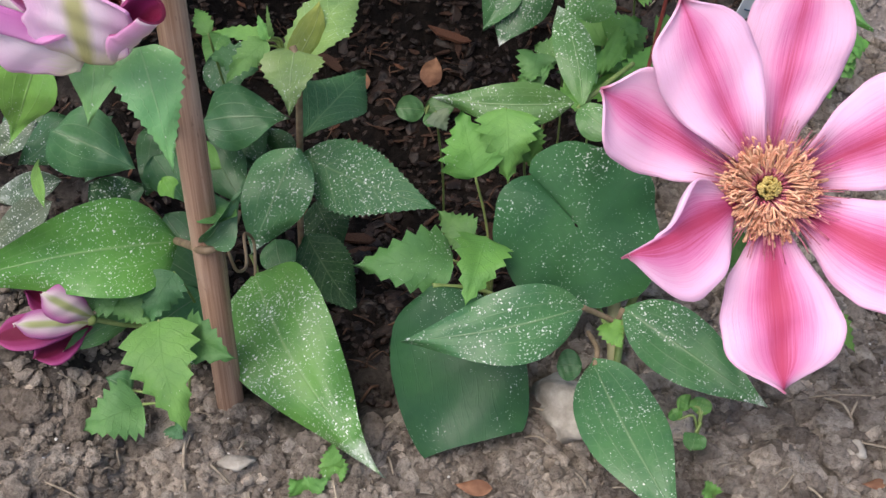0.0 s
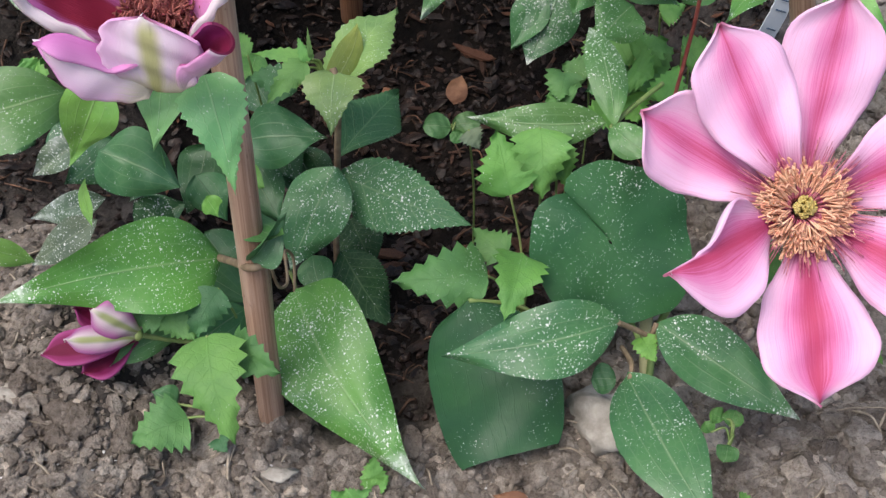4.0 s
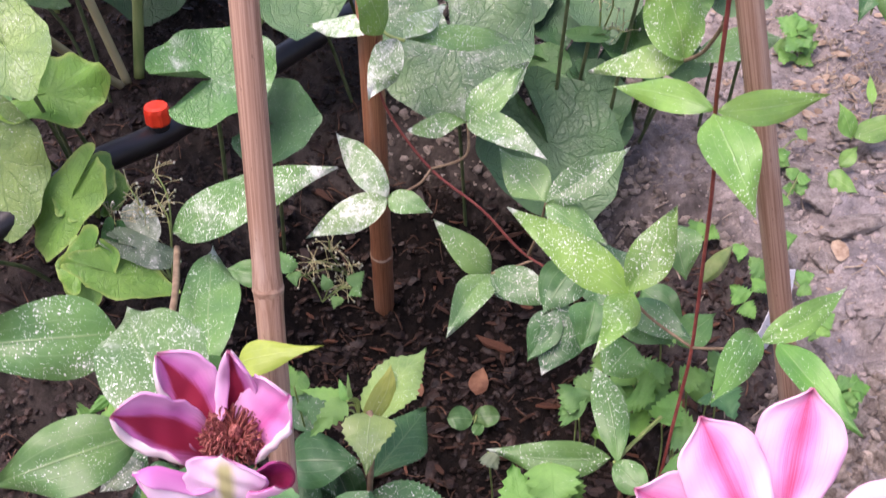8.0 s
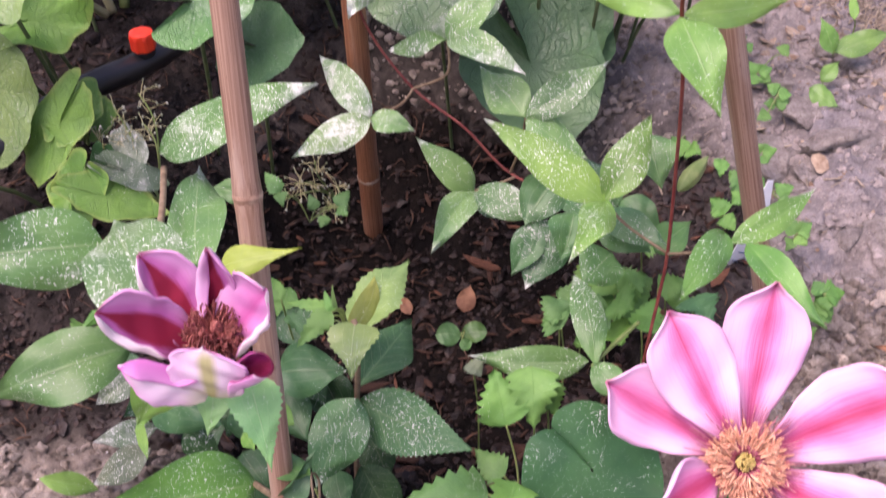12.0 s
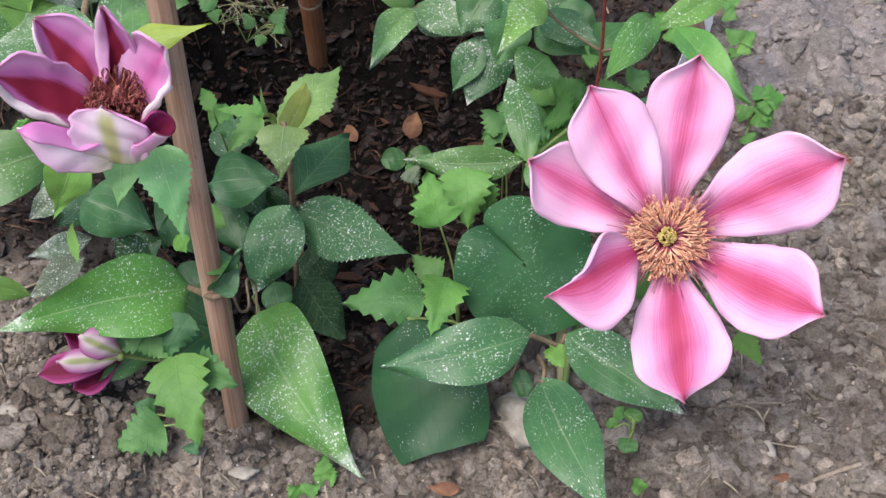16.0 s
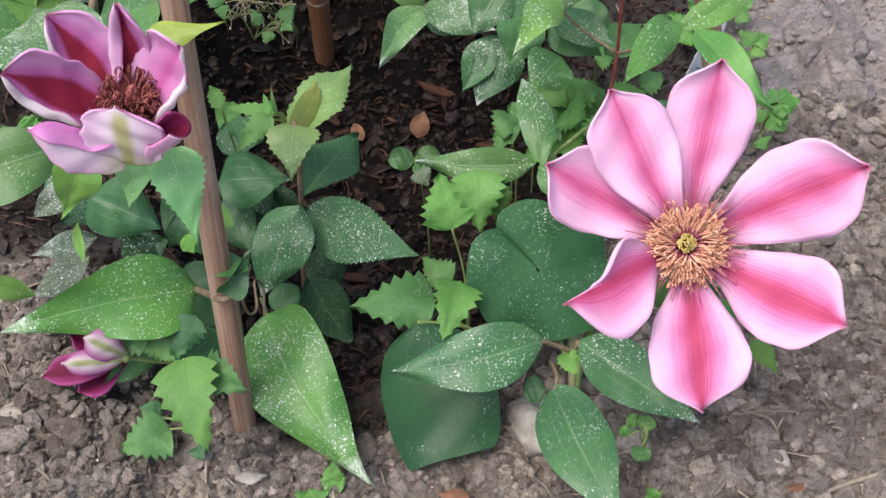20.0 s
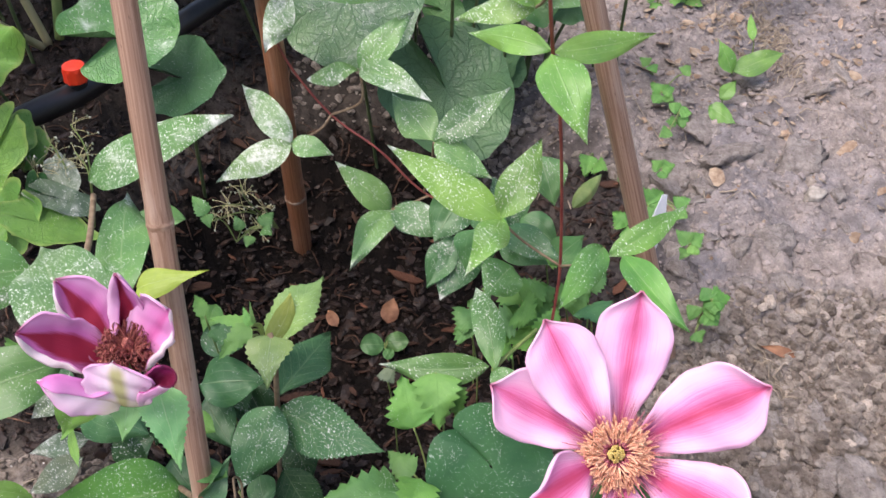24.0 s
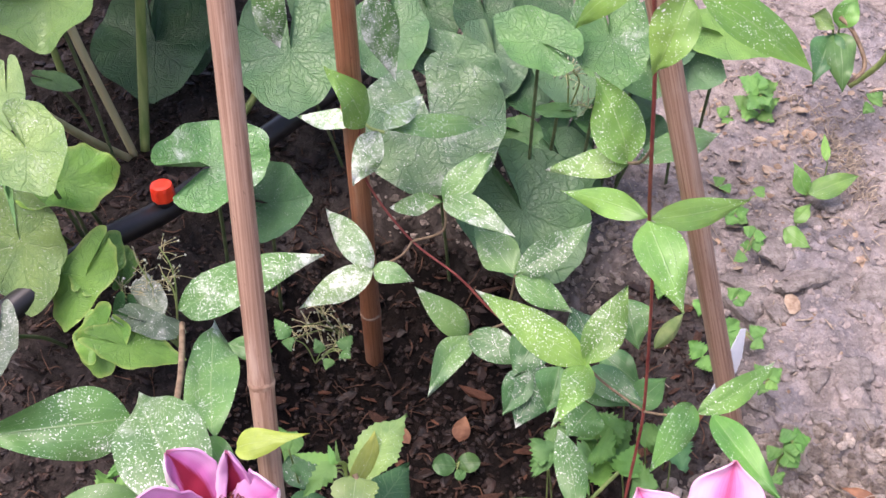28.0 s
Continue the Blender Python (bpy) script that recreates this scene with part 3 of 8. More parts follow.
def round_blade(base, tip, width, roll=0.0, cup=0.12, wave=0.08, seed=0, face=(0, -0.62, 0.78), rings=10, spokes=60, ragged=0.0, pucker=0.0, lap=0.0, **_):
    """A heart-shaped blade round the point where its stalk meets it."""
    rnd = random.Random(seed)
    e1, e2, e3, length = axes(base, tip, roll, face)
    ph = [rnd.uniform(0, 6.28) for _ in range(4)]
    verts, uvs = [Vector()], [(0.0, 0.0)]
    for i in range(1, rings + 1):
        q = i / rings
        for j in range(spokes + 1):
            th = -math.pi + 2 * math.pi * j / spokes
            r = float(np.interp(abs(th), *ROUND)) * q * (1 + 0.025 * math.sin(5 * th + ph[0]) + 0.015 * math.sin(11 * th + ph[1]) + ragged * q * (1.4 * math.sin(4 * th + ph[2]) + 0.6 * math.sin(9 * th + ph[3])))
            # lapping lobes leave only a small gap at the stalk
            spin = th * (1 + (lap if lap <= 0 else min(lap, -0.28 + 0.62 * q)))
            x, y = r * math.cos(spin) * length, r * math.sin(spin) * width / 1.72
            z = cup * width * q * q + wave * width * q * q * math.sin(3 * th + ph[2]) * 0.6 + wave * 0.4 * width * q ** 3 * math.sin(7 * th + ph[3])
            z += pucker * width * q * q * math.sin(6 * th + ph[0])
            z -= lap * width * q * max(0.0, th - 1.6)
            z -= abs(y) * 0.05 + 0.12 * max(0, x) ** 2 / max(length, 0.001)
            verts.append(e1 * x + e2 * y + e3 * z)
            uvs.append((th / math.pi, q))
    m = spokes + 1
    faces = [(0, 1 + j, 2 + j) for j in range(spokes)]
    faces += [(1 + i * m + j, 1 + (i + 1) * m + j, 2 + (i + 1) * m + j, 2 + i * m + j) for i in range(rings - 1) for j in range(spokes)]
    return verts, faces, uvs


GREENS = {
    "bright": (0.14, 0.3, 0.06), "green": (0.085, 0.212, 0.062), "dark": (0.05, 0.152, 0.056), "deep": (0.03, 0.1, 0.034),
    "lime": (0.125, 0.29, 0.05), "sage": (0.08, 0.185, 0.08), "nettle": (0.11, 0.275, 0.06), "yellow": (0.3, 0.39, 0.055), "pale": (0.155, 0.27, 0.085), "bottle": (0.03, 0.108, 0.042),
    "olive": (0.21, 0.26, 0.05), "fresh": (0.095, 0.262, 0.05), "jade": (0.15, 0.34, 0.125), "rear": (0.12, 0.25, 0.088), "grey": (0.11, 0.16, 0.1),
}
count = [0]


def leaf(plant, base, tip, width, kind="ovate", tint="green", dust=0.3, label="", **shape):
    count[0] += 1
    shape.setdefault("seed", count[0])
    rl = random.Random(count[0] * 13)
    if kind != "round":
        for key, lo, hi in (("arch", 0.04, 0.15), ("fold", 12, 32), ("wave", 0.05, 0.14), ("skew", -0.035, 0.035), ("curl", -0.06, 0.12)):
            shape.setdefault(key, rl.uniform(lo, hi))
        if kind not in ("seedling", "blunt"):
            # the margins curl gently down
            shape.setdefault("rolled", (-rl.uniform(10, 42), -rl.uniform(10, 42), 0.05))
    if kind == "round":
        mat = LEAF_SMOOTH if shape.pop("smooth", False) else LEAF_LIME if tint == "lime" else LEAF_NET
        v, f, uv = round_blade(base, tip, width, **shape)
    elif kind == "nettle":
        shape.setdefault("teeth", 7)
        shape.setdefault("bite", 0.135)
        v, f, uv = blade(base, tip, width, "nettle", **shape)
        mat = LEAF_NETTLE
    elif kind == "saw":
        shape.setdefault("teeth", 24)
        shape.setdefault("bite", 0.035)
        v, f, uv = blade(base, tip, width, "ovate", **shape)
        mat = LEAF_SAW
    else:
        v, f, uv = blade(base, tip, width, kind, **shape)
        mat = LEAF
    ob = place("leaf", mesh_of("leaf", v, f, [mat], None, uv), plant, base, label)
    j = random.Random(count[0] * 7)
    k = j.uniform(0.88, 1.12)
    if kind == "blunt":
        ob.data.materials[0] = LEAF_SMOOTH
    ob.color = (*[c * k * j.uniform(0.94, 1.06) for c in GREENS[tint]], dust if kind in ("nettle", "round", "seedling") else dust + 0.07)
    return ob


def tube(points, radii, sides=8, close=True):
    """A round rod along a bent line, drawn smoothly through the points."""
    pts = [Vector(p) for p in points]
    fine, rad = [], []
    n = len(pts)
    if not isinstance(radii, (list, tuple)):
        radii = [radii] * n
    steps = 1 if n == 2 else 6
    for i in range(n - 1):
        p0, p1, p2, p3 = pts[max(i - 1, 0)], pts[i], pts[i + 1], pts[min(i + 2, n - 1)]
        for k in range(steps):
            t = k / steps
            fine.append(0.5 * (2 * p1 + (p2 - p0) * t + (2 * p0 - 5 * p1 + 4 * p2 - p3) * t * t + (3 * p1 - p0 - 3 * p2 + p3) * t ** 3))
            rad.append(radii[i] * (1 - t) + radii[i + 1] * t)
    fine.append(pts[-1])
    rad.append(radii[-1])
    verts, faces = [], []
    side = Vector((1, 0.3, 0.1))
    for i, p in enumerate(fine):
        d = (fine[min(i + 1, len(fine) - 1)] - fine[max(i - 1, 0)]).normalized()
        side = (side - side.dot(d) * d).normalized()
        other = d.cross(side)
        for j in range(sides):
            a = 2 * math.pi * j / sides
            verts.append(p + rad[i] * (math.cos(a) * side + math.sin(a) * other))
    for i in range(len(fine) - 1):
        faces += [(i * sides + j, i * sides + (j + 1) % sides, (i + 1) * sides + (j + 1) % sides, (i + 1) * sides + j) for j in range(sides)]
    if close:
        faces += [tuple(range(sides))[::-1], tuple((len(fine) - 1) * sides + j for j in range(sides))]
    return verts, faces


def stem(plant, points, radius, mat, name="stem", label="", sides=8):
    at = Vector(points[0])
    v, f = tube([Vector(p) - at for p in points], radius, sides)
    return place(name, mesh_of(name, v, f, [mat]), plant, at, label)


def merged(chunks):
    verts, faces, n = [], [], 0
    for v, f in chunks:
        verts += list(v)
        faces += [tuple(i + n for i in q) for q in f]
        n += len(v)
    return verts, faces


def petal(flower, base, tip, width, mats, label="", roll=0.0, thick=0.0009, face=(0, -0.67, 0.74), **shape):
    """A sepal with an inner and an outer skin."""
    count[0] += 1
    shape.setdefault("seed", count[0])
    shape.setdefault("nu", 24)
    shape.setdefault("nv", 12)
    v, f, uv = blade(base, tip, width, shape.pop("kind", "petal"), roll=roll, face=face, **shape)
    n = len(v)
    across = n // (shape["nu"] + 1)
    inner = []
    for k, p in enumerate(v):
        i, j = divmod(k, across)
        along = v[min(i + 1, shape["nu"]) * across + j] - v[max(i - 1, 0) * across + j]
        side = v[i * across + min(j + 1, across - 1)] - v[i * across + max(j - 1, 0)]
        nrm = along.cross(side)
        inner.append(p - nrm.normalized() * thick if nrm.length > 1e-12 else p.copy())
    v2 = v + inner
    faces = f + [tuple(i + n for i in q[::-1]) for q in f]
    rows, m = shape["nu"] + 1, across
    rim = [j for j in range(m)] + [i * m + m - 1 for i in range(1, rows)] + [(rows - 1) * m + j for j in range(m - 2, -1, -1)] + [i * m for i in range(rows - 2, 0, -1)]
    faces += [(rim[k], rim[k - 1], rim[k - 1] + n, rim[k] + n) for k in range(len(rim))]
    slots = [0] * len(f) + [1] * len(f) + [0] * len(rim)
    # the thin rim stays sharp so that both skins keep their own shading
    shade = [True] * (2 * len(f)) + [False] * len(rim)
    return place("petal", mesh_of("petal", v2, faces, list(mats), slots, uv + uv, shade), flower, base, label)


# ---- ground: one uneven sheet of garden soil with a planting hollow ----
def smooth(a, b, x):
    t = min(1.0, max(0.0, (x - a) / (b - a)))
    return t * t * (3 - 2 * t)


def level(x, y):
    """Height of the soil before its small lumps."""
    yy = min(max(y, 0.0), 1.3)
    z = -0.02 + 0.075 * (yy - 0.28)
    r = math.hypot((x + 0.035) / 0.16, (y - 0.60) / 0.21)
    z -= 0.085 * math.exp(-r ** 4)
    far = smooth(1.15, 0.6, math.hypot(x + 0.05, y - 0.65))
    z += far * 0.06 * smooth(-0.14, -0.27, x) * smooth(0.5, 0.66, y)
    z += far * 0.03 * smooth(-0.13, -0.2, x) * smooth(0.5, 0.3, y)
    z += far * 0.04 * smooth(0.72, 0.95, y) * smooth(0.15, -0.1, x)
    # soil heaped round the foot of the front cane
    z += 0.012 * math.exp(-((x + 0.1) / 0.04) ** 2 - ((y - 0.288) / 0.03) ** 2)
    return z


def ground_z(x, y):
    z = level(x, y)
    if -0.8 < x < 1 and -0.2 < y < 1.6:
        q = Vector((x, y, 0.3))
        k = 1 - 0.45 * smooth(0.45, 0.62, y) * smooth(0.14, 0.24, x)
        z += 0.010 * noise.noise(q * 19) + k * (0.0065 * noise.noise(q * 48) + 0.0036 * noise.noise(q * 120)) + 0.0034 * noise.noise(q * 250)
        c = noise.noise(q * 38 + Vector((7, 3, 1)))
        z += (1 - k) * (0.009 * noise.noise(q * 33 + Vector((1, 5, 2))) + 0.006 * max(0.0, noise.noise(q * 62 + Vector((4, 1, 7)))))
        z += k * 0.005 * max(0.0, c - 0.12) * 2 - 0.006 * (1 - k) * max(0.0, 0.5 - 9 * abs(noise.noise(q * 17 + Vector((3, 9, 2))))) 
    return z


def spread(lo, hi, step, far):
    mid = list(np.arange(lo, hi + step / 2, step))
    a, b, d = [], [], step
    while d < far:
        d *= 1.45
        a.append((a[-1] if a else lo) - d)
        b.append((b[-1] if b else mid[-1]) + d)
    return a[::-1] + mid + b


xs, ys = spread(-0.46, 0.6, 0.0024, 60), spread(0.1, 1.2, 0.0024, 60)
gv = [(x, y, ground_z(x, y)) for y in ys for x in xs]
nx = len(xs)
gf = [(j * nx + i, j * nx + i + 1, (j + 1) * nx + i + 1, (j + 1) * nx + i) for j in range(len(ys) - 1) for i in range(nx - 1)]
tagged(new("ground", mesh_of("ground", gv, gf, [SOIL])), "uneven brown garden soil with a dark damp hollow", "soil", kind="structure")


def lump(seed, flat=0.75, sub=1):
    rnd = random.Random(seed)
    bm = bmesh.new()
    bmesh.ops.create_icosphere(bm, subdivisions=sub, radius=1)
    off = Vector((rnd.uniform(0, 50), rnd.uniform(0, 50), rnd.uniform(0, 50)))
    cuts = []
    for k in range(11):
        d = Vector((rnd.gauss(0, 1), rnd.gauss(0, 1), rnd.gauss(0, 1))).normalized()
        cuts.append((d, rnd.uniform(0.6, 1.0)))
    for v in bm.verts:
        n0 = v.co.normalized()
        r = min([1.25] + [h / max(n0.dot(d), 0.05) for d, h in cuts])
        v.co = n0 * r * (1 + 0.22 * noise.noise(n0 * 2.2 + off) + 0.16 * noise.noise(n0 * 5 + off) + 0.15 * noise.noise(n0 * 10 + off) + 0.1 * noise.noise(n0 * 21 + off))
        v.co.z *= flat
    out = np.array([v.co[:] for v in bm.verts]), [tuple(v.index for v in f.verts) for f in bm.faces]
    bm.free()
    return out


# also true on other darkened soil, such as the back left
def in_hollow(x, y):
    return math.hypot((x - 0.15) / 0.06, (y - 0.62) / 0.11) < 1 or math.hypot((x + 0.062) / 0.06, (y - 0.35) / 0.065) < 1 or math.hypot((x + 0.05) / 0.18, (y - 0.57) / 0.24) < 1 or (x < -0.1 and y > 0.42)


def scatter(name, shapes, spots, mat, label, category, flat_shade=False, sunk=0.25):
    """Many small lumps laid on the soil, as one sheet of stuff."""
    rnd = random.Random(len(spots))
    vs, fs, n = [], [], 0
    for x, y, size, stretch in spots:
        v, f = shapes[rnd.randrange(len(shapes))]
        turn = np.array(Euler((rnd.uniform(-.5, .5), rnd.uniform(-.5, .5), rnd.uniform(0, 6.28))).to_matrix())
        p = (v * np.array([stretch, 1, 1]) * size) @ turn.T + np.array([x, y, ground_z(x, y) + size * sunk])
        vs.append(p)
        fs += [tuple(i + n for i in q) for q in f]
        n += len(p)
    return tagged(new(name, mesh_of(name, np.concatenate(vs), fs, [mat], smooth=not flat_shade)), label, category, kind="stuff")


rs = random.Random(5)
clods, crumbs, wet_spots, dark_crumbs, crust_bits = [], [], [], [], []
while len(clods) < 1500:
    x, y = rs.uniform(-0.4, 0.6), 0.1 + 1.1 * rs.random() ** 2
    if not in_hollow(x, y) and (y < 0.5 or x < 0.12 or rs.random() < 0.05):
        clods.append((x, y, (1.0 if y < 0.6 else 0.6) * min(0.0085, 0.0024 * math.exp(rs.expovariate(2.3))), rs.uniform(0.9, 1.5)))
for i in range(320):
    x, y = rs.uniform(0.02, 0.38), rs.uniform(0.12, 0.36)
    if not in_hollow(x, y):
        clods.append((x, y, min(0.0095, 0.003 * math.exp(rs.expovariate(2.2))), rs.uniform(0.9, 1.5)))
while len(crumbs) < 17000:
    x, y = rs.uniform(-0.36, 0.55), 0.14 + 1.06 * rs.random() ** 1.5
    if not in_hollow(x, y) and (y < 0.5 or x < 0.15 or rs.random() < 0.35):
        (crumbs if y < 0.55 or x < 0.2 else crust_bits).append((x, y, min(0.0042, 0.0011 * math.exp(rs.expovariate(1.8))), rs.uniform(0.9, 1.6)))
while len(wet_spots) < 4200:
    x, y = rs.uniform(-0.45, 0.22), rs.uniform(0.3, 1.1)
    if in_hollow(x, y):
        wet_spots.append((x, y, min(0.0048, 0.0012 * math.exp(rs.expovariate(1.8))), rs.uniform(1.0, 2.8)))
while len(dark_crumbs) < 4500:
    x, y = rs.uniform(-0.4, 0.22), rs.uniform(0.3, 0.95)
    if in_hollow(x, y):
        dark_crumbs.append((x, y, rs.uniform(0.001, 0.003), rs.uniform(1.0, 1.5)))
while len(crust_bits) < 7000:
    x, y = rs.uniform(0.1, 0.6), rs.uniform(0.4, 1.15)
    if not in_hollow(x, y) and noise.noise(Vector((x * 14, y * 14, 4))) > rs.uniform(-0.5, 0.35):
        crust_bits.append((x, y, rs.uniform(0.0005, 0.0016), rs.uniform(0.9, 1.5)))
scatter("soil_clods", [lump(i, 0.75, 3) for i in range(10)], clods, CLOD, "crumbled dry grey-brown clods on the bed", "clods", True, 0.1)
for i in range(9000):
    x, y = rs.uniform(0.08, 0.42), rs.uniform(0.16, 0.56)
    if not in_hollow(x, y):
        crumbs.append((x, y, min(0.005, 0.0011 * math.exp(rs.expovariate(1.7))), rs.uniform(0.9, 1.6)))
for i in range(9000):
    x, y = rs.uniform(-0.3, 0.08), rs.uniform(0.13, 0.36)
    if not in_hollow(x, y):
        crumbs.append((x, y, min(0.0035, 0.0008 * math.exp(rs.expovariate(2.0))), rs.uniform(0.9, 1.6)))
scatter("soil_crumbs", [lump(50 + i, 0.8, 2) for i in range(8)], [c for c in crumbs if c[2] > 0.0016], CLOD, "dry crumbs of brown soil", "crumbs", True)
scatter("fine_soil_crumbs", [lump(60 + i, 0.8, 1) for i in range(6)], [c for c in crumbs if c[2] <= 0.0016], CLOD, "fine dry crumbs of brown soil", "crumbs", True)
scatter("crust_crumbs", [lump(90 + i, 0.7, 1) for i in range(6)], crust_bits, CRUST, "pale crumbs on the dry crusted soil", "crumbs", True)
plates = []
while len(plates) < 70:
    x, y = rs.uniform(0.2, 0.5), rs.uniform(0.34, 0.86)
    if not in_hollow(x, y) and noise.noise(Vector((x * 9, y * 9, 2))) > rs.uniform(-0.35, 0.3):
        plates.append((x, y, rs.uniform(0.006, 0.02), rs.uniform(0.9, 1.5)))
front_lumps = [(-0.237, 0.314, 0.0078), (-0.211, 0.31, 0.0084), (-0.191, 0.288, 0.0095), (-0.2, 0.279, 0.0069), (-0.222, 0.303, 0.0058), (-0.182, 0.318, 0.0046), (-0.229, 0.277, 0.0069), (-0.091, 0.293, 0.0048), (-0.092, 0.285, 0.0038), (0.219, 0.303, 0.0086), (0.197, 0.279, 0.0043), (0.191, 0.301, 0.0051), (0.215, 0.324, 0.0059), (0.198, 0.312, 0.0042), (0.169, 0.282, 0.0069), (0.157, 0.273, 0.0046), (0.196, 0.285, 0.0041), (0.234, 0.275, 0.0043), (0.135, 0.253, 0.0048), (0.118, 0.26, 0.0055), (0.251, 0.337, 0.0099), (0.246, 0.363, 0.0068)]
plate_shapes = [lump(110 + i, 0.42, 4) for i in range(8)]
for x, y, size, stretch in plates:
    v, f = plate_shapes[rs.randrange(8)]
    turn = np.array(Euler((rs.uniform(-0.4, 0.4), rs.uniform(-0.4, 0.4), rs.uniform(0, 6.28))).to_matrix())
    at = Vector((x, y, ground_z(x, y) - 0.12 * size))
    clod = new("soil_clod", mesh_of("soil_clod", (v * np.array([stretch, 1, 1]) * size) @ turn.T, f, [CRUST_LUMP]))
    clod.location = at
    tagged(clod, "broken lump of pale cracked crust on the dry soil", "clod", "crust lumps")
for i, (x, y, size) in enumerate(front_lumps):
    v, f = lump(140 + i, 0.8, 4)
    clod = new("soil_clod", mesh_of("soil_clod", v * np.array([rs.uniform(1.0, 1.3), 1, 1]) * size, f, [CLOD]))
    clod.location = (x, y, ground_z(x, y) + 0.1 * size)
    tagged(clod, "rounded brown clod of dry earth on the bed", "clod", "earth clods")
grit = []
for i in range(1300):
    x, y = (rs.gauss(-0.16, 0.09), rs.gauss(0.2, 0.05)) if i < 520 else (rs.uniform(-0.3, 0.36), rs.uniform(0.15, 0.42))
    if in_hollow(x, y):
        continue
    grit.append((x, y, rs.uniform(0.0003, 0.0009), 1.2))
scatter("white_grit", [lump(160 + i, 0.6, 1) for i in range(3)], grit, GRIT, "white grit specks scattered on the dry soil", "grit", True)
flakes = []
for i in range(520):
    x, y = rs.gauss(0.34, 0.11), rs.gauss(0.9, 0.12)
    if x > 0.2:
        flakes.append((x, y, min(0.008, 0.0016 * math.exp(rs.expovariate(2.0))), rs.uniform(1.0, 2.2)))
scatter("dry_flakes", [lump(130 + i, 0.16, 1) for i in range(6)], flakes, FLAKE, "pale dry leaf flakes and wood bits on the soil", "litter", True)
scatter("mulch", [lump(20 + i, 0.45, 2) for i in range(8)], wet_spots, CHIP, "dark damp bark crumbs in the planting hollow", "mulch", True)
scatter("dark_crumbs", [lump(70 + i, 0.8, 1) for i in range(6)], dark_crumbs, CHIP, "dark damp compost crumbs in the hollow", "compost", True)


# ---- clematis tied to the front cane ----
left_clematis = thing("clematis_plant", (-0.115, 0.31, -0.008), "clematis with broad spray-spotted leaves and a half-open wine flower", "clematis", "clematis plants")
leaf(left_clematis, (-0.126, 0.352, 0.050), (-0.222, 0.312, 0.064), 0.0474, 'drip', 'fresh', 0.32, roll=-8, arch=0.09, fold=17, skew=-0.03, wave=0.13, curl=0)
leaf(left_clematis, (-0.095, 0.362, 0.014), (-0.026, 0.257, -0.007), 0.0590, 'drip', 'fresh', 0.40, roll=4, arch=0.1, fold=17, wave=0.12, skew=-0.035, curl=0)
leaf(left_clematis, (-0.103, 0.318, 0.086), (-0.085, 0.331, 0.106), 0.0213, 'arrow', 'dark', 0.12, roll=40, fold=44, rolled=(0, 50, 0.3))
leaf(left_clematis, (-0.112, 0.336, 0.097), (-0.087, 0.321, 0.100), 0.0179, 'lance', 'green', 0.05, roll=-30, fold=30, arch=-0.1)
leaf(left_clematis, (-0.074, 0.409, 0.057), (-0.099, 0.376, 0.013), 0.0375, 'ovate', 'dark', 0.30, arch=0.05)
leaf(left_clematis, (-0.126, 0.434, 0.053), (-0.079, 0.431, 0.057), 0.0341, 'ovate', 'dark', 0.18)
leaf(left_clematis, (-0.126, 0.438, 0.036), (-0.105, 0.405, 0.020), 0.0278, 'ovate', 'dark', 0.18)
leaf(left_clematis, (-0.075, 0.427, 0.046), (-0.045, 0.495, 0.034), 0.0357, 'saw', 'dark', 0.12)
leaf(left_clematis, (-0.073, 0.421, 0.040), (-0.003, 0.382, 0.041), 0.0396, 'saw', 'dark', 0.34, arch=0.06)
leaf(left_clematis, (-0.072, 0.427, 0.094), (-0.042, 0.478, 0.107), 0.0340, 'saw', 'pale', 0.12, roll=-20, fold=22, teeth=13, bite=0.05, ragged=0.05)
leaf(left_clematis, (-0.076, 0.422, 0.096), (-0.062, 0.460, 0.110), 0.0180, 'acum', 'olive', 0.02, roll=35, fold=26)
leaf(left_clematis, (-0.071, 0.421, 0.109), (-0.071, 0.384, 0.100), 0.0300, 'spear', 'pale', 0.10, arch=0.06, fold=12, teeth=10, bite=0.05, rolled=(-10, -10, 0.1))
leaf(left_clematis, (-0.075, 0.408, -0.006), (-0.047, 0.379, -0.039), 0.0328, 'saw', 'deep', 0.25)
leaf(left_clematis, (-0.194, 0.395, 0.119), (-0.269, 0.367, 0.107), 0.0421, 'acum', 'green', 0.14, roll=-10)
leaf(left_clematis, (-0.140, 0.303, 0.198), (-0.162, 0.303, 0.157), 0.0220, 'spear', 'bright', 0.05, roll=-25, fold=24)
leaf(left_clematis, (-0.1089, 0.2748, 0.2207), (-0.1131, 0.2625, 0.2015), 0.0165, 'arrow', 'jade', 0.04, face=(0.1, -0.7, 0.72), arch=0.03, fold=16, rolled=(-8, -8, 0.1))
leaf(left_clematis, (-0.0950, 0.2767, 0.2222), (-0.0866, 0.2540, 0.1895), 0.0235, 'arrow', 'jade', 0.08, face=(0.0, -0.7, 0.72), arch=0.05, fold=14, wave=0.05, curl=0, teeth=14, bite=0.06, rolled=(-14, -14, 0.1))
leaf(left_clematis, (-0.182, 0.381, 0.094), (-0.143, 0.369, 0.081), 0.0356, 'ovate', 'dark', 0.12)
leaf(left_clematis, (-0.182, 0.408, 0.077), (-0.208, 0.391, 0.062), 0.0260, 'ovate', 'dark', 0.20)
leaf(left_clematis, (-0.211, 0.429, 0.057), (-0.236, 0.416, 0.044), 0.0204, 'ovate', 'grey', 0.50)
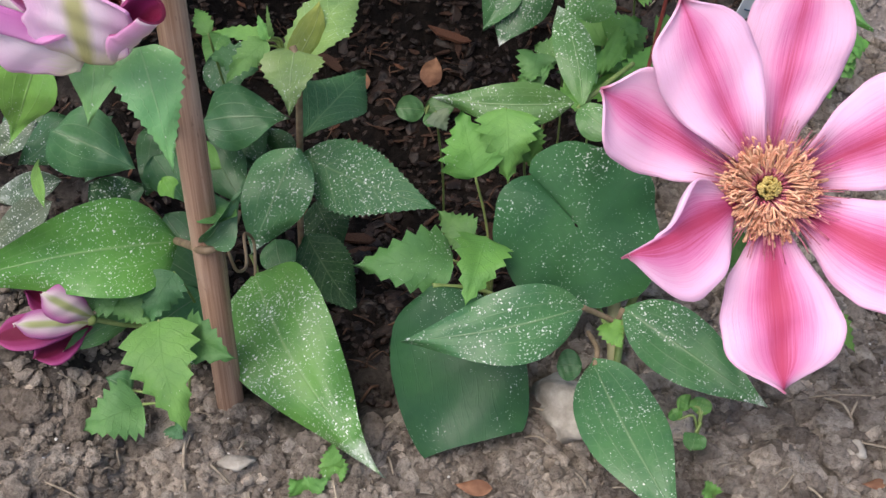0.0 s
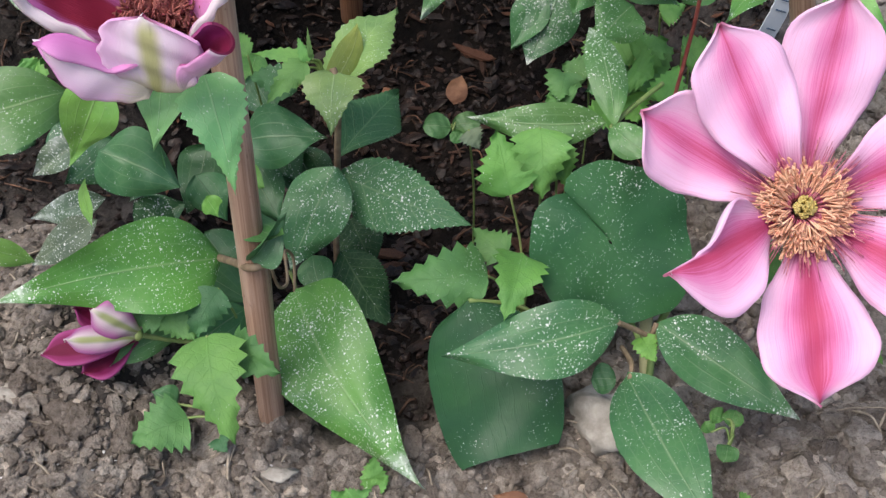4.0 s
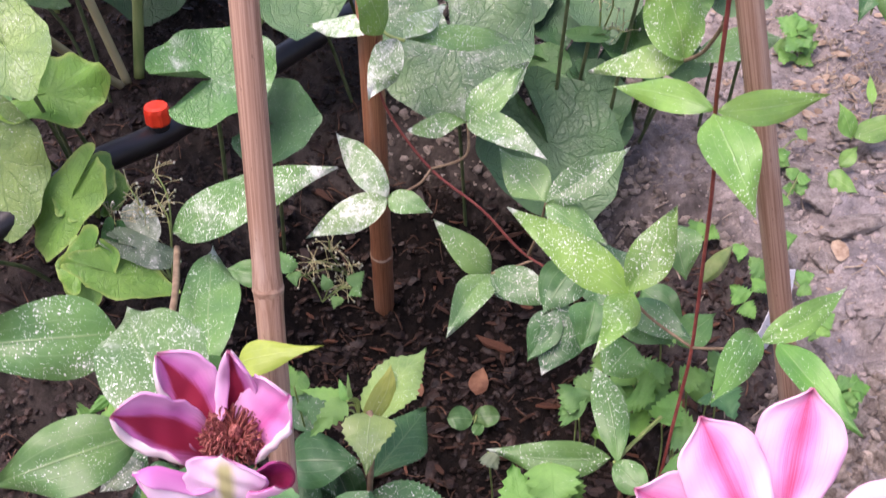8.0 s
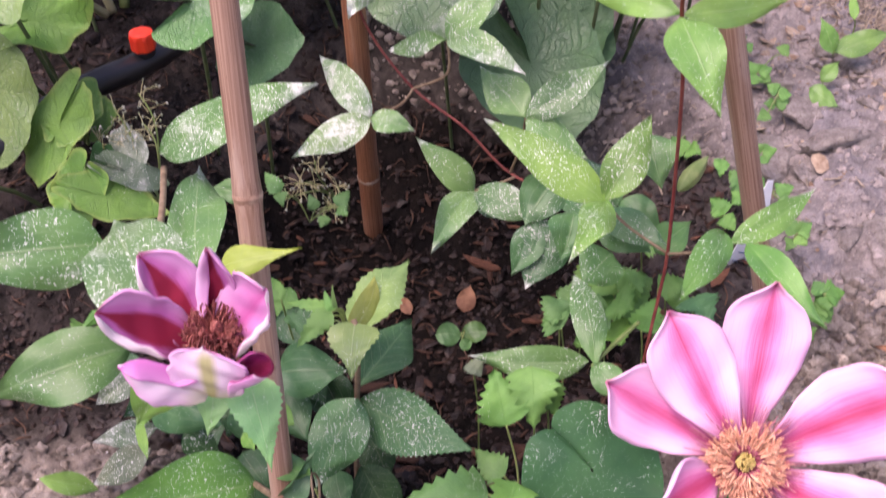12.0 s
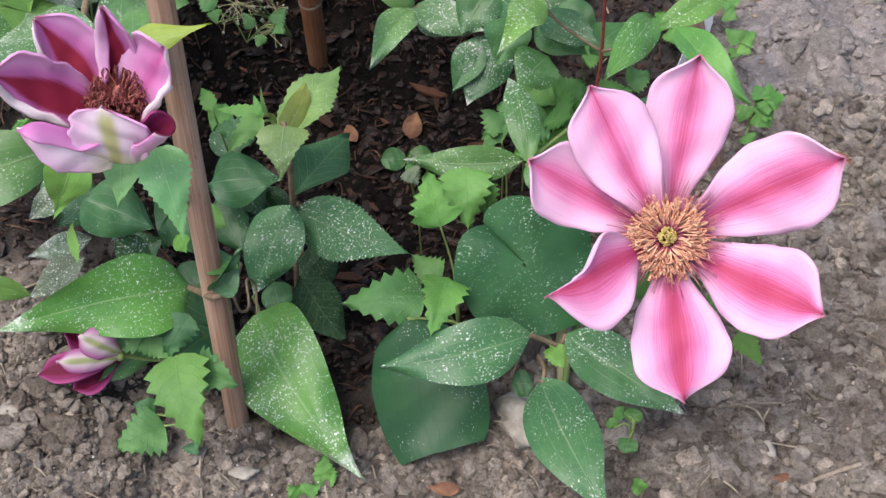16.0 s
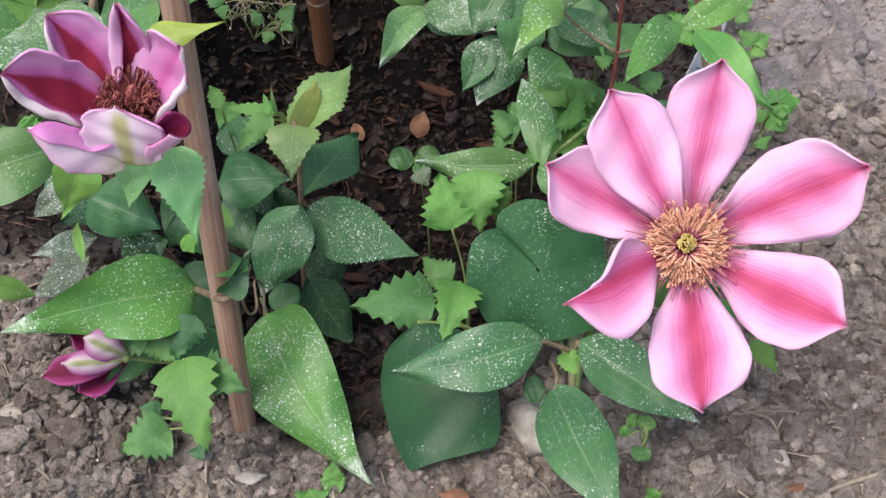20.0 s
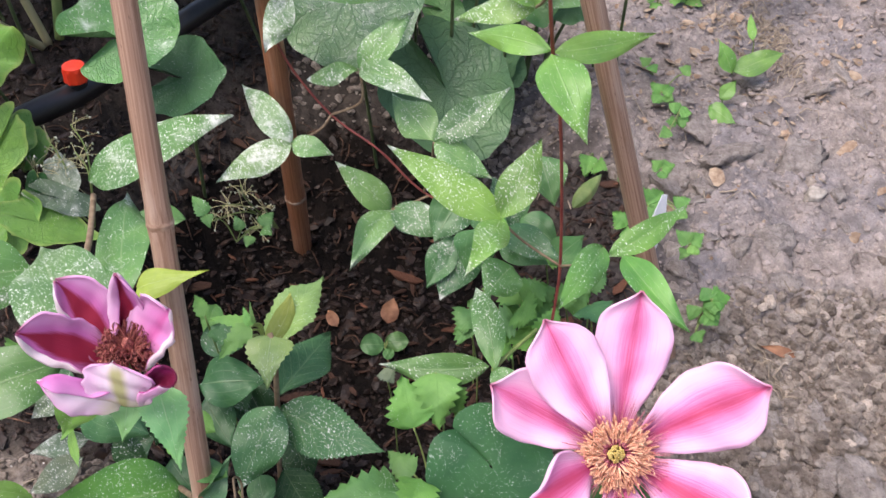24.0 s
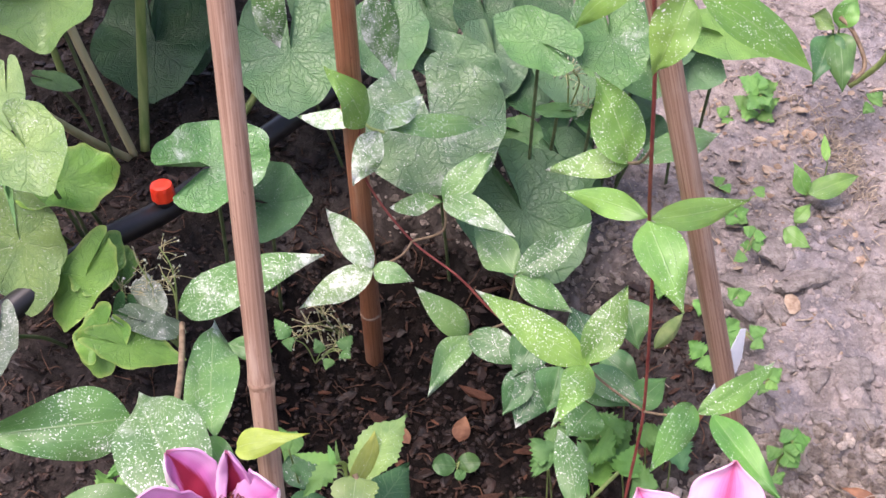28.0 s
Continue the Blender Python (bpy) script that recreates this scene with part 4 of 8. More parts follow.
leaf(left_clematis, (-0.193, 0.397, 0.047), (-0.237, 0.399, 0.029), 0.0175, 'ovate', 'grey', 0.60)
leaf(left_clematis, (-0.192, 0.378, 0.050), (-0.232, 0.374, 0.020), 0.0204, 'ovate', 'grey', 0.55)
leaf(left_clematis, (-0.238, 0.335, 0.078), (-0.212, 0.342, 0.058), 0.0134, 'lance', 'bright', 0.05)
leaf(left_clematis, (-0.195, 0.386, 0.071), (-0.185, 0.355, 0.069), 0.0082, 'lance', 'bright', 0.00, roll=30)
leaf(left_clematis, (-0.122, 0.378, 0.089), (-0.103, 0.369, 0.081), 0.0142, 'lance', 'bright', 0.08)
leaf(left_clematis, (-0.133, 0.372, 0.071), (-0.125, 0.358, 0.072), 0.0112, 'ovate', 'lime', 0.00)
leaf(left_clematis, (-0.153, 0.372, 0.030), (-0.115, 0.354, 0.013), 0.0264, 'ovate', 'dark', 0.10)
leaf(left_clematis, (-0.158, 0.394, 0.023), (-0.175, 0.375, 0.006), 0.0306, 'ovate', 'deep', 0.10)
leaf(left_clematis, (-0.145, 0.333, 0.022), (-0.177, 0.306, 0.024), 0.0145, 'lance', 'green', 0.03, roll=-20)
leaf(left_clematis, (-0.143, 0.429, 0.055), (-0.154, 0.402, 0.030), 0.0306, 'ovate', 'deep', 0.10)
leaf(left_clematis, (-0.184, 0.410, 0.011), (-0.159, 0.420, 0.020), 0.0280, 'ovate', 'deep', 0.15)
leaf(left_clematis, (-0.135, 0.371, 0.002), (-0.134, 0.339, -0.000), 0.0268, 'ovate', 'deep', 0.10)
leaf(left_clematis, (-0.090, 0.399, 0.000), (-0.082, 0.375, -0.009), 0.0209, 'ovate', 'dark', 0.10)
leaf(left_clematis, (-0.118, 0.345, 0.019), (-0.142, 0.318, 0.021), 0.0236, 'ovate', 'dark', 0.08)
leaf(left_clematis, (-0.117, 0.333, 0.008), (-0.135, 0.306, 0.003), 0.0192, 'ovate', 'deep', 0.05)
leaf(left_clematis, (-0.143, 0.359, 0.018), (-0.164, 0.334, 0.008), 0.0262, 'ovate', 'deep', 0.08)
leaf(left_clematis, (-0.154, 0.386, 0.097), (-0.173, 0.378, 0.063), 0.0283, 'ovate', 'dark', 0.15)
leaf(left_clematis, (-0.145, 0.402, 0.058), (-0.129, 0.385, 0.042), 0.0231, 'ovate', 'dark', 0.10)
leaf(left_clematis, (-0.232, 0.452, 0.050), (-0.212, 0.434, 0.033), 0.0245, 'ovate', 'dark', 0.30)
leaf(left_clematis, (-0.250, 0.458, 0.030), (-0.270, 0.467, 0.037), 0.0253, 'ovate', 'dark', 0.30)
leaf(left_clematis, (-0.174, 0.385, 0.056), (-0.153, 0.381, 0.038), 0.0196, 'ovate', 'deep', 0.15)
leaf(left_clematis, (-0.127, 0.487, 0.054), (-0.111, 0.461, 0.044), 0.0251, 'ovate', 'dark', 0.25)
leaf(left_clematis, (-0.103, 0.458, 0.027), (-0.085, 0.428, -0.000), 0.0325, 'ovate', 'deep', 0.25)
leaf(left_clematis, (-0.117, 0.466, 0.034), (-0.098, 0.435, 0.019), 0.0301, 'ovate', 'dark', 0.25)
leaf(left_clematis, (-0.072, 0.435, -0.008), (-0.058, 0.413, -0.028), 0.0293, 'saw', 'deep', 0.20)
leaf(left_clematis, (-0.147, 0.401, 0.016), (-0.124, 0.375, 0.005), 0.0254, 'ovate', 'dark', 0.20)
leaf(left_clematis, (-0.127, 0.513, 0.051), (-0.133, 0.489, 0.043), 0.0169, 'saw', 'nettle', 0.05)
leaf(left_clematis, (-0.204, 0.545, 0.140), (-0.095, 0.529, 0.203), 0.0401, 'ovate', 'green', 0.62, roll=-10, arch=0.06)
leaf(left_clematis, (-0.186, 0.383, 0.204), (-0.269, 0.357, 0.215), 0.0420, 'drip', 'green', 0.36, roll=-12, arch=0.1, wave=0.2, fold=20, curl=0.15)
leaf(left_clematis, (-0.160, 0.432, 0.136), (-0.183, 0.553, 0.125), 0.0415, 'ovate', 'green', 0.42, fold=18)
leaf(left_clematis, (-0.136, 0.317, 0.207), (-0.189, 0.410, 0.198), 0.0502, 'ovate', 'green', 0.55, roll=15, fold=18)
leaf(left_clematis, (-0.150, 0.380, 0.184), (-0.129, 0.344, 0.184), 0.0309, 'ovate', 'green', 0.25)
leaf(left_clematis, (-0.119, 0.348, 0.219), (-0.079, 0.344, 0.234), 0.0165, 'spear', 'yellow', 0.02, roll=-14, arch=0.1, fold=20, curl=0.1)
leaf(left_clematis, (-0.135, 0.514, 0.130), (-0.166, 0.517, 0.135), 0.0180, 'lance', 'green', 0.10)
stem(left_clematis, [(-0.180, 0.435, 0.158), (-0.187, 0.477, 0.149), (-0.202, 0.539, 0.133)], 0.0022, BROWN_STEM, 'stem')
stem(left_clematis, [(-0.201, 0.417, 0.168), (-0.173, 0.397, 0.174), (-0.150, 0.378, 0.181)], 0.0018, GREEN_STEM, 'stem')
stem(left_clematis, [(-0.102, 0.306, -0.011), (-0.100, 0.315, 0.031), (-0.099, 0.326, 0.076), (-0.103, 0.339, 0.101), (-0.110, 0.336, 0.133), (-0.113, 0.312, 0.178), (-0.116, 0.299, 0.199)], 0.0022, BROWN_STEM, 'stem')
stem(left_clematis, [(-0.127, 0.352, 0.050), (-0.115, 0.333, 0.068), (-0.103, 0.316, 0.083), (-0.097, 0.320, 0.082), (-0.095, 0.334, 0.076), (-0.094, 0.347, 0.074)], 0.0019, BROWN_STEM, 'petiole', label='dry twisted petiole wound round the cane')
stem(left_clematis, [(-0.100, 0.341, 0.055), (-0.098, 0.341, 0.041), (-0.095, 0.349, 0.036), (-0.098, 0.367, 0.038), (-0.095, 0.371, 0.028), (-0.095, 0.361, 0.013)], 0.0008, BROWN_STEM, 'petiole')
stem(left_clematis, [(-0.077, 0.386, -0.040), (-0.078, 0.411, -0.003), (-0.075, 0.420, 0.039), (-0.070, 0.418, 0.099), (-0.072, 0.423, 0.110)], 0.0018, BROWN_STEM, 'stem')
stem(left_clematis, [(-0.099, 0.376, 0.013), (-0.097, 0.371, 0.002), (-0.104, 0.349, 0.008)], 0.001, GREEN_STEM, 'petiole')
stem(left_clematis, [(-0.113, 0.312, 0.178), (-0.115, 0.304, 0.195), (-0.1105, 0.2775, 0.2177), (-0.1092, 0.2885, 0.2306)], 0.0025, GREEN_STEM, 'flower_stalk')
stem(left_clematis, [(-0.118, 0.333, 0.008), (-0.145, 0.327, 0.016), (-0.164, 0.320, 0.030)], 0.0013, GREEN_STEM, 'flower_stalk')


# ---- clematis with the open pink flower ----
right_clematis = thing("clematis_plant", (0.075, 0.33, -0.02), "low clematis with spray-spotted leaves and a wide pink flower", "clematis", "clematis plants")
leaf(right_clematis, (0.064, 0.355, 0.056), (0.094, 0.335, 0.029), 0.0800, 'round', 'bottle', 0.30, cup=0.04, wave=0.09, roll=-8, face=(-0.05, -0.8, 0.6), smooth=True, lap=0.035, label='heart-shaped dark leaf with white spray spots')
leaf(right_clematis, (0.064, 0.313, 0.048), (-0.019, 0.295, 0.046), 0.0353, 'ovate', 'dark', 0.30, arch=0.08, fold=14)
leaf(right_clematis, (-0.005, 0.352, 0.017), (0.014, 0.277, -0.009), 0.0638, 'blunt', 'bottle', 0.10, fold=4, arch=0.05, label='large dark leaf with a cut-off end')
leaf(right_clematis, (0.069, 0.301, 0.023), (0.097, 0.212, 0.029), 0.0383, 'acum', 'dark', 0.22, arch=0.05, fold=14, skew=-0.02)
leaf(right_clematis, (0.084, 0.322, 0.036), (0.144, 0.273, 0.027), 0.0339, 'ovate', 'dark', 0.32, arch=0.06)
leaf(right_clematis, (0.065, 0.417, 0.080), (-0.006, 0.425, 0.077), 0.0229, 'ovate', 'green', 0.36, roll=-10)
leaf(right_clematis, (0.069, 0.414, 0.080), (0.059, 0.471, 0.099), 0.0219, 'lance', 'green', 0.36, fold=18)
leaf(right_clematis, (0.067, 0.415, 0.078), (0.085, 0.395, 0.076), 0.0194, 'lance', 'green', 0.25)
leaf(right_clematis, (0.066, 0.308, 0.010), (0.054, 0.308, 0.010), 0.0157, 'seedling', 'dark', 0.05, arch=0.02)
leaf(right_clematis, (0.072, 0.288, -0.010), (0.066, 0.276, -0.006), 0.0106, 'seedling', 'green', 0.02)
leaf(right_clematis, (0.077, 0.317, 0.031), (0.082, 0.302, 0.031), 0.0123, 'nettle', 'lime', 0.02)
leaf(right_clematis, (0.125, 0.317, 0.098), (0.123, 0.322, 0.063), 0.0146, 'lance', 'green', 0.05)
leaf(right_clematis, (0.140, 0.312, 0.094), (0.153, 0.317, 0.071), 0.0098, 'lance', 'green', 0.05)
stem(right_clematis, [(0.086, 0.320, -0.007), (0.090, 0.338, 0.007), (0.099, 0.348, 0.025), (0.115, 0.348, 0.059), (0.122, 0.334, 0.087), (0.124, 0.314, 0.118)], 0.002, GREEN_STEM, 'stem')
stem(right_clematis, [(0.086, 0.316, -0.018), (0.085, 0.337, 0.002), (0.086, 0.353, 0.023)], 0.0034, PALE_STEM, 'stem', label='thick pale dried stem')
stem(right_clematis, [(0.070, 0.323, 0.016), (0.072, 0.308, 0.023), (0.070, 0.298, 0.024)], 0.0013, BROWN_STEM, 'petiole')
stem(right_clematis, [(0.082, 0.318, 0.030), (0.072, 0.317, 0.038), (0.063, 0.313, 0.048)], 0.0014, BROWN_STEM, 'petiole')
stem(right_clematis, [(0.081, 0.319, 0.026), (0.083, 0.320, 0.034), (0.084, 0.322, 0.036)], 0.0013, BROWN_STEM, 'petiole')
stem(right_clematis, [(0.079, 0.320, 0.020), (0.072, 0.351, 0.022), (0.065, 0.355, 0.053)], 0.0014, GREEN_STEM, 'petiole')
stem(right_clematis, [(0.067, 0.415, 0.078), (0.078, 0.428, 0.079), (0.099, 0.454, 0.075)], 0.0013, GREEN_STEM, 'petiole')
stem(right_clematis, [(0.045, 0.350, -0.020), (0.025, 0.359, 0.002), (-0.005, 0.352, 0.017)], 0.0013, GREEN_STEM, 'petiole')


# ---- climbing clematis behind, on the two rear canes ----
rear_clematis = thing("clematis_plant", (0.118, 0.50, 0.0), "climbing clematis with red stems and white-sprayed leaflets", "clematis", "clematis plants")
leaf(rear_clematis, (-0.076, 0.629, 0.108), (-0.115, 0.678, 0.132), 0.0244, 'ovate', 'rear', 0.78, fold=14)
leaf(rear_clematis, (-0.076, 0.629, 0.108), (-0.128, 0.585, 0.106), 0.0260, 'ovate', 'rear', 0.75)
leaf(rear_clematis, (-0.076, 0.629, 0.108), (-0.043, 0.621, 0.103), 0.0198, 'ovate', 'rear', 0.55)
leaf(rear_clematis, (-0.001, 0.614, 0.053), (-0.043, 0.624, 0.095), 0.0252, 'ovate', 'rear', 0.42)
leaf(rear_clematis, (-0.001, 0.614, 0.053), (-0.032, 0.554, 0.045), 0.0273, 'ovate', 'rear', 0.42)
leaf(rear_clematis, (-0.001, 0.614, 0.053), (0.051, 0.585, 0.051), 0.0284, 'ovate', 'rear', 0.42)
leaf(rear_clematis, (-0.002, 0.633, 0.033), (0.037, 0.625, 0.020), 0.0228, 'ovate', 'dark', 0.20)
leaf(rear_clematis, (0.075, 0.479, 0.151), (0.005, 0.503, 0.194), 0.0282, 'ovate', 'bright', 0.35)
leaf(rear_clematis, (0.075, 0.479, 0.151), (0.104, 0.518, 0.185), 0.0265, 'ovate', 'bright', 0.35)
leaf(rear_clematis, (0.075, 0.479, 0.151), (0.050, 0.424, 0.152), 0.0235, 'ovate', 'bright', 0.38)
leaf(rear_clematis, (0.058, 0.591, 0.042), (0.035, 0.554, 0.009), 0.0407, 'ovate', 'dark', 0.40)
leaf(rear_clematis, (0.044, 0.590, 0.040), (0.025, 0.560, 0.017), 0.0274, 'ovate', 'dark', 0.15)
leaf(rear_clematis, (0.086, 0.557, 0.078), (0.053, 0.592, 0.077), 0.0300, 'ovate', 'dark', 0.25)
leaf(rear_clematis, (0.081, 0.510, 0.116), (0.116, 0.475, 0.118), 0.0233, 'ovate', 'dark', 0.25)
leaf(rear_clematis, (0.096, 0.573, 0.066), (0.078, 0.611, 0.085), 0.0366, 'ovate', 'dark', 0.20)
leaf(rear_clematis, (0.098, 0.448, 0.292), (0.055, 0.488, 0.281), 0.0169, 'ovate', 'bright', 0.20, roll=-20)
leaf(rear_clematis, (0.100, 0.447, 0.291), (0.158, 0.466, 0.290), 0.0177, 'ovate', 'bright', 0.20, roll=20)
leaf(rear_clematis, (0.098, 0.447, 0.290), (0.114, 0.402, 0.263), 0.0287, 'ovate', 'bright', 0.22)
leaf(rear_clematis, (-0.019, 0.635, 0.168), (0.022, 0.658, 0.202), 0.0254, 'ovate', 'rear', 0.50)
leaf(rear_clematis, (-0.019, 0.635, 0.168), (0.034, 0.599, 0.162), 0.0243, 'ovate', 'rear', 0.50)
leaf(rear_clematis, (-0.019, 0.635, 0.168), (-0.061, 0.654, 0.149), 0.0178, 'lance', 'rear', 0.55)
leaf(rear_clematis, (0.034, 0.594, 0.131), (0.092, 0.626, 0.156), 0.0252, 'ovate', 'rear', 0.40)
leaf(rear_clematis, (0.034, 0.594, 0.131), (0.076, 0.578, 0.108), 0.0243, 'ovate', 'rear', 0.35)
leaf(rear_clematis, (0.034, 0.594, 0.131), (0.003, 0.641, 0.145), 0.0304, 'ovate', 'rear', 0.30)
leaf(rear_clematis, (0.097, 0.521, 0.278), (0.049, 0.540, 0.260), 0.0200, 'ovate', 'bright', 0.50)
leaf(rear_clematis, (0.103, 0.527, 0.274), (0.164, 0.579, 0.262), 0.0206, 'ovate', 'rear', 0.35)
leaf(rear_clematis, (0.097, 0.521, 0.278), (0.075, 0.541, 0.329), 0.0344, 'ovate', 'bright', 0.40)
leaf(rear_clematis, (-0.074, 0.635, 0.234), (-0.097, 0.630, 0.286), 0.0296, 'ovate', 'bright', 0.25, roll=15)
leaf(rear_clematis, (-0.064, 0.638, 0.229), (-0.083, 0.618, 0.195), 0.0252, 'ovate', 'rear', 0.72)
leaf(rear_clematis, (-0.081, 0.642, 0.234), (-0.127, 0.669, 0.222), 0.0179, 'ovate', 'rear', 0.72)
leaf(rear_clematis, (-0.060, 0.638, 0.228), (-0.034, 0.688, 0.229), 0.0180, 'ovate', 'rear', 0.75)
leaf(rear_clematis, (-0.058, 0.647, 0.224), (0.015, 0.710, 0.188), 0.0202, 'ovate', 'rear', 0.40)
leaf(rear_clematis, (0.133, 0.414, 0.173), (0.184, 0.449, 0.182), 0.0167, 'ovate', 'bright', 0.30)
leaf(rear_clematis, (0.130, 0.418, 0.177), (0.098, 0.366, 0.177), 0.0195, 'ovate', 'fresh', 0.28)
leaf(rear_clematis, (0.141, 0.412, 0.176), (0.169, 0.352, 0.173), 0.0205, 'ovate', 'fresh', 0.25, arch=0.05)
leaf(rear_clematis, (0.078, 0.512, 0.106), (0.110, 0.493, 0.097), 0.0280, 'ovate', 'green', 0.20)
leaf(rear_clematis, (0.063, 0.524, 0.106), (0.054, 0.497, 0.088), 0.0323, 'ovate', 'green', 0.25)
leaf(rear_clematis, (0.094, 0.537, 0.104), (0.120, 0.516, 0.093), 0.0256, 'ovate', 'green', 0.15)
leaf(rear_clematis, (0.085, 0.493, 0.098), (0.066, 0.473, 0.089), 0.0322, 'ovate', 'green', 0.20)
leaf(rear_clematis, (0.105, 0.532, 0.161), (0.113, 0.503, 0.141), 0.0303, 'ovate', 'green', 0.30)
leaf(rear_clematis, (0.110, 0.486, 0.105), (0.135, 0.506, 0.112), 0.0223, 'ovate', 'green', 0.15)
leaf(rear_clematis, (0.053, 0.561, 0.104), (0.032, 0.533, 0.086), 0.0328, 'ovate', 'dark', 0.25)
leaf(rear_clematis, (0.091, 0.380, 0.454), (0.080, 0.377, 0.418), 0.0213, 'ovate', 'bright', 0.20)
leaf(rear_clematis, (0.107, 0.436, 0.427), (0.166, 0.432, 0.387), 0.0250, 'ovate', 'lime', 0.15, arch=0.05)
leaf(rear_clematis, (0.083, 0.457, 0.423), (0.057, 0.480, 0.388), 0.0167, 'ovate', 'lime', 0.15)
leaf(rear_clematis, (-0.125, 0.605, 0.362), (-0.123, 0.613, 0.308), 0.0224, 'ovate', 'green', 0.60)
leaf(rear_clematis, (-0.062, 0.639, 0.338), (-0.050, 0.637, 0.270), 0.0267, 'ovate', 'green', 0.70)
stem(rear_clematis, [(0.102, 0.445, 0.027), (0.107, 0.456, 0.058), (0.112, 0.466, 0.088), (0.114, 0.469, 0.118), (0.112, 0.469, 0.177), (0.106, 0.457, 0.247), (0.099, 0.448, 0.292), (0.093, 0.431, 0.346), (0.088, 0.419, 0.399), (0.081, 0.405, 0.447)], 0.0011, RED_STEM, 'stem', label='thin red-brown climbing stem')
stem(rear_clematis, [(0.114, 0.469, 0.118), (0.090, 0.483, 0.129), (0.075, 0.479, 0.151)], 0.0009, BROWN_STEM, 'petiole')
stem(rear_clematis, [(0.114, 0.469, 0.118), (0.124, 0.443, 0.142), (0.133, 0.414, 0.173)], 0.0009, BROWN_STEM, 'petiole')
stem(rear_clematis, [(0.091, 0.588, 0.053), (0.029, 0.614, 0.066), (-0.008, 0.631, 0.098), (-0.045, 0.650, 0.120), (-0.074, 0.661, 0.159), (-0.081, 0.652, 0.198), (-0.078, 0.651, 0.247), (-0.078, 0.643, 0.304)], 0.001, RED_STEM, 'stem', label='thin red-brown climbing stem')
stem(rear_clematis, [(-0.045, 0.650, 0.120), (-0.054, 0.640, 0.113), (-0.076, 0.629, 0.108)], 0.001, BROWN_STEM, 'petiole')
stem(rear_clematis, [(-0.045, 0.650, 0.120), (-0.020, 0.637, 0.140), (-0.019, 0.635, 0.168)], 0.001, BROWN_STEM, 'petiole')
stem(rear_clematis, [(0.029, 0.614, 0.066), (0.013, 0.614, 0.058), (-0.001, 0.614, 0.053)], 0.001, BROWN_STEM, 'petiole')
stem(rear_clematis, [(0.025, 0.616, 0.068), (0.031, 0.606, 0.097), (0.034, 0.594, 0.131)], 0.001, BROWN_STEM, 'petiole')
stem(rear_clematis, [(0.093, 0.431, 0.346), (0.098, 0.486, 0.302), (0.097, 0.521, 0.278)], 0.001, BROWN_STEM, 'petiole')
stem(rear_clematis, [(-0.079, 0.649, 0.235), (-0.071, 0.640, 0.231), (-0.060, 0.638, 0.228)], 0.0012, GREEN_STEM, 'petiole')


# ---- broad round-leaved perennial at the back of the bed ----
middle_perennial = thing("leafy_perennial", (0.020, 0.860, 0.030), 'perennial with large round puckered leaves, sprayed white', "plant", "round-leaved perennials")
leaf(middle_perennial, (-0.030, 0.731, 0.178), (-0.014, 0.678, 0.141), 0.1202, 'round', 'sage', 0.46, cup=0.05)
stem(middle_perennial, [(-0.030, 0.732, 0.175), (-0.025, 0.760, 0.070), (-0.020, 0.777, -0.039)], 0.0016, DULL_STEM, 'leaf_stalk')
leaf(middle_perennial, (0.046, 0.737, 0.084), (0.081, 0.686, 0.046), 0.1092, 'round', 'sage', 0.12)
stem(middle_perennial, [(0.046, 0.738, 0.081), (0.044, 0.765, 0.031), (0.041, 0.781, -0.023)], 0.0016, DULL_STEM, 'leaf_stalk')
leaf(middle_perennial, (-0.158, 0.836, 0.189), (-0.155, 0.781, 0.151), 0.0989, 'round', 'sage', 0.12)
stem(middle_perennial, [(-0.158, 0.837, 0.186), (-0.140, 0.855, 0.113), (-0.122, 0.861, 0.037)], 0.0016, DULL_STEM, 'leaf_stalk')
leaf(middle_perennial, (-0.142, 0.891, 0.210), (-0.139, 0.854, 0.195), 0.0459, 'round', 'sage', 0.05)
stem(middle_perennial, [(-0.142, 0.892, 0.207), (-0.126, 0.904, 0.131), (-0.110, 0.905, 0.053)], 0.0016, DULL_STEM, 'leaf_stalk')
leaf(middle_perennial, (-0.073, 0.874, 0.184), (-0.071, 0.827, 0.157), 0.0714, 'round', 'sage', 0.35)
stem(middle_perennial, [(-0.073, 0.875, 0.181), (-0.063, 0.888, 0.114), (-0.054, 0.891, 0.044)], 0.0016, DULL_STEM, 'leaf_stalk')
leaf(middle_perennial, (-0.017, 0.861, 0.165), (0.033, 0.847, 0.154), 0.0514, 'round', 'sage', 0.42)
stem(middle_perennial, [(-0.017, 0.862, 0.162), (-0.013, 0.877, 0.099), (-0.010, 0.881, 0.034)], 0.0016, DULL_STEM, 'leaf_stalk')
leaf(middle_perennial, (0.024, 0.891, 0.153), (0.032, 0.848, 0.130), 0.0631, 'round', 'sage', 0.05)
stem(middle_perennial, [(0.024, 0.892, 0.150), (0.024, 0.904, 0.094), (0.023, 0.905, 0.035)], 0.0016, DULL_STEM, 'leaf_stalk')
leaf(middle_perennial, (0.018, 0.867, 0.122), (0.028, 0.839, 0.116), 0.0368, 'round', 'sage', 0.10)
stem(middle_perennial, [(0.018, 0.868, 0.119), (0.019, 0.883, 0.077), (0.019, 0.886, 0.031)], 0.0016, DULL_STEM, 'leaf_stalk')
leaf(middle_perennial, (0.056, 0.746, 0.242), (0.022, 0.768, 0.254), 0.0513, 'round', 'green', 0.22)
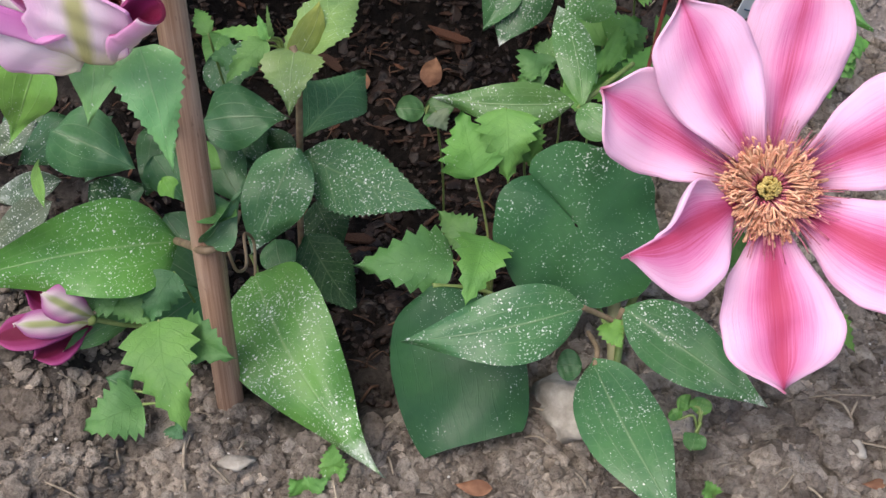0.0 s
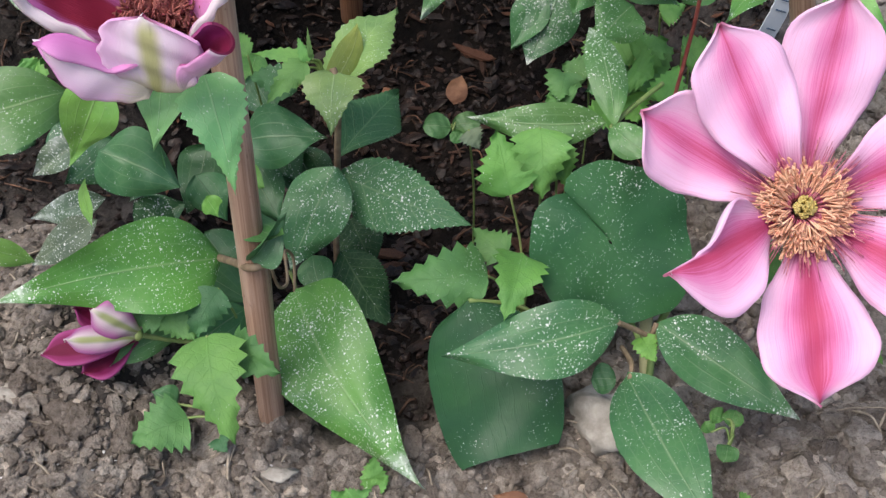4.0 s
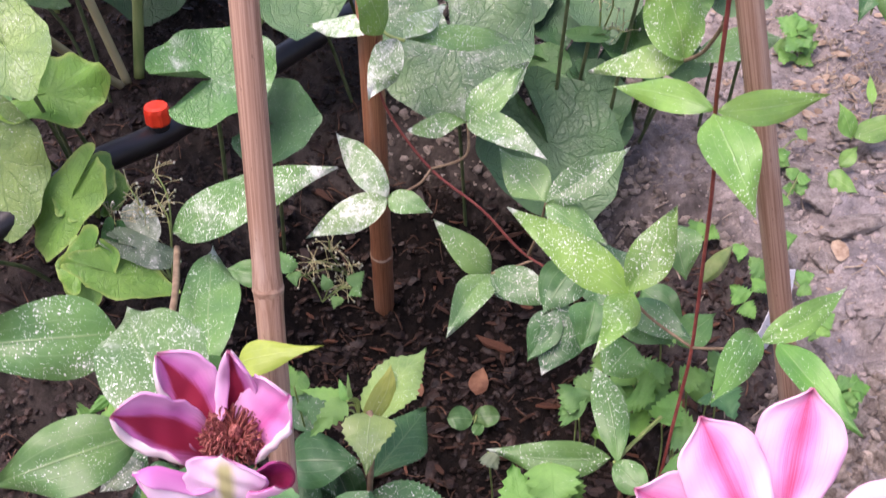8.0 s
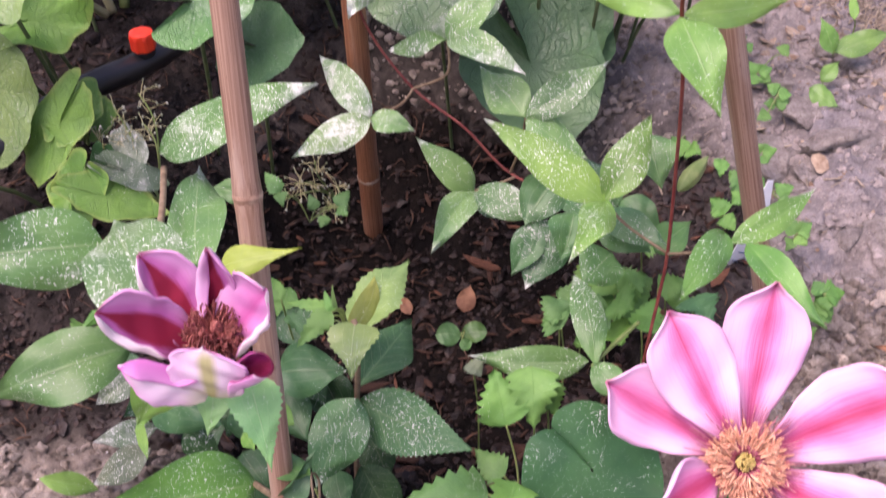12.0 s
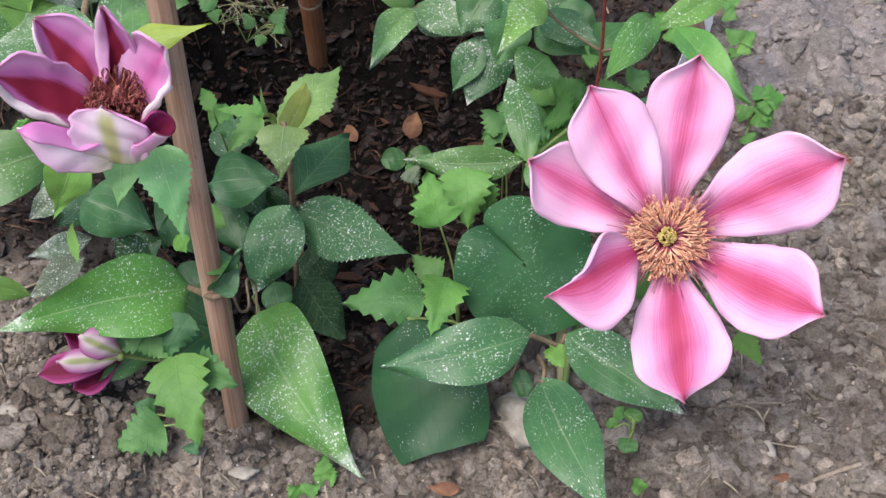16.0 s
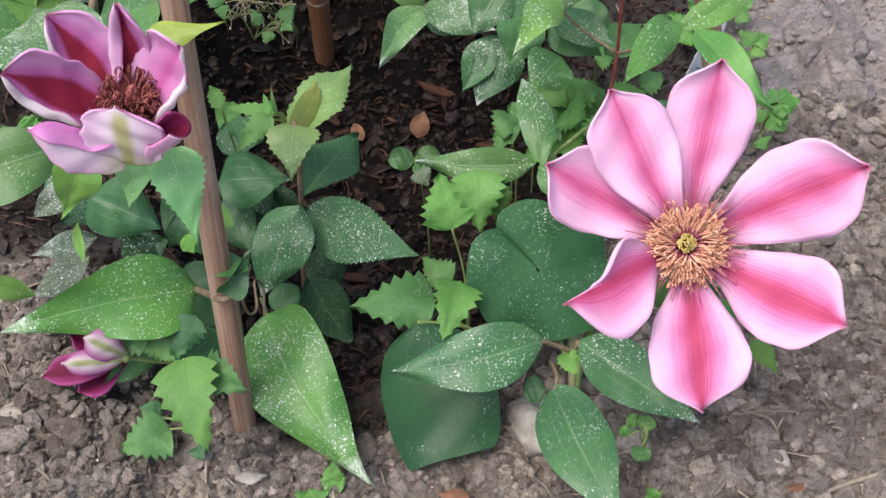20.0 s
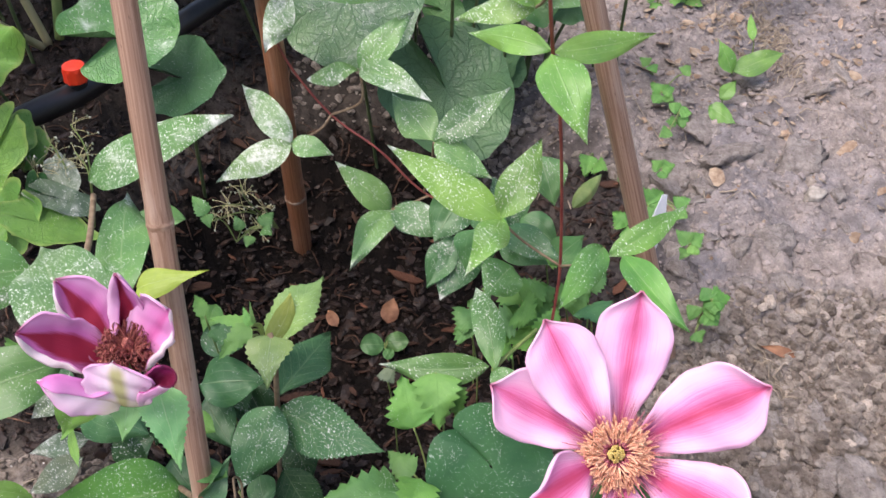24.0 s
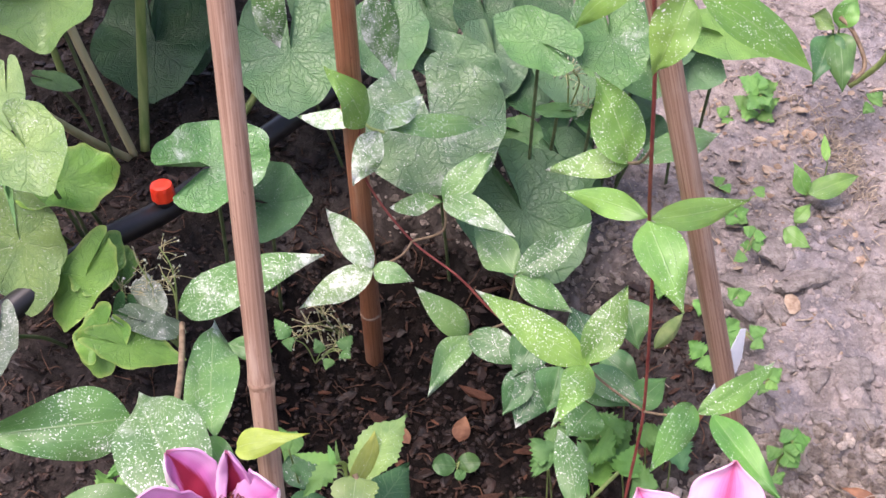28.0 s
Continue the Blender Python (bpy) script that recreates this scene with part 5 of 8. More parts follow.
stem(middle_perennial, [(0.056, 0.747, 0.239), (0.052, 0.774, 0.113), (0.049, 0.789, -0.015)], 0.0016, DULL_STEM, 'leaf_stalk')
leaf(middle_perennial, (0.112, 0.758, 0.239), (0.118, 0.714, 0.214), 0.0621, 'round', 'green', 0.40)
stem(middle_perennial, [(0.112, 0.759, 0.236), (0.102, 0.785, 0.120), (0.093, 0.799, 0.002)], 0.0016, DULL_STEM, 'leaf_stalk')
leaf(middle_perennial, (0.045, 0.796, 0.128), (0.065, 0.791, 0.126), 0.0299, 'round', 'green', 0.10)
stem(middle_perennial, [(0.045, 0.797, 0.125), (0.043, 0.818, 0.067), (0.040, 0.829, 0.007)], 0.0016, DULL_STEM, 'leaf_stalk')
leaf(middle_perennial, (0.075, 0.774, 0.163), (0.055, 0.774, 0.164), 0.0144, 'round', 'green', 0.20)
stem(middle_perennial, [(0.075, 0.775, 0.160), (0.070, 0.799, 0.083), (0.064, 0.812, 0.002)], 0.0016, DULL_STEM, 'leaf_stalk')
leaf(middle_perennial, (-0.041, 0.963, 0.167), (-0.023, 0.926, 0.148), 0.0662, 'round', 'deep', 0.05)
stem(middle_perennial, [(-0.041, 0.964, 0.164), (-0.035, 0.969, 0.110), (-0.029, 0.963, 0.053)], 0.0016, DULL_STEM, 'leaf_stalk')
leaf(middle_perennial, (0.090, 0.793, 0.073), (0.112, 0.768, 0.063), 0.0563, 'round', 'sage', 0.10)
stem(middle_perennial, [(0.090, 0.794, 0.070), (0.083, 0.816, 0.041), (0.076, 0.827, 0.009)], 0.0016, DULL_STEM, 'leaf_stalk')
leaf(middle_perennial, (0.015, 0.943, 0.170), (0.025, 0.905, 0.153), 0.0595, 'round', 'deep', 0.05)
stem(middle_perennial, [(0.015, 0.944, 0.167), (0.015, 0.951, 0.106), (0.016, 0.946, 0.042)], 0.0016, DULL_STEM, 'leaf_stalk')
leaf(middle_perennial, (0.051, 0.877, 0.133), (0.063, 0.841, 0.117), 0.0605, 'round', 'deep', 0.05)
stem(middle_perennial, [(0.051, 0.878, 0.130), (0.048, 0.891, 0.081), (0.045, 0.893, 0.028)], 0.0016, DULL_STEM, 'leaf_stalk')
leaf(middle_perennial, (0.089, 0.839, 0.100), (0.076, 0.806, 0.088), 0.0521, 'round', 'deep', 0.05)
stem(middle_perennial, [(0.089, 0.840, 0.097), (0.082, 0.857, 0.059), (0.075, 0.863, 0.018)], 0.0016, DULL_STEM, 'leaf_stalk')
leaf(middle_perennial, (0.090, 0.849, 0.160), (0.100, 0.808, 0.139), 0.0657, 'round', 'sage', 0.20)
stem(middle_perennial, [(0.090, 0.850, 0.157), (0.083, 0.866, 0.090), (0.076, 0.871, 0.020)], 0.0016, DULL_STEM, 'leaf_stalk')
leaf(middle_perennial, (0.123, 0.826, 0.129), (0.136, 0.791, 0.113), 0.0607, 'round', 'green', 0.20)
stem(middle_perennial, [(0.123, 0.827, 0.126), (0.113, 0.845, 0.072), (0.102, 0.853, 0.015)], 0.0016, DULL_STEM, 'leaf_stalk')
leaf(middle_perennial, (0.085, 0.805, 0.088), (0.106, 0.773, 0.073), 0.0613, 'round', 'sage', 0.15)
stem(middle_perennial, [(0.085, 0.806, 0.085), (0.078, 0.826, 0.050), (0.072, 0.836, 0.012)], 0.0016, DULL_STEM, 'leaf_stalk')
leaf(middle_perennial, (0.148, 0.817, 0.182), (0.155, 0.781, 0.166), 0.0533, 'round', 'green', 0.30)
stem(middle_perennial, [(0.148, 0.818, 0.179), (0.135, 0.838, 0.098), (0.123, 0.846, 0.013)], 0.0016, DULL_STEM, 'leaf_stalk')
leaf(middle_perennial, (0.170, 0.835, 0.203), (0.177, 0.797, 0.186), 0.0533, 'round', 'sage', 0.25)
stem(middle_perennial, [(0.170, 0.836, 0.200), (0.155, 0.853, 0.108), (0.140, 0.860, 0.014)], 0.0016, DULL_STEM, 'leaf_stalk')
leaf(middle_perennial, (0.004, 0.854, 0.106), (0.009, 0.822, 0.097), 0.0473, 'round', 'deep', 0.05)
stem(middle_perennial, [(0.004, 0.855, 0.103), (0.006, 0.871, 0.068), (0.007, 0.875, 0.029)], 0.0016, DULL_STEM, 'leaf_stalk')
leaf(middle_perennial, (0.145, 0.826, 0.145), (0.151, 0.797, 0.137), 0.0400, 'round', 'sage', 0.10)
stem(middle_perennial, [(0.145, 0.827, 0.142), (0.133, 0.846, 0.079), (0.120, 0.853, 0.014)], 0.0016, DULL_STEM, 'leaf_stalk')
leaf(middle_perennial, (0.159, 0.807, 0.120), (0.176, 0.792, 0.117), 0.0352, 'round', 'sage', 0.10)
stem(middle_perennial, [(0.159, 0.808, 0.117), (0.145, 0.829, 0.066), (0.131, 0.838, 0.012)], 0.0016, DULL_STEM, 'leaf_stalk')
leaf(middle_perennial, (0.071, 0.969, 0.169), (0.082, 0.932, 0.151), 0.0607, 'round', 'deep', 0.02)
stem(middle_perennial, [(0.071, 0.970, 0.166), (0.065, 0.974, 0.101), (0.060, 0.967, 0.033)], 0.0016, DULL_STEM, 'leaf_stalk')
edge_perennial = thing("leafy_perennial", (0.200, 0.950, 0.040), 'perennial with wrinkled bright leaves at the bed edge', "plant", "round-leaved perennials")
leaf(edge_perennial, (0.219, 0.825, 0.205), (0.265, 0.817, 0.198), 0.0459, 'round', 'bright', 0.03)
stem(edge_perennial, [(0.219, 0.826, 0.202), (0.217, 0.854, 0.110), (0.215, 0.870, 0.014)], 0.0016, DULL_STEM, 'leaf_stalk')
leaf(edge_perennial, (0.191, 0.817, 0.180), (0.222, 0.807, 0.174), 0.0464, 'round', 'sage', 0.32)
stem(edge_perennial, [(0.191, 0.818, 0.177), (0.191, 0.847, 0.097), (0.192, 0.864, 0.014)], 0.0016, DULL_STEM, 'leaf_stalk')
left_perennial = thing("leafy_perennial", (-0.290, 0.830, 0.080), 'perennial with heart-shaped yellow-green leaves and pale stalks', "plant", "round-leaved perennials")
leaf(left_perennial, (-0.190, 0.639, 0.199), (-0.147, 0.659, 0.209), 0.0692, 'round', 'green', 0.50, lap=-0.09)
stem(left_perennial, [(-0.190, 0.640, 0.196), (-0.200, 0.674, 0.111), (-0.210, 0.697, 0.023)], 0.0016, DULL_STEM, 'leaf_stalk')
leaf(left_perennial, (-0.1554, 0.6554, 0.1538), (-0.1197, 0.6503, 0.1630), 0.0640, 'round', 'dark', 0.32, wave=0.06, lap=-0.07)
stem(left_perennial, [(-0.1554, 0.6564, 0.1508), (-0.165, 0.693, 0.070), (-0.172, 0.714, -0.018)], 0.0016, DULL_STEM, 'leaf_stalk')
leaf(left_perennial, (-0.328, 0.759, 0.277), (-0.316, 0.717, 0.255), 0.0942, 'round', 'pale', 0.08, wave=0.16)
stem(left_perennial, [(-0.328, 0.760, 0.274), (-0.324, 0.782, 0.178), (-0.320, 0.793, 0.078)], 0.0016, DULL_STEM, 'leaf_stalk')
leaf(left_perennial, (-0.295, 0.892, 0.169), (-0.290, 0.839, 0.135), 0.1130, 'round', 'deep', 0.00)
stem(left_perennial, [(-0.295, 0.893, 0.166), (-0.295, 0.902, 0.140), (-0.294, 0.899, 0.112)], 0.0016, DULL_STEM, 'leaf_stalk')
leaf(left_perennial, (-0.275, 0.927, 0.165), (-0.257, 0.883, 0.138), 0.0866, 'round', 'deep', 0.00)
stem(left_perennial, [(-0.275, 0.928, 0.162), (-0.276, 0.933, 0.141), (-0.278, 0.928, 0.118)], 0.0016, DULL_STEM, 'leaf_stalk')
leaf(left_perennial, (-0.306, 0.603, 0.239), (-0.279, 0.572, 0.225), 0.0581, 'round', 'pale', 0.40)
stem(left_perennial, [(-0.306, 0.604, 0.236), (-0.305, 0.641, 0.149), (-0.303, 0.668, 0.059)], 0.0016, DULL_STEM, 'leaf_stalk')
leaf(left_perennial, (-0.306, 0.647, 0.182), (-0.261, 0.653, 0.184), 0.0557, 'round', 'lime', 0.06, wave=0.32, cup=0.22)
stem(left_perennial, [(-0.306, 0.648, 0.179), (-0.305, 0.682, 0.122), (-0.303, 0.704, 0.062)], 0.0016, DULL_STEM, 'leaf_stalk')
leaf(left_perennial, (-0.3368, 0.6115, 0.1501), (-0.3316, 0.5883, 0.0995), 0.0678, 'round', 'pale', 0.42, wave=0.1, ragged=0.02)
stem(left_perennial, [(-0.3368, 0.6135, 0.1461), (-0.3468, 0.6485, 0.0915), (-0.3568, 0.6615, 0.0450)], 0.0016, GREEN_STEM, 'leaf_stalk')
leaf(left_perennial, (-0.2925, 0.6052, 0.1216), (-0.3210, 0.5883, 0.0826), 0.0396, 'round', 'lime', 0.10, wave=0.07, cup=0.07, ragged=0.05, pucker=0.025)
stem(left_perennial, [(-0.2925, 0.6072, 0.1176), (-0.3025, 0.6422, 0.0773), (-0.3125, 0.6552, 0.0450)], 0.0016, GREEN_STEM, 'leaf_stalk')
leaf(left_perennial, (-0.2862, 0.6189, 0.1216), (-0.2735, 0.6442, 0.1343), 0.0365, 'round', 'lime', 0.08, wave=0.07, cup=0.07, ragged=0.03, pucker=0.025)
stem(left_perennial, [(-0.2862, 0.6209, 0.1176), (-0.2962, 0.6559, 0.0773), (-0.3062, 0.6689, 0.0450)], 0.0016, GREEN_STEM, 'leaf_stalk')
leaf(left_perennial, (-0.2756, 0.6295, 0.1090), (-0.2714, 0.6506, 0.1164), 0.0284, 'round', 'lime', 0.03, wave=0.07, cup=0.07)
stem(left_perennial, [(-0.2756, 0.6315, 0.1050), (-0.2856, 0.6665, 0.0710), (-0.2956, 0.6795, 0.0450)], 0.0016, GREEN_STEM, 'leaf_stalk')
leaf(left_perennial, (-0.2767, 0.5609, 0.0995), (-0.2841, 0.5831, 0.1079), 0.0319, 'round', 'lime', 0.05, wave=0.07, cup=0.07, ragged=0.02, pucker=0.025)
stem(left_perennial, [(-0.2767, 0.5629, 0.0955), (-0.2867, 0.5979, 0.0663), (-0.2967, 0.6109, 0.0450)], 0.0016, GREEN_STEM, 'leaf_stalk')
leaf(left_perennial, (-0.2693, 0.5567, 0.1016), (-0.2841, 0.5482, 0.0710), 0.0383, 'round', 'lime', 0.08, wave=0.07, cup=0.07, ragged=0.04, pucker=0.025)
stem(left_perennial, [(-0.2693, 0.5587, 0.0976), (-0.2793, 0.5937, 0.0673), (-0.2893, 0.6067, 0.0450)], 0.0016, GREEN_STEM, 'leaf_stalk')
leaf(left_perennial, (-0.2493, 0.5503, 0.1016), (-0.2134, 0.5546, 0.0847), 0.0298, 'round', 'lime', 0.10, wave=0.07, cup=0.07, ragged=0.05, pucker=0.025)
stem(left_perennial, [(-0.2493, 0.5523, 0.0976), (-0.2593, 0.5873, 0.0673), (-0.2693, 0.6003, 0.0450)], 0.0016, GREEN_STEM, 'leaf_stalk')
leaf(left_perennial, (-0.2440, 0.5904, 0.1005), (-0.2493, 0.6168, 0.1153), 0.0301, 'round', 'grey', 0.62, wave=0.14, ragged=0.04)
stem(left_perennial, [(-0.2440, 0.5924, 0.0965), (-0.2540, 0.6274, 0.0668), (-0.2640, 0.6404, 0.0450)], 0.0016, GREEN_STEM, 'leaf_stalk')
leaf(left_perennial, (-0.2366, 0.5651, 0.1111), (-0.2113, 0.5693, 0.0953), 0.0208, 'round', 'grey', 0.62, wave=0.1, ragged=0.05)
stem(left_perennial, [(-0.2366, 0.5671, 0.1071), (-0.2466, 0.6021, 0.0721), (-0.2566, 0.6151, 0.0450)], 0.0016, GREEN_STEM, 'leaf_stalk')
leaf(left_perennial, (-0.2630, 0.5957, 0.0921), (-0.2662, 0.5925, 0.0668), 0.0217, 'round', 'dark', 0.25, wave=0.06)
stem(left_perennial, [(-0.2630, 0.5977, 0.0881), (-0.2730, 0.6327, 0.0625), (-0.2830, 0.6457, 0.0450)], 0.0016, GREEN_STEM, 'leaf_stalk')
leaf(left_perennial, (-0.329, 0.530, 0.131), (-0.321, 0.498, 0.123), 0.0274, 'round', 'grey', 0.60)
stem(left_perennial, [(-0.329, 0.531, 0.128), (-0.325, 0.576, 0.086), (-0.321, 0.610, 0.041)], 0.0016, DULL_STEM, 'leaf_stalk')
leaf(left_perennial, (-0.327, 0.627, 0.158), (-0.315, 0.635, 0.158), 0.0189, 'round', 'lime', 0.05)
stem(left_perennial, [(-0.327, 0.628, 0.155), (-0.323, 0.664, 0.109), (-0.320, 0.688, 0.061)], 0.0016, DULL_STEM, 'leaf_stalk')
leaf(left_perennial, (-0.337, 0.661, 0.250), (-0.329, 0.625, 0.236), 0.0285, 'round', 'pale', 0.30)
stem(left_perennial, [(-0.337, 0.662, 0.247), (-0.333, 0.694, 0.156), (-0.328, 0.715, 0.063)], 0.0016, DULL_STEM, 'leaf_stalk')
leaf(left_perennial, (-0.361, 0.661, 0.154), (-0.353, 0.629, 0.145), 0.0394, 'round', 'green', 0.05)
stem(left_perennial, [(-0.361, 0.662, 0.151), (-0.354, 0.694, 0.108), (-0.347, 0.715, 0.063)], 0.0016, DULL_STEM, 'leaf_stalk')
leaf(left_perennial, (-0.371, 0.824, 0.168), (-0.346, 0.818, 0.165), 0.0181, 'round', 'green', 0.03)
stem(left_perennial, [(-0.371, 0.825, 0.165), (-0.363, 0.841, 0.131), (-0.355, 0.845, 0.095)], 0.0016, DULL_STEM, 'leaf_stalk')
leaf(left_perennial, (-0.209, 0.612, 0.100), (-0.204, 0.588, 0.102), 0.0216, 'round', 'green', 0.10)
stem(left_perennial, [(-0.209, 0.613, 0.097), (-0.217, 0.650, 0.068), (-0.225, 0.676, 0.035)], 0.0016, DULL_STEM, 'leaf_stalk')
stem(left_perennial, [(-0.310, 0.813, 0.095), (-0.322, 0.806, 0.163), (-0.330, 0.795, 0.224), (-0.340, 0.805, 0.263)], 0.0038, PALE_STEM, 'leaf_stalk')
stem(left_perennial, [(-0.301, 0.818, 0.098), (-0.294, 0.833, 0.165), (-0.283, 0.833, 0.232), (-0.277, 0.835, 0.269)], 0.0045, GREEN_STEM, 'leaf_stalk')
stem(left_perennial, [(-0.314, 0.811, 0.093), (-0.333, 0.768, 0.144), (-0.346, 0.714, 0.207)], 0.0036, PALE_STEM, 'leaf_stalk')
# unseen leaves above the stalks, added to shade the back left
leaf(left_perennial, (-0.277, 0.872, 0.305), (-0.244, 0.913, 0.324), 0.1599, 'round', 'green', 0.05)
leaf(left_perennial, (-0.340, 0.805, 0.336), (-0.366, 0.844, 0.355), 0.1480, 'round', 'green', 0.05)
leaf(left_perennial, (-0.211, 0.951, 0.290), (-0.184, 0.995, 0.311), 0.1666, 'round', 'green', 0.05)
leaf(left_perennial, (-0.338, 0.951, 0.328), (-0.345, 0.993, 0.350), 0.1633, 'round', 'green', 0.05)
leaf(left_perennial, (-0.402, 0.755, 0.308), (-0.451, 0.786, 0.318), 0.1314, 'round', 'green', 0.05)
# more unseen leaves and stalks, added to deepen that shade
leaf(left_perennial, (-0.300, 1.020, 0.400), (-0.316, 1.070, 0.420), 0.1700, 'round', 'green', 0.05)
stem(left_perennial, [(-0.300, 1.020, 0.397), (-0.285, 1.010, 0.240), (-0.285, 1.008, 0.060)], 0.0036, GREEN_STEM, 'leaf_stalk')
leaf(left_perennial, (-0.420, 0.900, 0.380), (-0.444, 0.950, 0.400), 0.1600, 'round', 'green', 0.05)
stem(left_perennial, [(-0.420, 0.900, 0.377), (-0.399, 0.890, 0.228), (-0.387, 0.900, 0.060)], 0.0036, GREEN_STEM, 'leaf_stalk')
leaf(left_perennial, (-0.180, 1.060, 0.370), (-0.186, 1.110, 0.390), 0.1600, 'round', 'green', 0.05)
stem(left_perennial, [(-0.180, 1.060, 0.367), (-0.171, 1.050, 0.222), (-0.183, 1.044, 0.060)], 0.0036, GREEN_STEM, 'leaf_stalk')
leaf(left_perennial, (-0.460, 1.030, 0.360), (-0.481, 1.080, 0.380), 0.1700, 'round', 'green', 0.05)
stem(left_perennial, [(-0.460, 1.030, 0.357), (-0.437, 1.020, 0.216), (-0.421, 1.017, 0.060)], 0.0036, GREEN_STEM, 'leaf_stalk')
leaf(left_perennial, (-0.500, 0.800, 0.330), (-0.526, 0.850, 0.350), 0.1500, 'round', 'green', 0.05)
stem(left_perennial, [(-0.500, 0.800, 0.327), (-0.475, 0.790, 0.198), (-0.455, 0.810, 0.060)], 0.0036, GREEN_STEM, 'leaf_stalk')
leaf(left_perennial, (-0.330, 1.120, 0.360), (-0.336, 1.170, 0.380), 0.1700, 'round', 'green', 0.05)
stem(left_perennial, [(-0.330, 1.120, 0.357), (-0.314, 1.110, 0.216), (-0.310, 1.098, 0.060)], 0.0036, GREEN_STEM, 'leaf_stalk')
stem(left_perennial, [(-0.200, 0.882, 0.127), (-0.216, 0.867, 0.107), (-0.229, 0.846, 0.095)], 0.0036, GREEN_STEM, 'leaf_stalk')


# ---- young nettles and small weeds ----
nettle_a = thing('nettle_seedling', (-0.121, 0.284, -0.004), 'young bright-green nettle with toothed leaves beside the cane', 'weed', "small weeds")
leaf(nettle_a, (-0.122, 0.292, 0.065), (-0.107, 0.249, 0.045), 0.0319, 'nettle', 'nettle', 0.04)
stem(nettle_a, [(-0.121, 0.284, -0.004), (-0.119, 0.291, 0.034), (-0.122, 0.292, 0.065)], 0.0007, GREEN_STEM, 'stalk', sides=5)
leaf(nettle_a, (-0.114, 0.294, 0.053), (-0.088, 0.277, 0.058), 0.0249, 'nettle', 'green', 0.04)
stem(nettle_a, [(-0.121, 0.284, -0.004), (-0.115, 0.292, 0.028), (-0.114, 0.294, 0.053)], 0.0007, GREEN_STEM, 'stalk', sides=5)
leaf(nettle_a, (-0.150, 0.325, 0.041), (-0.181, 0.326, 0.043), 0.0204, 'nettle', 'green', 0.04)
stem(nettle_a, [(-0.146, 0.331, -0.015), (-0.146, 0.331, 0.017), (-0.150, 0.325, 0.041)], 0.0007, GREEN_STEM, 'stalk', sides=5)
leaf(nettle_a, (-0.149, 0.324, 0.041), (-0.135, 0.312, 0.036), 0.0154, 'nettle', 'green', 0.04)
stem(nettle_a, [(-0.145, 0.330, -0.016), (-0.145, 0.330, 0.016), (-0.149, 0.324, 0.041)], 0.0007, GREEN_STEM, 'stalk', sides=5)
leaf(nettle_a, (-0.125, 0.333, 0.049), (-0.137, 0.315, 0.032), 0.0204, 'nettle', 'dark', 0.04)
stem(nettle_a, [(-0.121, 0.339, -0.022), (-0.121, 0.339, 0.017), (-0.125, 0.333, 0.049)], 0.0007, GREEN_STEM, 'stalk', sides=5)
leaf(nettle_a, (-0.140, 0.288, 0.007), (-0.166, 0.276, 0.003), 0.0283, 'nettle', 'green', 0.04)
stem(nettle_a, [(-0.121, 0.284, -0.004), (-0.129, 0.289, 0.005), (-0.140, 0.288, 0.007)], 0.0007, GREEN_STEM, 'stalk', sides=5)
leaf(nettle_a, (-0.145, 0.293, 0.011), (-0.157, 0.297, 0.016), 0.0155, 'ovate', 'dark', 0.04)
stem(nettle_a, [(-0.121, 0.284, -0.004), (-0.131, 0.291, 0.008), (-0.145, 0.293, 0.011)], 0.0007, GREEN_STEM, 'stalk', sides=5)
leaf(nettle_a, (-0.125, 0.281, 0.000), (-0.120, 0.273, -0.000), 0.0111, 'nettle', 'dark', 0.04)
stem(nettle_a, [(-0.121, 0.284, -0.004), (-0.121, 0.285, 0.002), (-0.125, 0.281, 0.000)], 0.0007, GREEN_STEM, 'stalk', sides=5)
nettle_b = thing('nettle_seedling', (0.025, 0.373, -0.026), 'young nettle with pale toothed leaves among the clematis', 'weed', "small weeds")
leaf(nettle_b, (0.020, 0.346, 0.059), (0.010, 0.308, 0.055), 0.0267, 'nettle', 'nettle', 0.04)
stem(nettle_b, [(0.025, 0.373, -0.026), (0.025, 0.362, 0.020), (0.020, 0.346, 0.059)], 0.0007, GREEN_STEM, 'stalk', sides=5)
leaf(nettle_b, (0.005, 0.368, 0.018), (-0.045, 0.364, 0.018), 0.0339, 'nettle', 'green', 0.20)
stem(nettle_b, [(0.025, 0.373, -0.026), (0.017, 0.374, 0.000), (0.005, 0.368, 0.018)], 0.0007, GREEN_STEM, 'stalk', sides=5)
leaf(nettle_b, (0.015, 0.379, 0.021), (-0.003, 0.397, 0.024), 0.0203, 'nettle', 'green', 0.04)
stem(nettle_b, [(0.025, 0.373, -0.026), (0.022, 0.379, 0.002), (0.015, 0.379, 0.021)], 0.0007, GREEN_STEM, 'stalk', sides=5)
leaf(nettle_b, (0.016, 0.388, 0.057), (0.009, 0.416, 0.076), 0.0300, 'nettle', 'nettle', 0.04)
stem(nettle_b, [(0.025, 0.373, -0.026), (0.023, 0.384, 0.020), (0.016, 0.388, 0.057)], 0.0007, GREEN_STEM, 'stalk', sides=5)
leaf(nettle_b, (0.031, 0.413, 0.080), (0.032, 0.387, 0.055), 0.0299, 'nettle', 'nettle', 0.04)
stem(nettle_b, [(0.035, 0.419, -0.048), (0.035, 0.419, 0.020), (0.031, 0.413, 0.080)], 0.0007, GREEN_STEM, 'stalk', sides=5)
leaf(nettle_b, (0.040, 0.413, 0.066), (0.046, 0.399, 0.052), 0.0198, 'nettle', 'lime', 0.04)
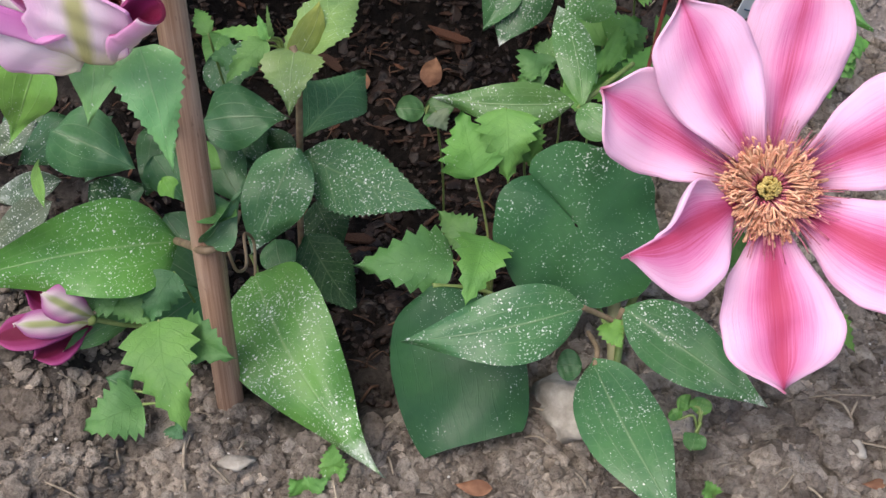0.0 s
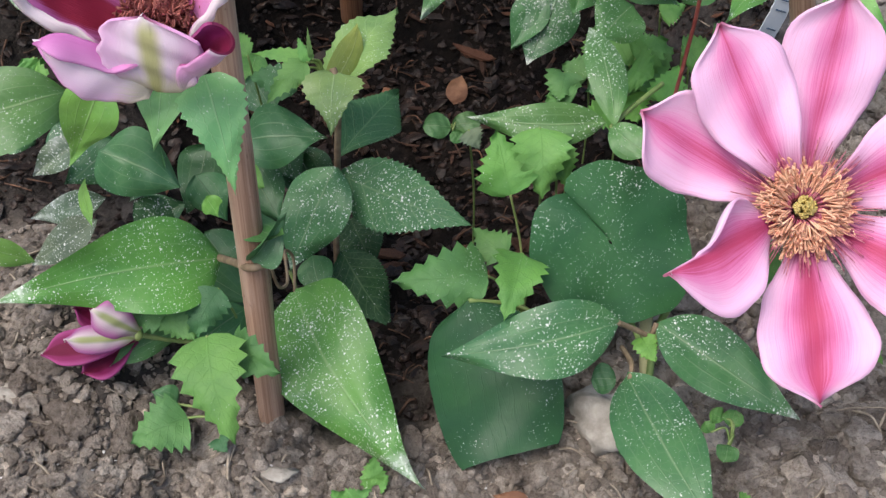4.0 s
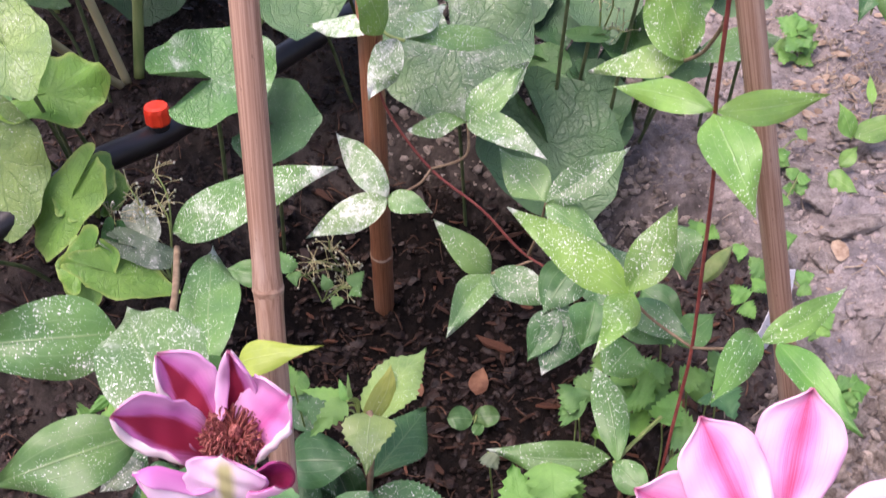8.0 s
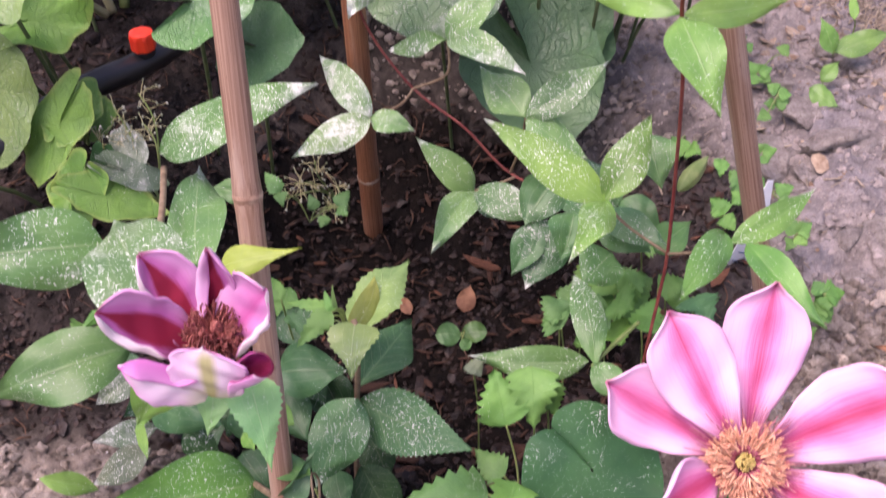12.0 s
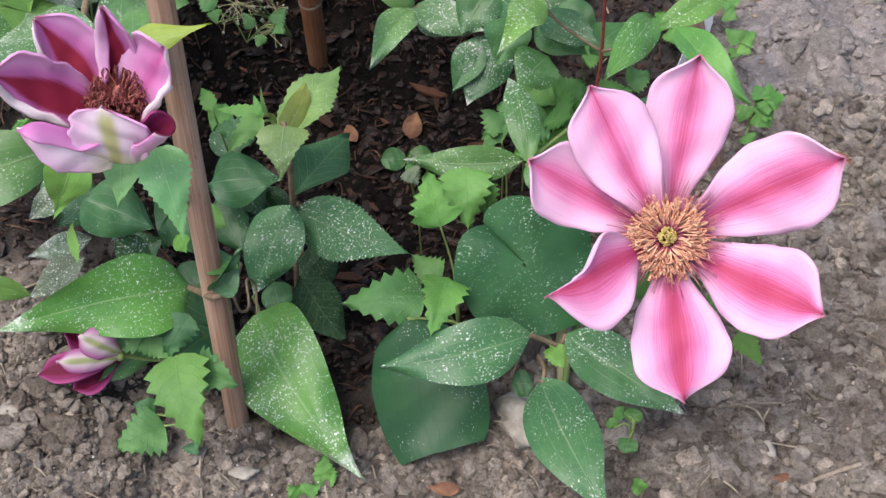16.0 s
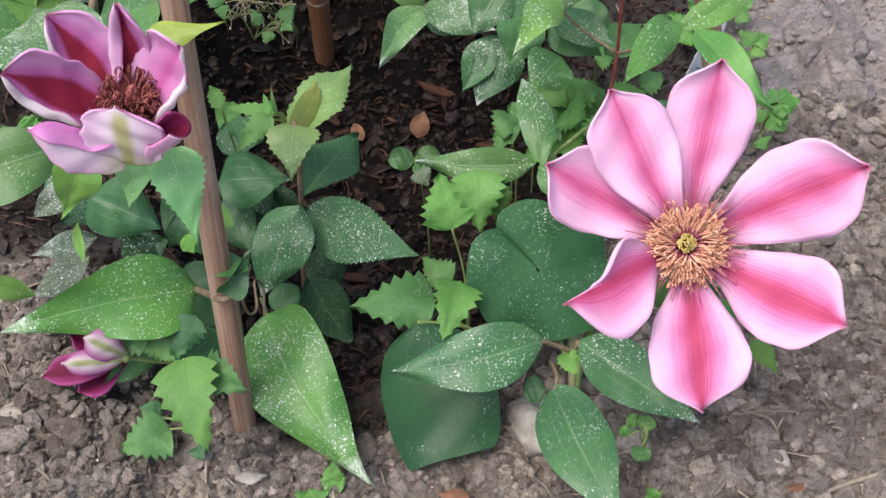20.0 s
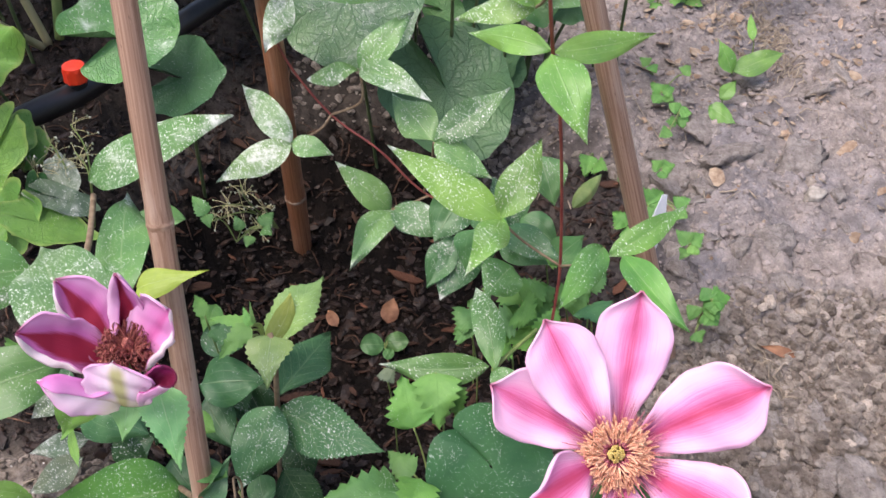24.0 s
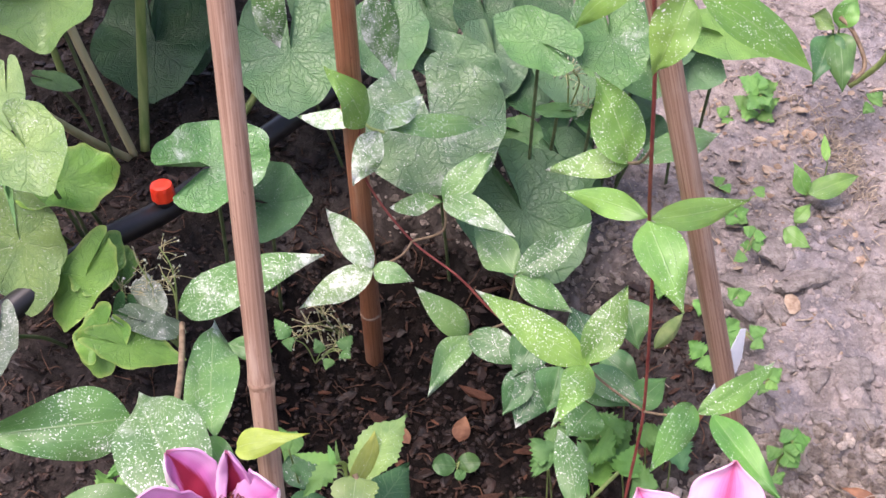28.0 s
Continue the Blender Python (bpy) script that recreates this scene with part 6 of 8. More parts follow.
stem(nettle_b, [(0.044, 0.419, -0.045), (0.044, 0.419, 0.015), (0.040, 0.413, 0.066)], 0.0007, GREEN_STEM, 'stalk', sides=5)
leaf(nettle_b, (-0.004, 0.450, 0.046), (0.002, 0.442, 0.039), 0.0140, 'nettle', 'grey', 0.04)
stem(nettle_b, [(-0.000, 0.456, -0.074), (-0.000, 0.456, -0.010), (-0.004, 0.450, 0.046)], 0.0007, GREEN_STEM, 'stalk', sides=5)
nettle_c = thing('nettle_seedling', (0.095, 0.522, 0.003), 'tuft of young nettle leaves under the climbing stem', 'weed', "small weeds")
leaf(nettle_c, (0.093, 0.517, 0.038), (0.079, 0.544, 0.050), 0.0265, 'nettle', 'nettle', 0.04)
stem(nettle_c, [(0.095, 0.522, 0.003), (0.096, 0.522, 0.024), (0.093, 0.517, 0.038)], 0.0007, GREEN_STEM, 'stalk', sides=5)
leaf(nettle_c, (0.095, 0.512, 0.047), (0.114, 0.520, 0.054), 0.0282, 'nettle', 'nettle', 0.04)
stem(nettle_c, [(0.095, 0.522, 0.003), (0.097, 0.520, 0.029), (0.095, 0.512, 0.047)], 0.0007, GREEN_STEM, 'stalk', sides=5)
leaf(nettle_c, (0.092, 0.507, 0.043), (0.105, 0.494, 0.045), 0.0295, 'nettle', 'nettle', 0.04)
stem(nettle_c, [(0.095, 0.522, 0.003), (0.095, 0.518, 0.027), (0.092, 0.507, 0.043)], 0.0007, GREEN_STEM, 'stalk', sides=5)
leaf(nettle_c, (0.088, 0.502, 0.038), (0.065, 0.497, 0.034), 0.0245, 'nettle', 'green', 0.04)
stem(nettle_c, [(0.095, 0.522, 0.003), (0.094, 0.515, 0.025), (0.088, 0.502, 0.038)], 0.0007, GREEN_STEM, 'stalk', sides=5)
leaf(nettle_c, (0.108, 0.485, 0.036), (0.118, 0.501, 0.051), 0.0220, 'nettle', 'nettle', 0.04)
stem(nettle_c, [(0.112, 0.491, -0.034), (0.112, 0.491, 0.005), (0.108, 0.485, 0.036)], 0.0007, GREEN_STEM, 'stalk', sides=5)
leaf(nettle_c, (0.056, 0.529, 0.023), (0.051, 0.508, 0.017), 0.0230, 'nettle', 'green', 0.04)
stem(nettle_c, [(0.060, 0.535, -0.076), (0.060, 0.535, -0.022), (0.056, 0.529, 0.023)], 0.0007, GREEN_STEM, 'stalk', sides=5)
leaf(nettle_c, (0.108, 0.449, 0.044), (0.120, 0.434, 0.044), 0.0243, 'nettle', 'green', 0.04)
stem(nettle_c, [(0.112, 0.455, -0.027), (0.112, 0.455, 0.013), (0.108, 0.449, 0.044)], 0.0007, GREEN_STEM, 'stalk', sides=5)
leaf(nettle_c, (0.118, 0.498, 0.062), (0.137, 0.502, 0.065), 0.0180, 'nettle', 'nettle', 0.04)
stem(nettle_c, [(0.122, 0.504, -0.030), (0.122, 0.504, 0.020), (0.118, 0.498, 0.062)], 0.0007, GREEN_STEM, 'stalk', sides=5)
nettle_d = thing('nettle_seedling', (0.223, 0.504, 0.018), 'small toothed weed growing in the dry soil', 'weed', "small weeds")
leaf(nettle_d, (0.225, 0.505, 0.040), (0.243, 0.512, 0.039), 0.0209, 'nettle', 'nettle', 0.04)
stem(nettle_d, [(0.223, 0.504, 0.018), (0.226, 0.508, 0.033), (0.225, 0.505, 0.040)], 0.0007, GREEN_STEM, 'stalk', sides=5)
leaf(nettle_d, (0.227, 0.504, 0.038), (0.236, 0.496, 0.031), 0.0186, 'nettle', 'nettle', 0.04)
stem(nettle_d, [(0.223, 0.504, 0.018), (0.227, 0.507, 0.032), (0.227, 0.504, 0.038)], 0.0007, GREEN_STEM, 'stalk', sides=5)
leaf(nettle_d, (0.221, 0.501, 0.036), (0.214, 0.508, 0.042), 0.0134, 'nettle', 'nettle', 0.04)
stem(nettle_d, [(0.223, 0.504, 0.018), (0.224, 0.506, 0.031), (0.221, 0.501, 0.036)], 0.0007, GREEN_STEM, 'stalk', sides=5)
leaf(nettle_d, (0.219, 0.493, 0.028), (0.223, 0.487, 0.023), 0.0126, 'nettle', 'nettle', 0.04)
stem(nettle_d, [(0.223, 0.504, 0.018), (0.223, 0.502, 0.027), (0.219, 0.493, 0.028)], 0.0007, GREEN_STEM, 'stalk', sides=5)
nettle_e = thing('nettle_seedling', (-0.051, 0.264, -0.016), 'tiny bright nettle sprout in the soil', 'weed', "small weeds")
leaf(nettle_e, (-0.050, 0.262, -0.012), (-0.051, 0.270, 0.002), 0.0134, 'nettle', 'nettle', 0.04)
stem(nettle_e, [(-0.051, 0.264, -0.016), (-0.048, 0.266, -0.010), (-0.050, 0.262, -0.012)], 0.0007, GREEN_STEM, 'stalk', sides=5)
leaf(nettle_e, (-0.050, 0.261, -0.012), (-0.056, 0.262, -0.005), 0.0079, 'nettle', 'nettle', 0.04)
stem(nettle_e, [(-0.051, 0.264, -0.016), (-0.048, 0.266, -0.010), (-0.050, 0.261, -0.012)], 0.0007, GREEN_STEM, 'stalk', sides=5)
leaf(nettle_e, (-0.050, 0.261, -0.012), (-0.044, 0.263, -0.004), 0.0079, 'nettle', 'nettle', 0.04)
stem(nettle_e, [(-0.051, 0.264, -0.016), (-0.048, 0.266, -0.010), (-0.050, 0.261, -0.012)], 0.0007, GREEN_STEM, 'stalk', sides=5)
nettle_f = thing('nettle_seedling', (0.187, 0.341, 0.011), 'small weed beneath the open flower', 'weed', "small weeds")
leaf(nettle_f, (0.182, 0.327, 0.026), (0.193, 0.308, 0.021), 0.0143, 'nettle', 'lime', 0.04)
stem(nettle_f, [(0.187, 0.341, 0.011), (0.187, 0.337, 0.022), (0.182, 0.327, 0.026)], 0.0007, GREEN_STEM, 'stalk', sides=5)
leaf(nettle_f, (0.172, 0.338, 0.035), (0.166, 0.345, 0.042), 0.0126, 'nettle', 'nettle', 0.04)
stem(nettle_f, [(0.187, 0.341, 0.011), (0.182, 0.342, 0.027), (0.172, 0.338, 0.035)], 0.0007, GREEN_STEM, 'stalk', sides=5)
weed_g = thing('nettle_seedling', (-0.036, 0.372, -0.053), 'tiny pale seedling in the damp soil', 'weed', "small weeds")
leaf(weed_g, (-0.037, 0.369, -0.049), (-0.042, 0.373, -0.038), 0.0093, 'nettle', 'nettle', 0.04)
stem(weed_g, [(-0.036, 0.372, -0.053), (-0.035, 0.374, -0.047), (-0.037, 0.369, -0.049)], 0.0007, GREEN_STEM, 'stalk', sides=5)
leaf(weed_g, (-0.037, 0.369, -0.049), (-0.044, 0.366, -0.044), 0.0107, 'nettle', 'lime', 0.04)
stem(weed_g, [(-0.036, 0.372, -0.053), (-0.035, 0.373, -0.047), (-0.037, 0.369, -0.049)], 0.0007, GREEN_STEM, 'stalk', sides=5)
leaf(weed_g, (-0.036, 0.369, -0.049), (-0.032, 0.373, -0.039), 0.0086, 'nettle', 'nettle', 0.04)
stem(weed_g, [(-0.036, 0.372, -0.053), (-0.034, 0.374, -0.047), (-0.036, 0.369, -0.049)], 0.0007, GREEN_STEM, 'stalk', sides=5)
weed_h = thing('nettle_seedling', (0.119, 0.279, -0.004), 'tiny round-leaved weed on the soil', 'weed', "small weeds")
leaf(weed_h, (0.117, 0.277, 0.000), (0.114, 0.268, -0.001), 0.0122, 'seedling', 'green', 0.04)
stem(weed_h, [(0.119, 0.279, -0.004), (0.120, 0.281, 0.002), (0.117, 0.277, 0.000)], 0.0007, GREEN_STEM, 'stalk', sides=5)
leaf(weed_h, (0.119, 0.286, 0.002), (0.122, 0.292, 0.007), 0.0111, 'seedling', 'nettle', 0.04)
stem(weed_h, [(0.119, 0.279, -0.004), (0.121, 0.286, 0.003), (0.119, 0.286, 0.002)], 0.0007, GREEN_STEM, 'stalk', sides=5)
leaf(weed_h, (0.116, 0.289, 0.004), (0.110, 0.291, 0.007), 0.0093, 'seedling', 'nettle', 0.04)
stem(weed_h, [(0.119, 0.279, -0.004), (0.120, 0.287, 0.004), (0.116, 0.289, 0.004)], 0.0007, GREEN_STEM, 'stalk', sides=5)
leaf(weed_h, (0.110, 0.284, 0.000), (0.107, 0.288, 0.003), 0.0080, 'seedling', 'nettle', 0.04)
stem(weed_h, [(0.119, 0.279, -0.004), (0.117, 0.285, 0.002), (0.110, 0.284, 0.000)], 0.0007, GREEN_STEM, 'stalk', sides=5)
weed_i = thing('nettle_seedling', (-0.065, 0.259, -0.021), 'low bright weed at the bed edge', 'weed', "small weeds")
leaf(weed_i, (-0.065, 0.255, -0.017), (-0.070, 0.258, -0.008), 0.0122, 'nettle', 'nettle', 0.04)
stem(weed_i, [(-0.065, 0.259, -0.021), (-0.063, 0.260, -0.015), (-0.065, 0.255, -0.017)], 0.0007, GREEN_STEM, 'stalk', sides=5)
leaf(weed_i, (-0.063, 0.255, -0.017), (-0.052, 0.258, -0.008), 0.0134, 'nettle', 'nettle', 0.04)
stem(weed_i, [(-0.065, 0.259, -0.021), (-0.062, 0.260, -0.015), (-0.063, 0.255, -0.017)], 0.0007, GREEN_STEM, 'stalk', sides=5)
weed_j = thing('nettle_seedling', (0.120, 0.244, -0.003), 'tiny lime sprout at the bed edge', 'weed', "small weeds")
leaf(weed_j, (0.119, 0.243, 0.003), (0.114, 0.245, 0.012), 0.0088, 'nettle', 'lime', 0.04)
stem(weed_j, [(0.120, 0.244, -0.003), (0.122, 0.246, 0.004), (0.119, 0.243, 0.003)], 0.0007, GREEN_STEM, 'stalk', sides=5)
seedling_pair = thing('seedling', (-0.013, 0.587, -0.073), 'two-leaved green seedling in the hollow', 'weed', "small weeds")
leaf(seedling_pair, (-0.013, 0.584, -0.069), (-0.033, 0.582, -0.066), 0.0194, 'seedling', 'green', 0.04)
stem(seedling_pair, [(-0.013, 0.587, -0.073), (-0.011, 0.588, -0.067), (-0.013, 0.584, -0.069)], 0.0007, GREEN_STEM, 'stalk', sides=5)
leaf(seedling_pair, (-0.012, 0.585, -0.068), (0.008, 0.584, -0.065), 0.0176, 'seedling', 'green', 0.04)
stem(seedling_pair, [(-0.013, 0.587, -0.073), (-0.010, 0.589, -0.066), (-0.012, 0.585, -0.068)], 0.0007, GREEN_STEM, 'stalk', sides=5)
leaf(seedling_pair, (-0.012, 0.578, -0.067), (-0.007, 0.572, -0.073), 0.0105, 'seedling', 'green', 0.04)
stem(seedling_pair, [(-0.013, 0.587, -0.073), (-0.010, 0.586, -0.066), (-0.012, 0.578, -0.067)], 0.0007, GREEN_STEM, 'stalk', sides=5)
sprout = thing('nettle_seedling', (-0.080, 0.436, 0.088), 'feathery toothed sprout beside the yellow-green leaf', 'weed', "small weeds")
leaf(sprout, (-0.087, 0.437, 0.103), (-0.107, 0.421, 0.089), 0.0143, 'nettle', 'nettle', 0.04)
stem(sprout, [(-0.080, 0.436, 0.088), (-0.082, 0.439, 0.100), (-0.087, 0.437, 0.103)], 0.0007, GREEN_STEM, 'stalk', sides=5)
leaf(sprout, (-0.087, 0.438, 0.104), (-0.116, 0.448, 0.100), 0.0085, 'nettle', 'nettle', 0.04)
stem(sprout, [(-0.080, 0.436, 0.088), (-0.082, 0.440, 0.100), (-0.087, 0.438, 0.104)], 0.0007, GREEN_STEM, 'stalk', sides=5)
leaf(sprout, (-0.086, 0.437, 0.103), (-0.091, 0.446, 0.112), 0.0065, 'nettle', 'nettle', 0.04)
stem(sprout, [(-0.080, 0.436, 0.088), (-0.081, 0.439, 0.100), (-0.086, 0.437, 0.103)], 0.0007, GREEN_STEM, 'stalk', sides=5)
leaf(sprout, (-0.084, 0.438, 0.104), (-0.085, 0.442, 0.121), 0.0032, 'nettle', 'pale', 0.04)
stem(sprout, [(-0.080, 0.436, 0.088), (-0.080, 0.440, 0.100), (-0.084, 0.438, 0.104)], 0.0007, GREEN_STEM, 'stalk', sides=5)
leaf(sprout, (-0.088, 0.434, 0.101), (-0.101, 0.447, 0.099), 0.0098, 'nettle', 'nettle', 0.04)
stem(sprout, [(-0.080, 0.436, 0.088), (-0.082, 0.438, 0.098), (-0.088, 0.434, 0.101)], 0.0007, GREEN_STEM, 'stalk', sides=5)
leaf(sprout, (-0.094, 0.444, 0.082), (-0.121, 0.455, 0.079), 0.0203, 'nettle', 'dark', 0.30)
stem(sprout, [(-0.080, 0.436, 0.088), (-0.085, 0.443, 0.089), (-0.094, 0.444, 0.082)], 0.0007, GREEN_STEM, 'stalk', sides=5)
leaf(sprout, (-0.122, 0.464, 0.087), (-0.131, 0.482, 0.090), 0.0103, 'nettle', 'nettle', 0.04)
stem(sprout, [(-0.118, 0.470, -0.061), (-0.118, 0.470, 0.017), (-0.122, 0.464, 0.087)], 0.0007, GREEN_STEM, 'stalk', sides=5)
weed_k = thing('weed', (0.319, 0.828, 0.034), 'pale green weed with oval leaves on the dry soil', 'weed', "small weeds")
leaf(weed_k, (0.316, 0.820, 0.041), (0.303, 0.835, 0.069), 0.0173, 'ovate', 'bright', 0.04)
stem(weed_k, [(0.319, 0.828, 0.034), (0.320, 0.827, 0.041), (0.316, 0.820, 0.041)], 0.0007, GREEN_STEM, 'stalk', sides=5)
leaf(weed_k, (0.317, 0.820, 0.041), (0.370, 0.840, 0.049), 0.0236, 'ovate', 'bright', 0.04)
stem(weed_k, [(0.319, 0.828, 0.034), (0.320, 0.827, 0.041), (0.317, 0.820, 0.041)], 0.0007, GREEN_STEM, 'stalk', sides=5)
leaf(weed_k, (0.300, 0.789, 0.032), (0.317, 0.803, 0.043), 0.0150, 'ovate', 'bright', 0.04)
stem(weed_k, [(0.304, 0.795, 0.014), (0.304, 0.795, 0.027), (0.300, 0.789, 0.032)], 0.0007, GREEN_STEM, 'stalk', sides=5)
leaf(weed_k, (0.287, 0.777, 0.033), (0.309, 0.759, 0.025), 0.0197, 'ovate', 'bright', 0.04)
stem(weed_k, [(0.291, 0.783, 0.013), (0.291, 0.783, 0.027), (0.287, 0.777, 0.033)], 0.0007, GREEN_STEM, 'stalk', sides=5)
leaf(weed_k, (0.348, 0.873, 0.044), (0.349, 0.897, 0.060), 0.0096, 'ovate', 'bright', 0.04)
stem(weed_k, [(0.352, 0.879, 0.020), (0.352, 0.879, 0.036), (0.348, 0.873, 0.044)], 0.0007, GREEN_STEM, 'stalk', sides=5)
weed_l = thing('weed', (0.257, 0.764, 0.034), 'small scattered weed leaves on the dry soil', 'weed', "small weeds")
leaf(weed_l, (0.256, 0.762, 0.039), (0.246, 0.766, 0.045), 0.0127, 'nettle', 'nettle', 0.04)
stem(weed_l, [(0.257, 0.764, 0.034), (0.258, 0.766, 0.041), (0.256, 0.762, 0.039)], 0.0007, GREEN_STEM, 'stalk', sides=5)
leaf(weed_l, (0.256, 0.761, 0.038), (0.268, 0.761, 0.037), 0.0127, 'nettle', 'nettle', 0.04)
stem(weed_l, [(0.257, 0.764, 0.034), (0.258, 0.766, 0.040), (0.256, 0.761, 0.038)], 0.0007, GREEN_STEM, 'stalk', sides=5)
leaf(weed_l, (0.258, 0.759, 0.035), (0.259, 0.748, 0.028), 0.0136, 'nettle', 'nettle', 0.04)
stem(weed_l, [(0.257, 0.764, 0.034), (0.259, 0.765, 0.039), (0.258, 0.759, 0.035)], 0.0007, GREEN_STEM, 'stalk', sides=5)
leaf(weed_l, (0.244, 0.740, 0.034), (0.233, 0.731, 0.032), 0.0124, 'nettle', 'nettle', 0.04)
stem(weed_l, [(0.257, 0.764, 0.034), (0.253, 0.755, 0.038), (0.244, 0.740, 0.034)], 0.0007, GREEN_STEM, 'stalk', sides=5)
leaf(weed_l, (0.252, 0.752, 0.034), (0.242, 0.752, 0.034), 0.0107, 'nettle', 'nettle', 0.04)
stem(weed_l, [(0.257, 0.764, 0.034), (0.256, 0.761, 0.038), (0.252, 0.752, 0.034)], 0.0007, GREEN_STEM, 'stalk', sides=5)
weed_m = thing('weed', (0.227, 0.679, 0.037), 'small weed leaves beside the rear cane', 'weed', "small weeds")
leaf(weed_m, (0.225, 0.675, 0.040), (0.237, 0.677, 0.042), 0.0135, 'nettle', 'nettle', 0.04)
stem(weed_m, [(0.227, 0.679, 0.037), (0.228, 0.680, 0.043), (0.225, 0.675, 0.040)], 0.0007, GREEN_STEM, 'stalk', sides=5)
leaf(weed_m, (0.224, 0.675, 0.040), (0.216, 0.679, 0.046), 0.0126, 'nettle', 'nettle', 0.04)
stem(weed_m, [(0.227, 0.679, 0.037), (0.228, 0.680, 0.043), (0.224, 0.675, 0.040)], 0.0007, GREEN_STEM, 'stalk', sides=5)
leaf(weed_m, (0.225, 0.674, 0.038), (0.228, 0.666, 0.036), 0.0117, 'nettle', 'nettle', 0.04)
stem(weed_m, [(0.227, 0.679, 0.037), (0.228, 0.679, 0.042), (0.225, 0.674, 0.038)], 0.0007, GREEN_STEM, 'stalk', sides=5)
leaf(weed_m, (0.199, 0.692, 0.021), (0.195, 0.676, 0.016), 0.0138, 'nettle', 'nettle', 0.04)
stem(weed_m, [(0.203, 0.698, 0.006), (0.203, 0.698, 0.018), (0.199, 0.692, 0.021)], 0.0007, GREEN_STEM, 'stalk', sides=5)
leaf(weed_m, (0.172, 0.726, 0.018), (0.166, 0.707, 0.009), 0.0191, 'nettle', 'nettle', 0.04)
stem(weed_m, [(0.176, 0.732, 0.006), (0.176, 0.732, 0.016), (0.172, 0.726, 0.018)], 0.0007, GREEN_STEM, 'stalk', sides=5)
leaf(weed_m, (0.175, 0.712, 0.017), (0.185, 0.702, 0.019), 0.0170, 'nettle', 'nettle', 0.04)
stem(weed_m, [(0.179, 0.718, 0.005), (0.179, 0.718, 0.015), (0.175, 0.712, 0.017)], 0.0007, GREEN_STEM, 'stalk', sides=5)
weed_n = thing('weed', (0.231, 0.578, 0.034), 'low weed with rounded leaves beside the white tag', 'weed', "small weeds")
leaf(weed_n, (0.229, 0.576, 0.041), (0.220, 0.587, 0.047), 0.0140, 'nettle', 'nettle', 0.04)
stem(weed_n, [(0.231, 0.578, 0.034), (0.232, 0.580, 0.041), (0.229, 0.576, 0.041)], 0.0007, GREEN_STEM, 'stalk', sides=5)
leaf(weed_n, (0.230, 0.576, 0.041), (0.241, 0.585, 0.044), 0.0140, 'nettle', 'nettle', 0.04)
stem(weed_n, [(0.231, 0.578, 0.034), (0.232, 0.580, 0.041), (0.230, 0.576, 0.041)], 0.0007, GREEN_STEM, 'stalk', sides=5)
leaf(weed_n, (0.229, 0.575, 0.039), (0.236, 0.568, 0.037), 0.0123, 'nettle', 'nettle', 0.04)
stem(weed_n, [(0.231, 0.578, 0.034), (0.232, 0.580, 0.040), (0.229, 0.575, 0.039)], 0.0007, GREEN_STEM, 'stalk', sides=5)
leaf(weed_n, (0.227, 0.574, 0.037), (0.220, 0.565, 0.034), 0.0106, 'nettle', 'nettle', 0.04)
stem(weed_n, [(0.231, 0.578, 0.034), (0.231, 0.579, 0.040), (0.227, 0.574, 0.037)], 0.0007, GREEN_STEM, 'stalk', sides=5)
weed_o = thing('nettle_seedling', (0.232, 0.509, 0.042), 'small nettle in the dry soil', 'weed', "small weeds")
leaf(weed_o, (0.231, 0.507, 0.047), (0.246, 0.512, 0.044), 0.0190, 'nettle', 'nettle', 0.04)
stem(weed_o, [(0.232, 0.509, 0.042), (0.234, 0.511, 0.048), (0.231, 0.507, 0.047)], 0.0007, GREEN_STEM, 'stalk', sides=5)
leaf(weed_o, (0.230, 0.507, 0.047), (0.225, 0.516, 0.051), 0.0152, 'nettle', 'nettle', 0.04)
stem(weed_o, [(0.232, 0.509, 0.042), (0.233, 0.511, 0.048), (0.230, 0.507, 0.047)], 0.0007, GREEN_STEM, 'stalk', sides=5)
leaf(weed_o, (0.231, 0.506, 0.046), (0.233, 0.497, 0.041), 0.0136, 'nettle', 'nettle', 0.04)
stem(weed_o, [(0.232, 0.509, 0.042), (0.234, 0.511, 0.048), (0.231, 0.506, 0.046)], 0.0007, GREEN_STEM, 'stalk', sides=5)
weed_p = thing('nettle_seedling', (0.306, 0.987, 0.048), 'toothed weed at the bed edge', 'weed', "small weeds")
leaf(weed_p, (0.303, 0.981, 0.058), (0.283, 1.000, 0.067), 0.0230, 'nettle', 'nettle', 0.04)
stem(weed_p, [(0.306, 0.987, 0.048), (0.307, 0.987, 0.057), (0.303, 0.981, 0.058)], 0.0007, GREEN_STEM, 'stalk', sides=5)
leaf(weed_p, (0.303, 0.981, 0.058), (0.324, 0.997, 0.062), 0.0253, 'nettle', 'nettle', 0.04)
stem(weed_p, [(0.306, 0.987, 0.048), (0.307, 0.987, 0.057), (0.303, 0.981, 0.058)], 0.0007, GREEN_STEM, 'stalk', sides=5)
leaf(weed_p, (0.303, 0.979, 0.055), (0.289, 0.962, 0.049), 0.0228, 'nettle', 'nettle', 0.04)
stem(weed_p, [(0.306, 0.987, 0.048), (0.307, 0.986, 0.056), (0.303, 0.979, 0.055)], 0.0007, GREEN_STEM, 'stalk', sides=5)
leaf(weed_p, (0.305, 0.979, 0.055), (0.312, 0.964, 0.051), 0.0205, 'nettle', 'nettle', 0.04)
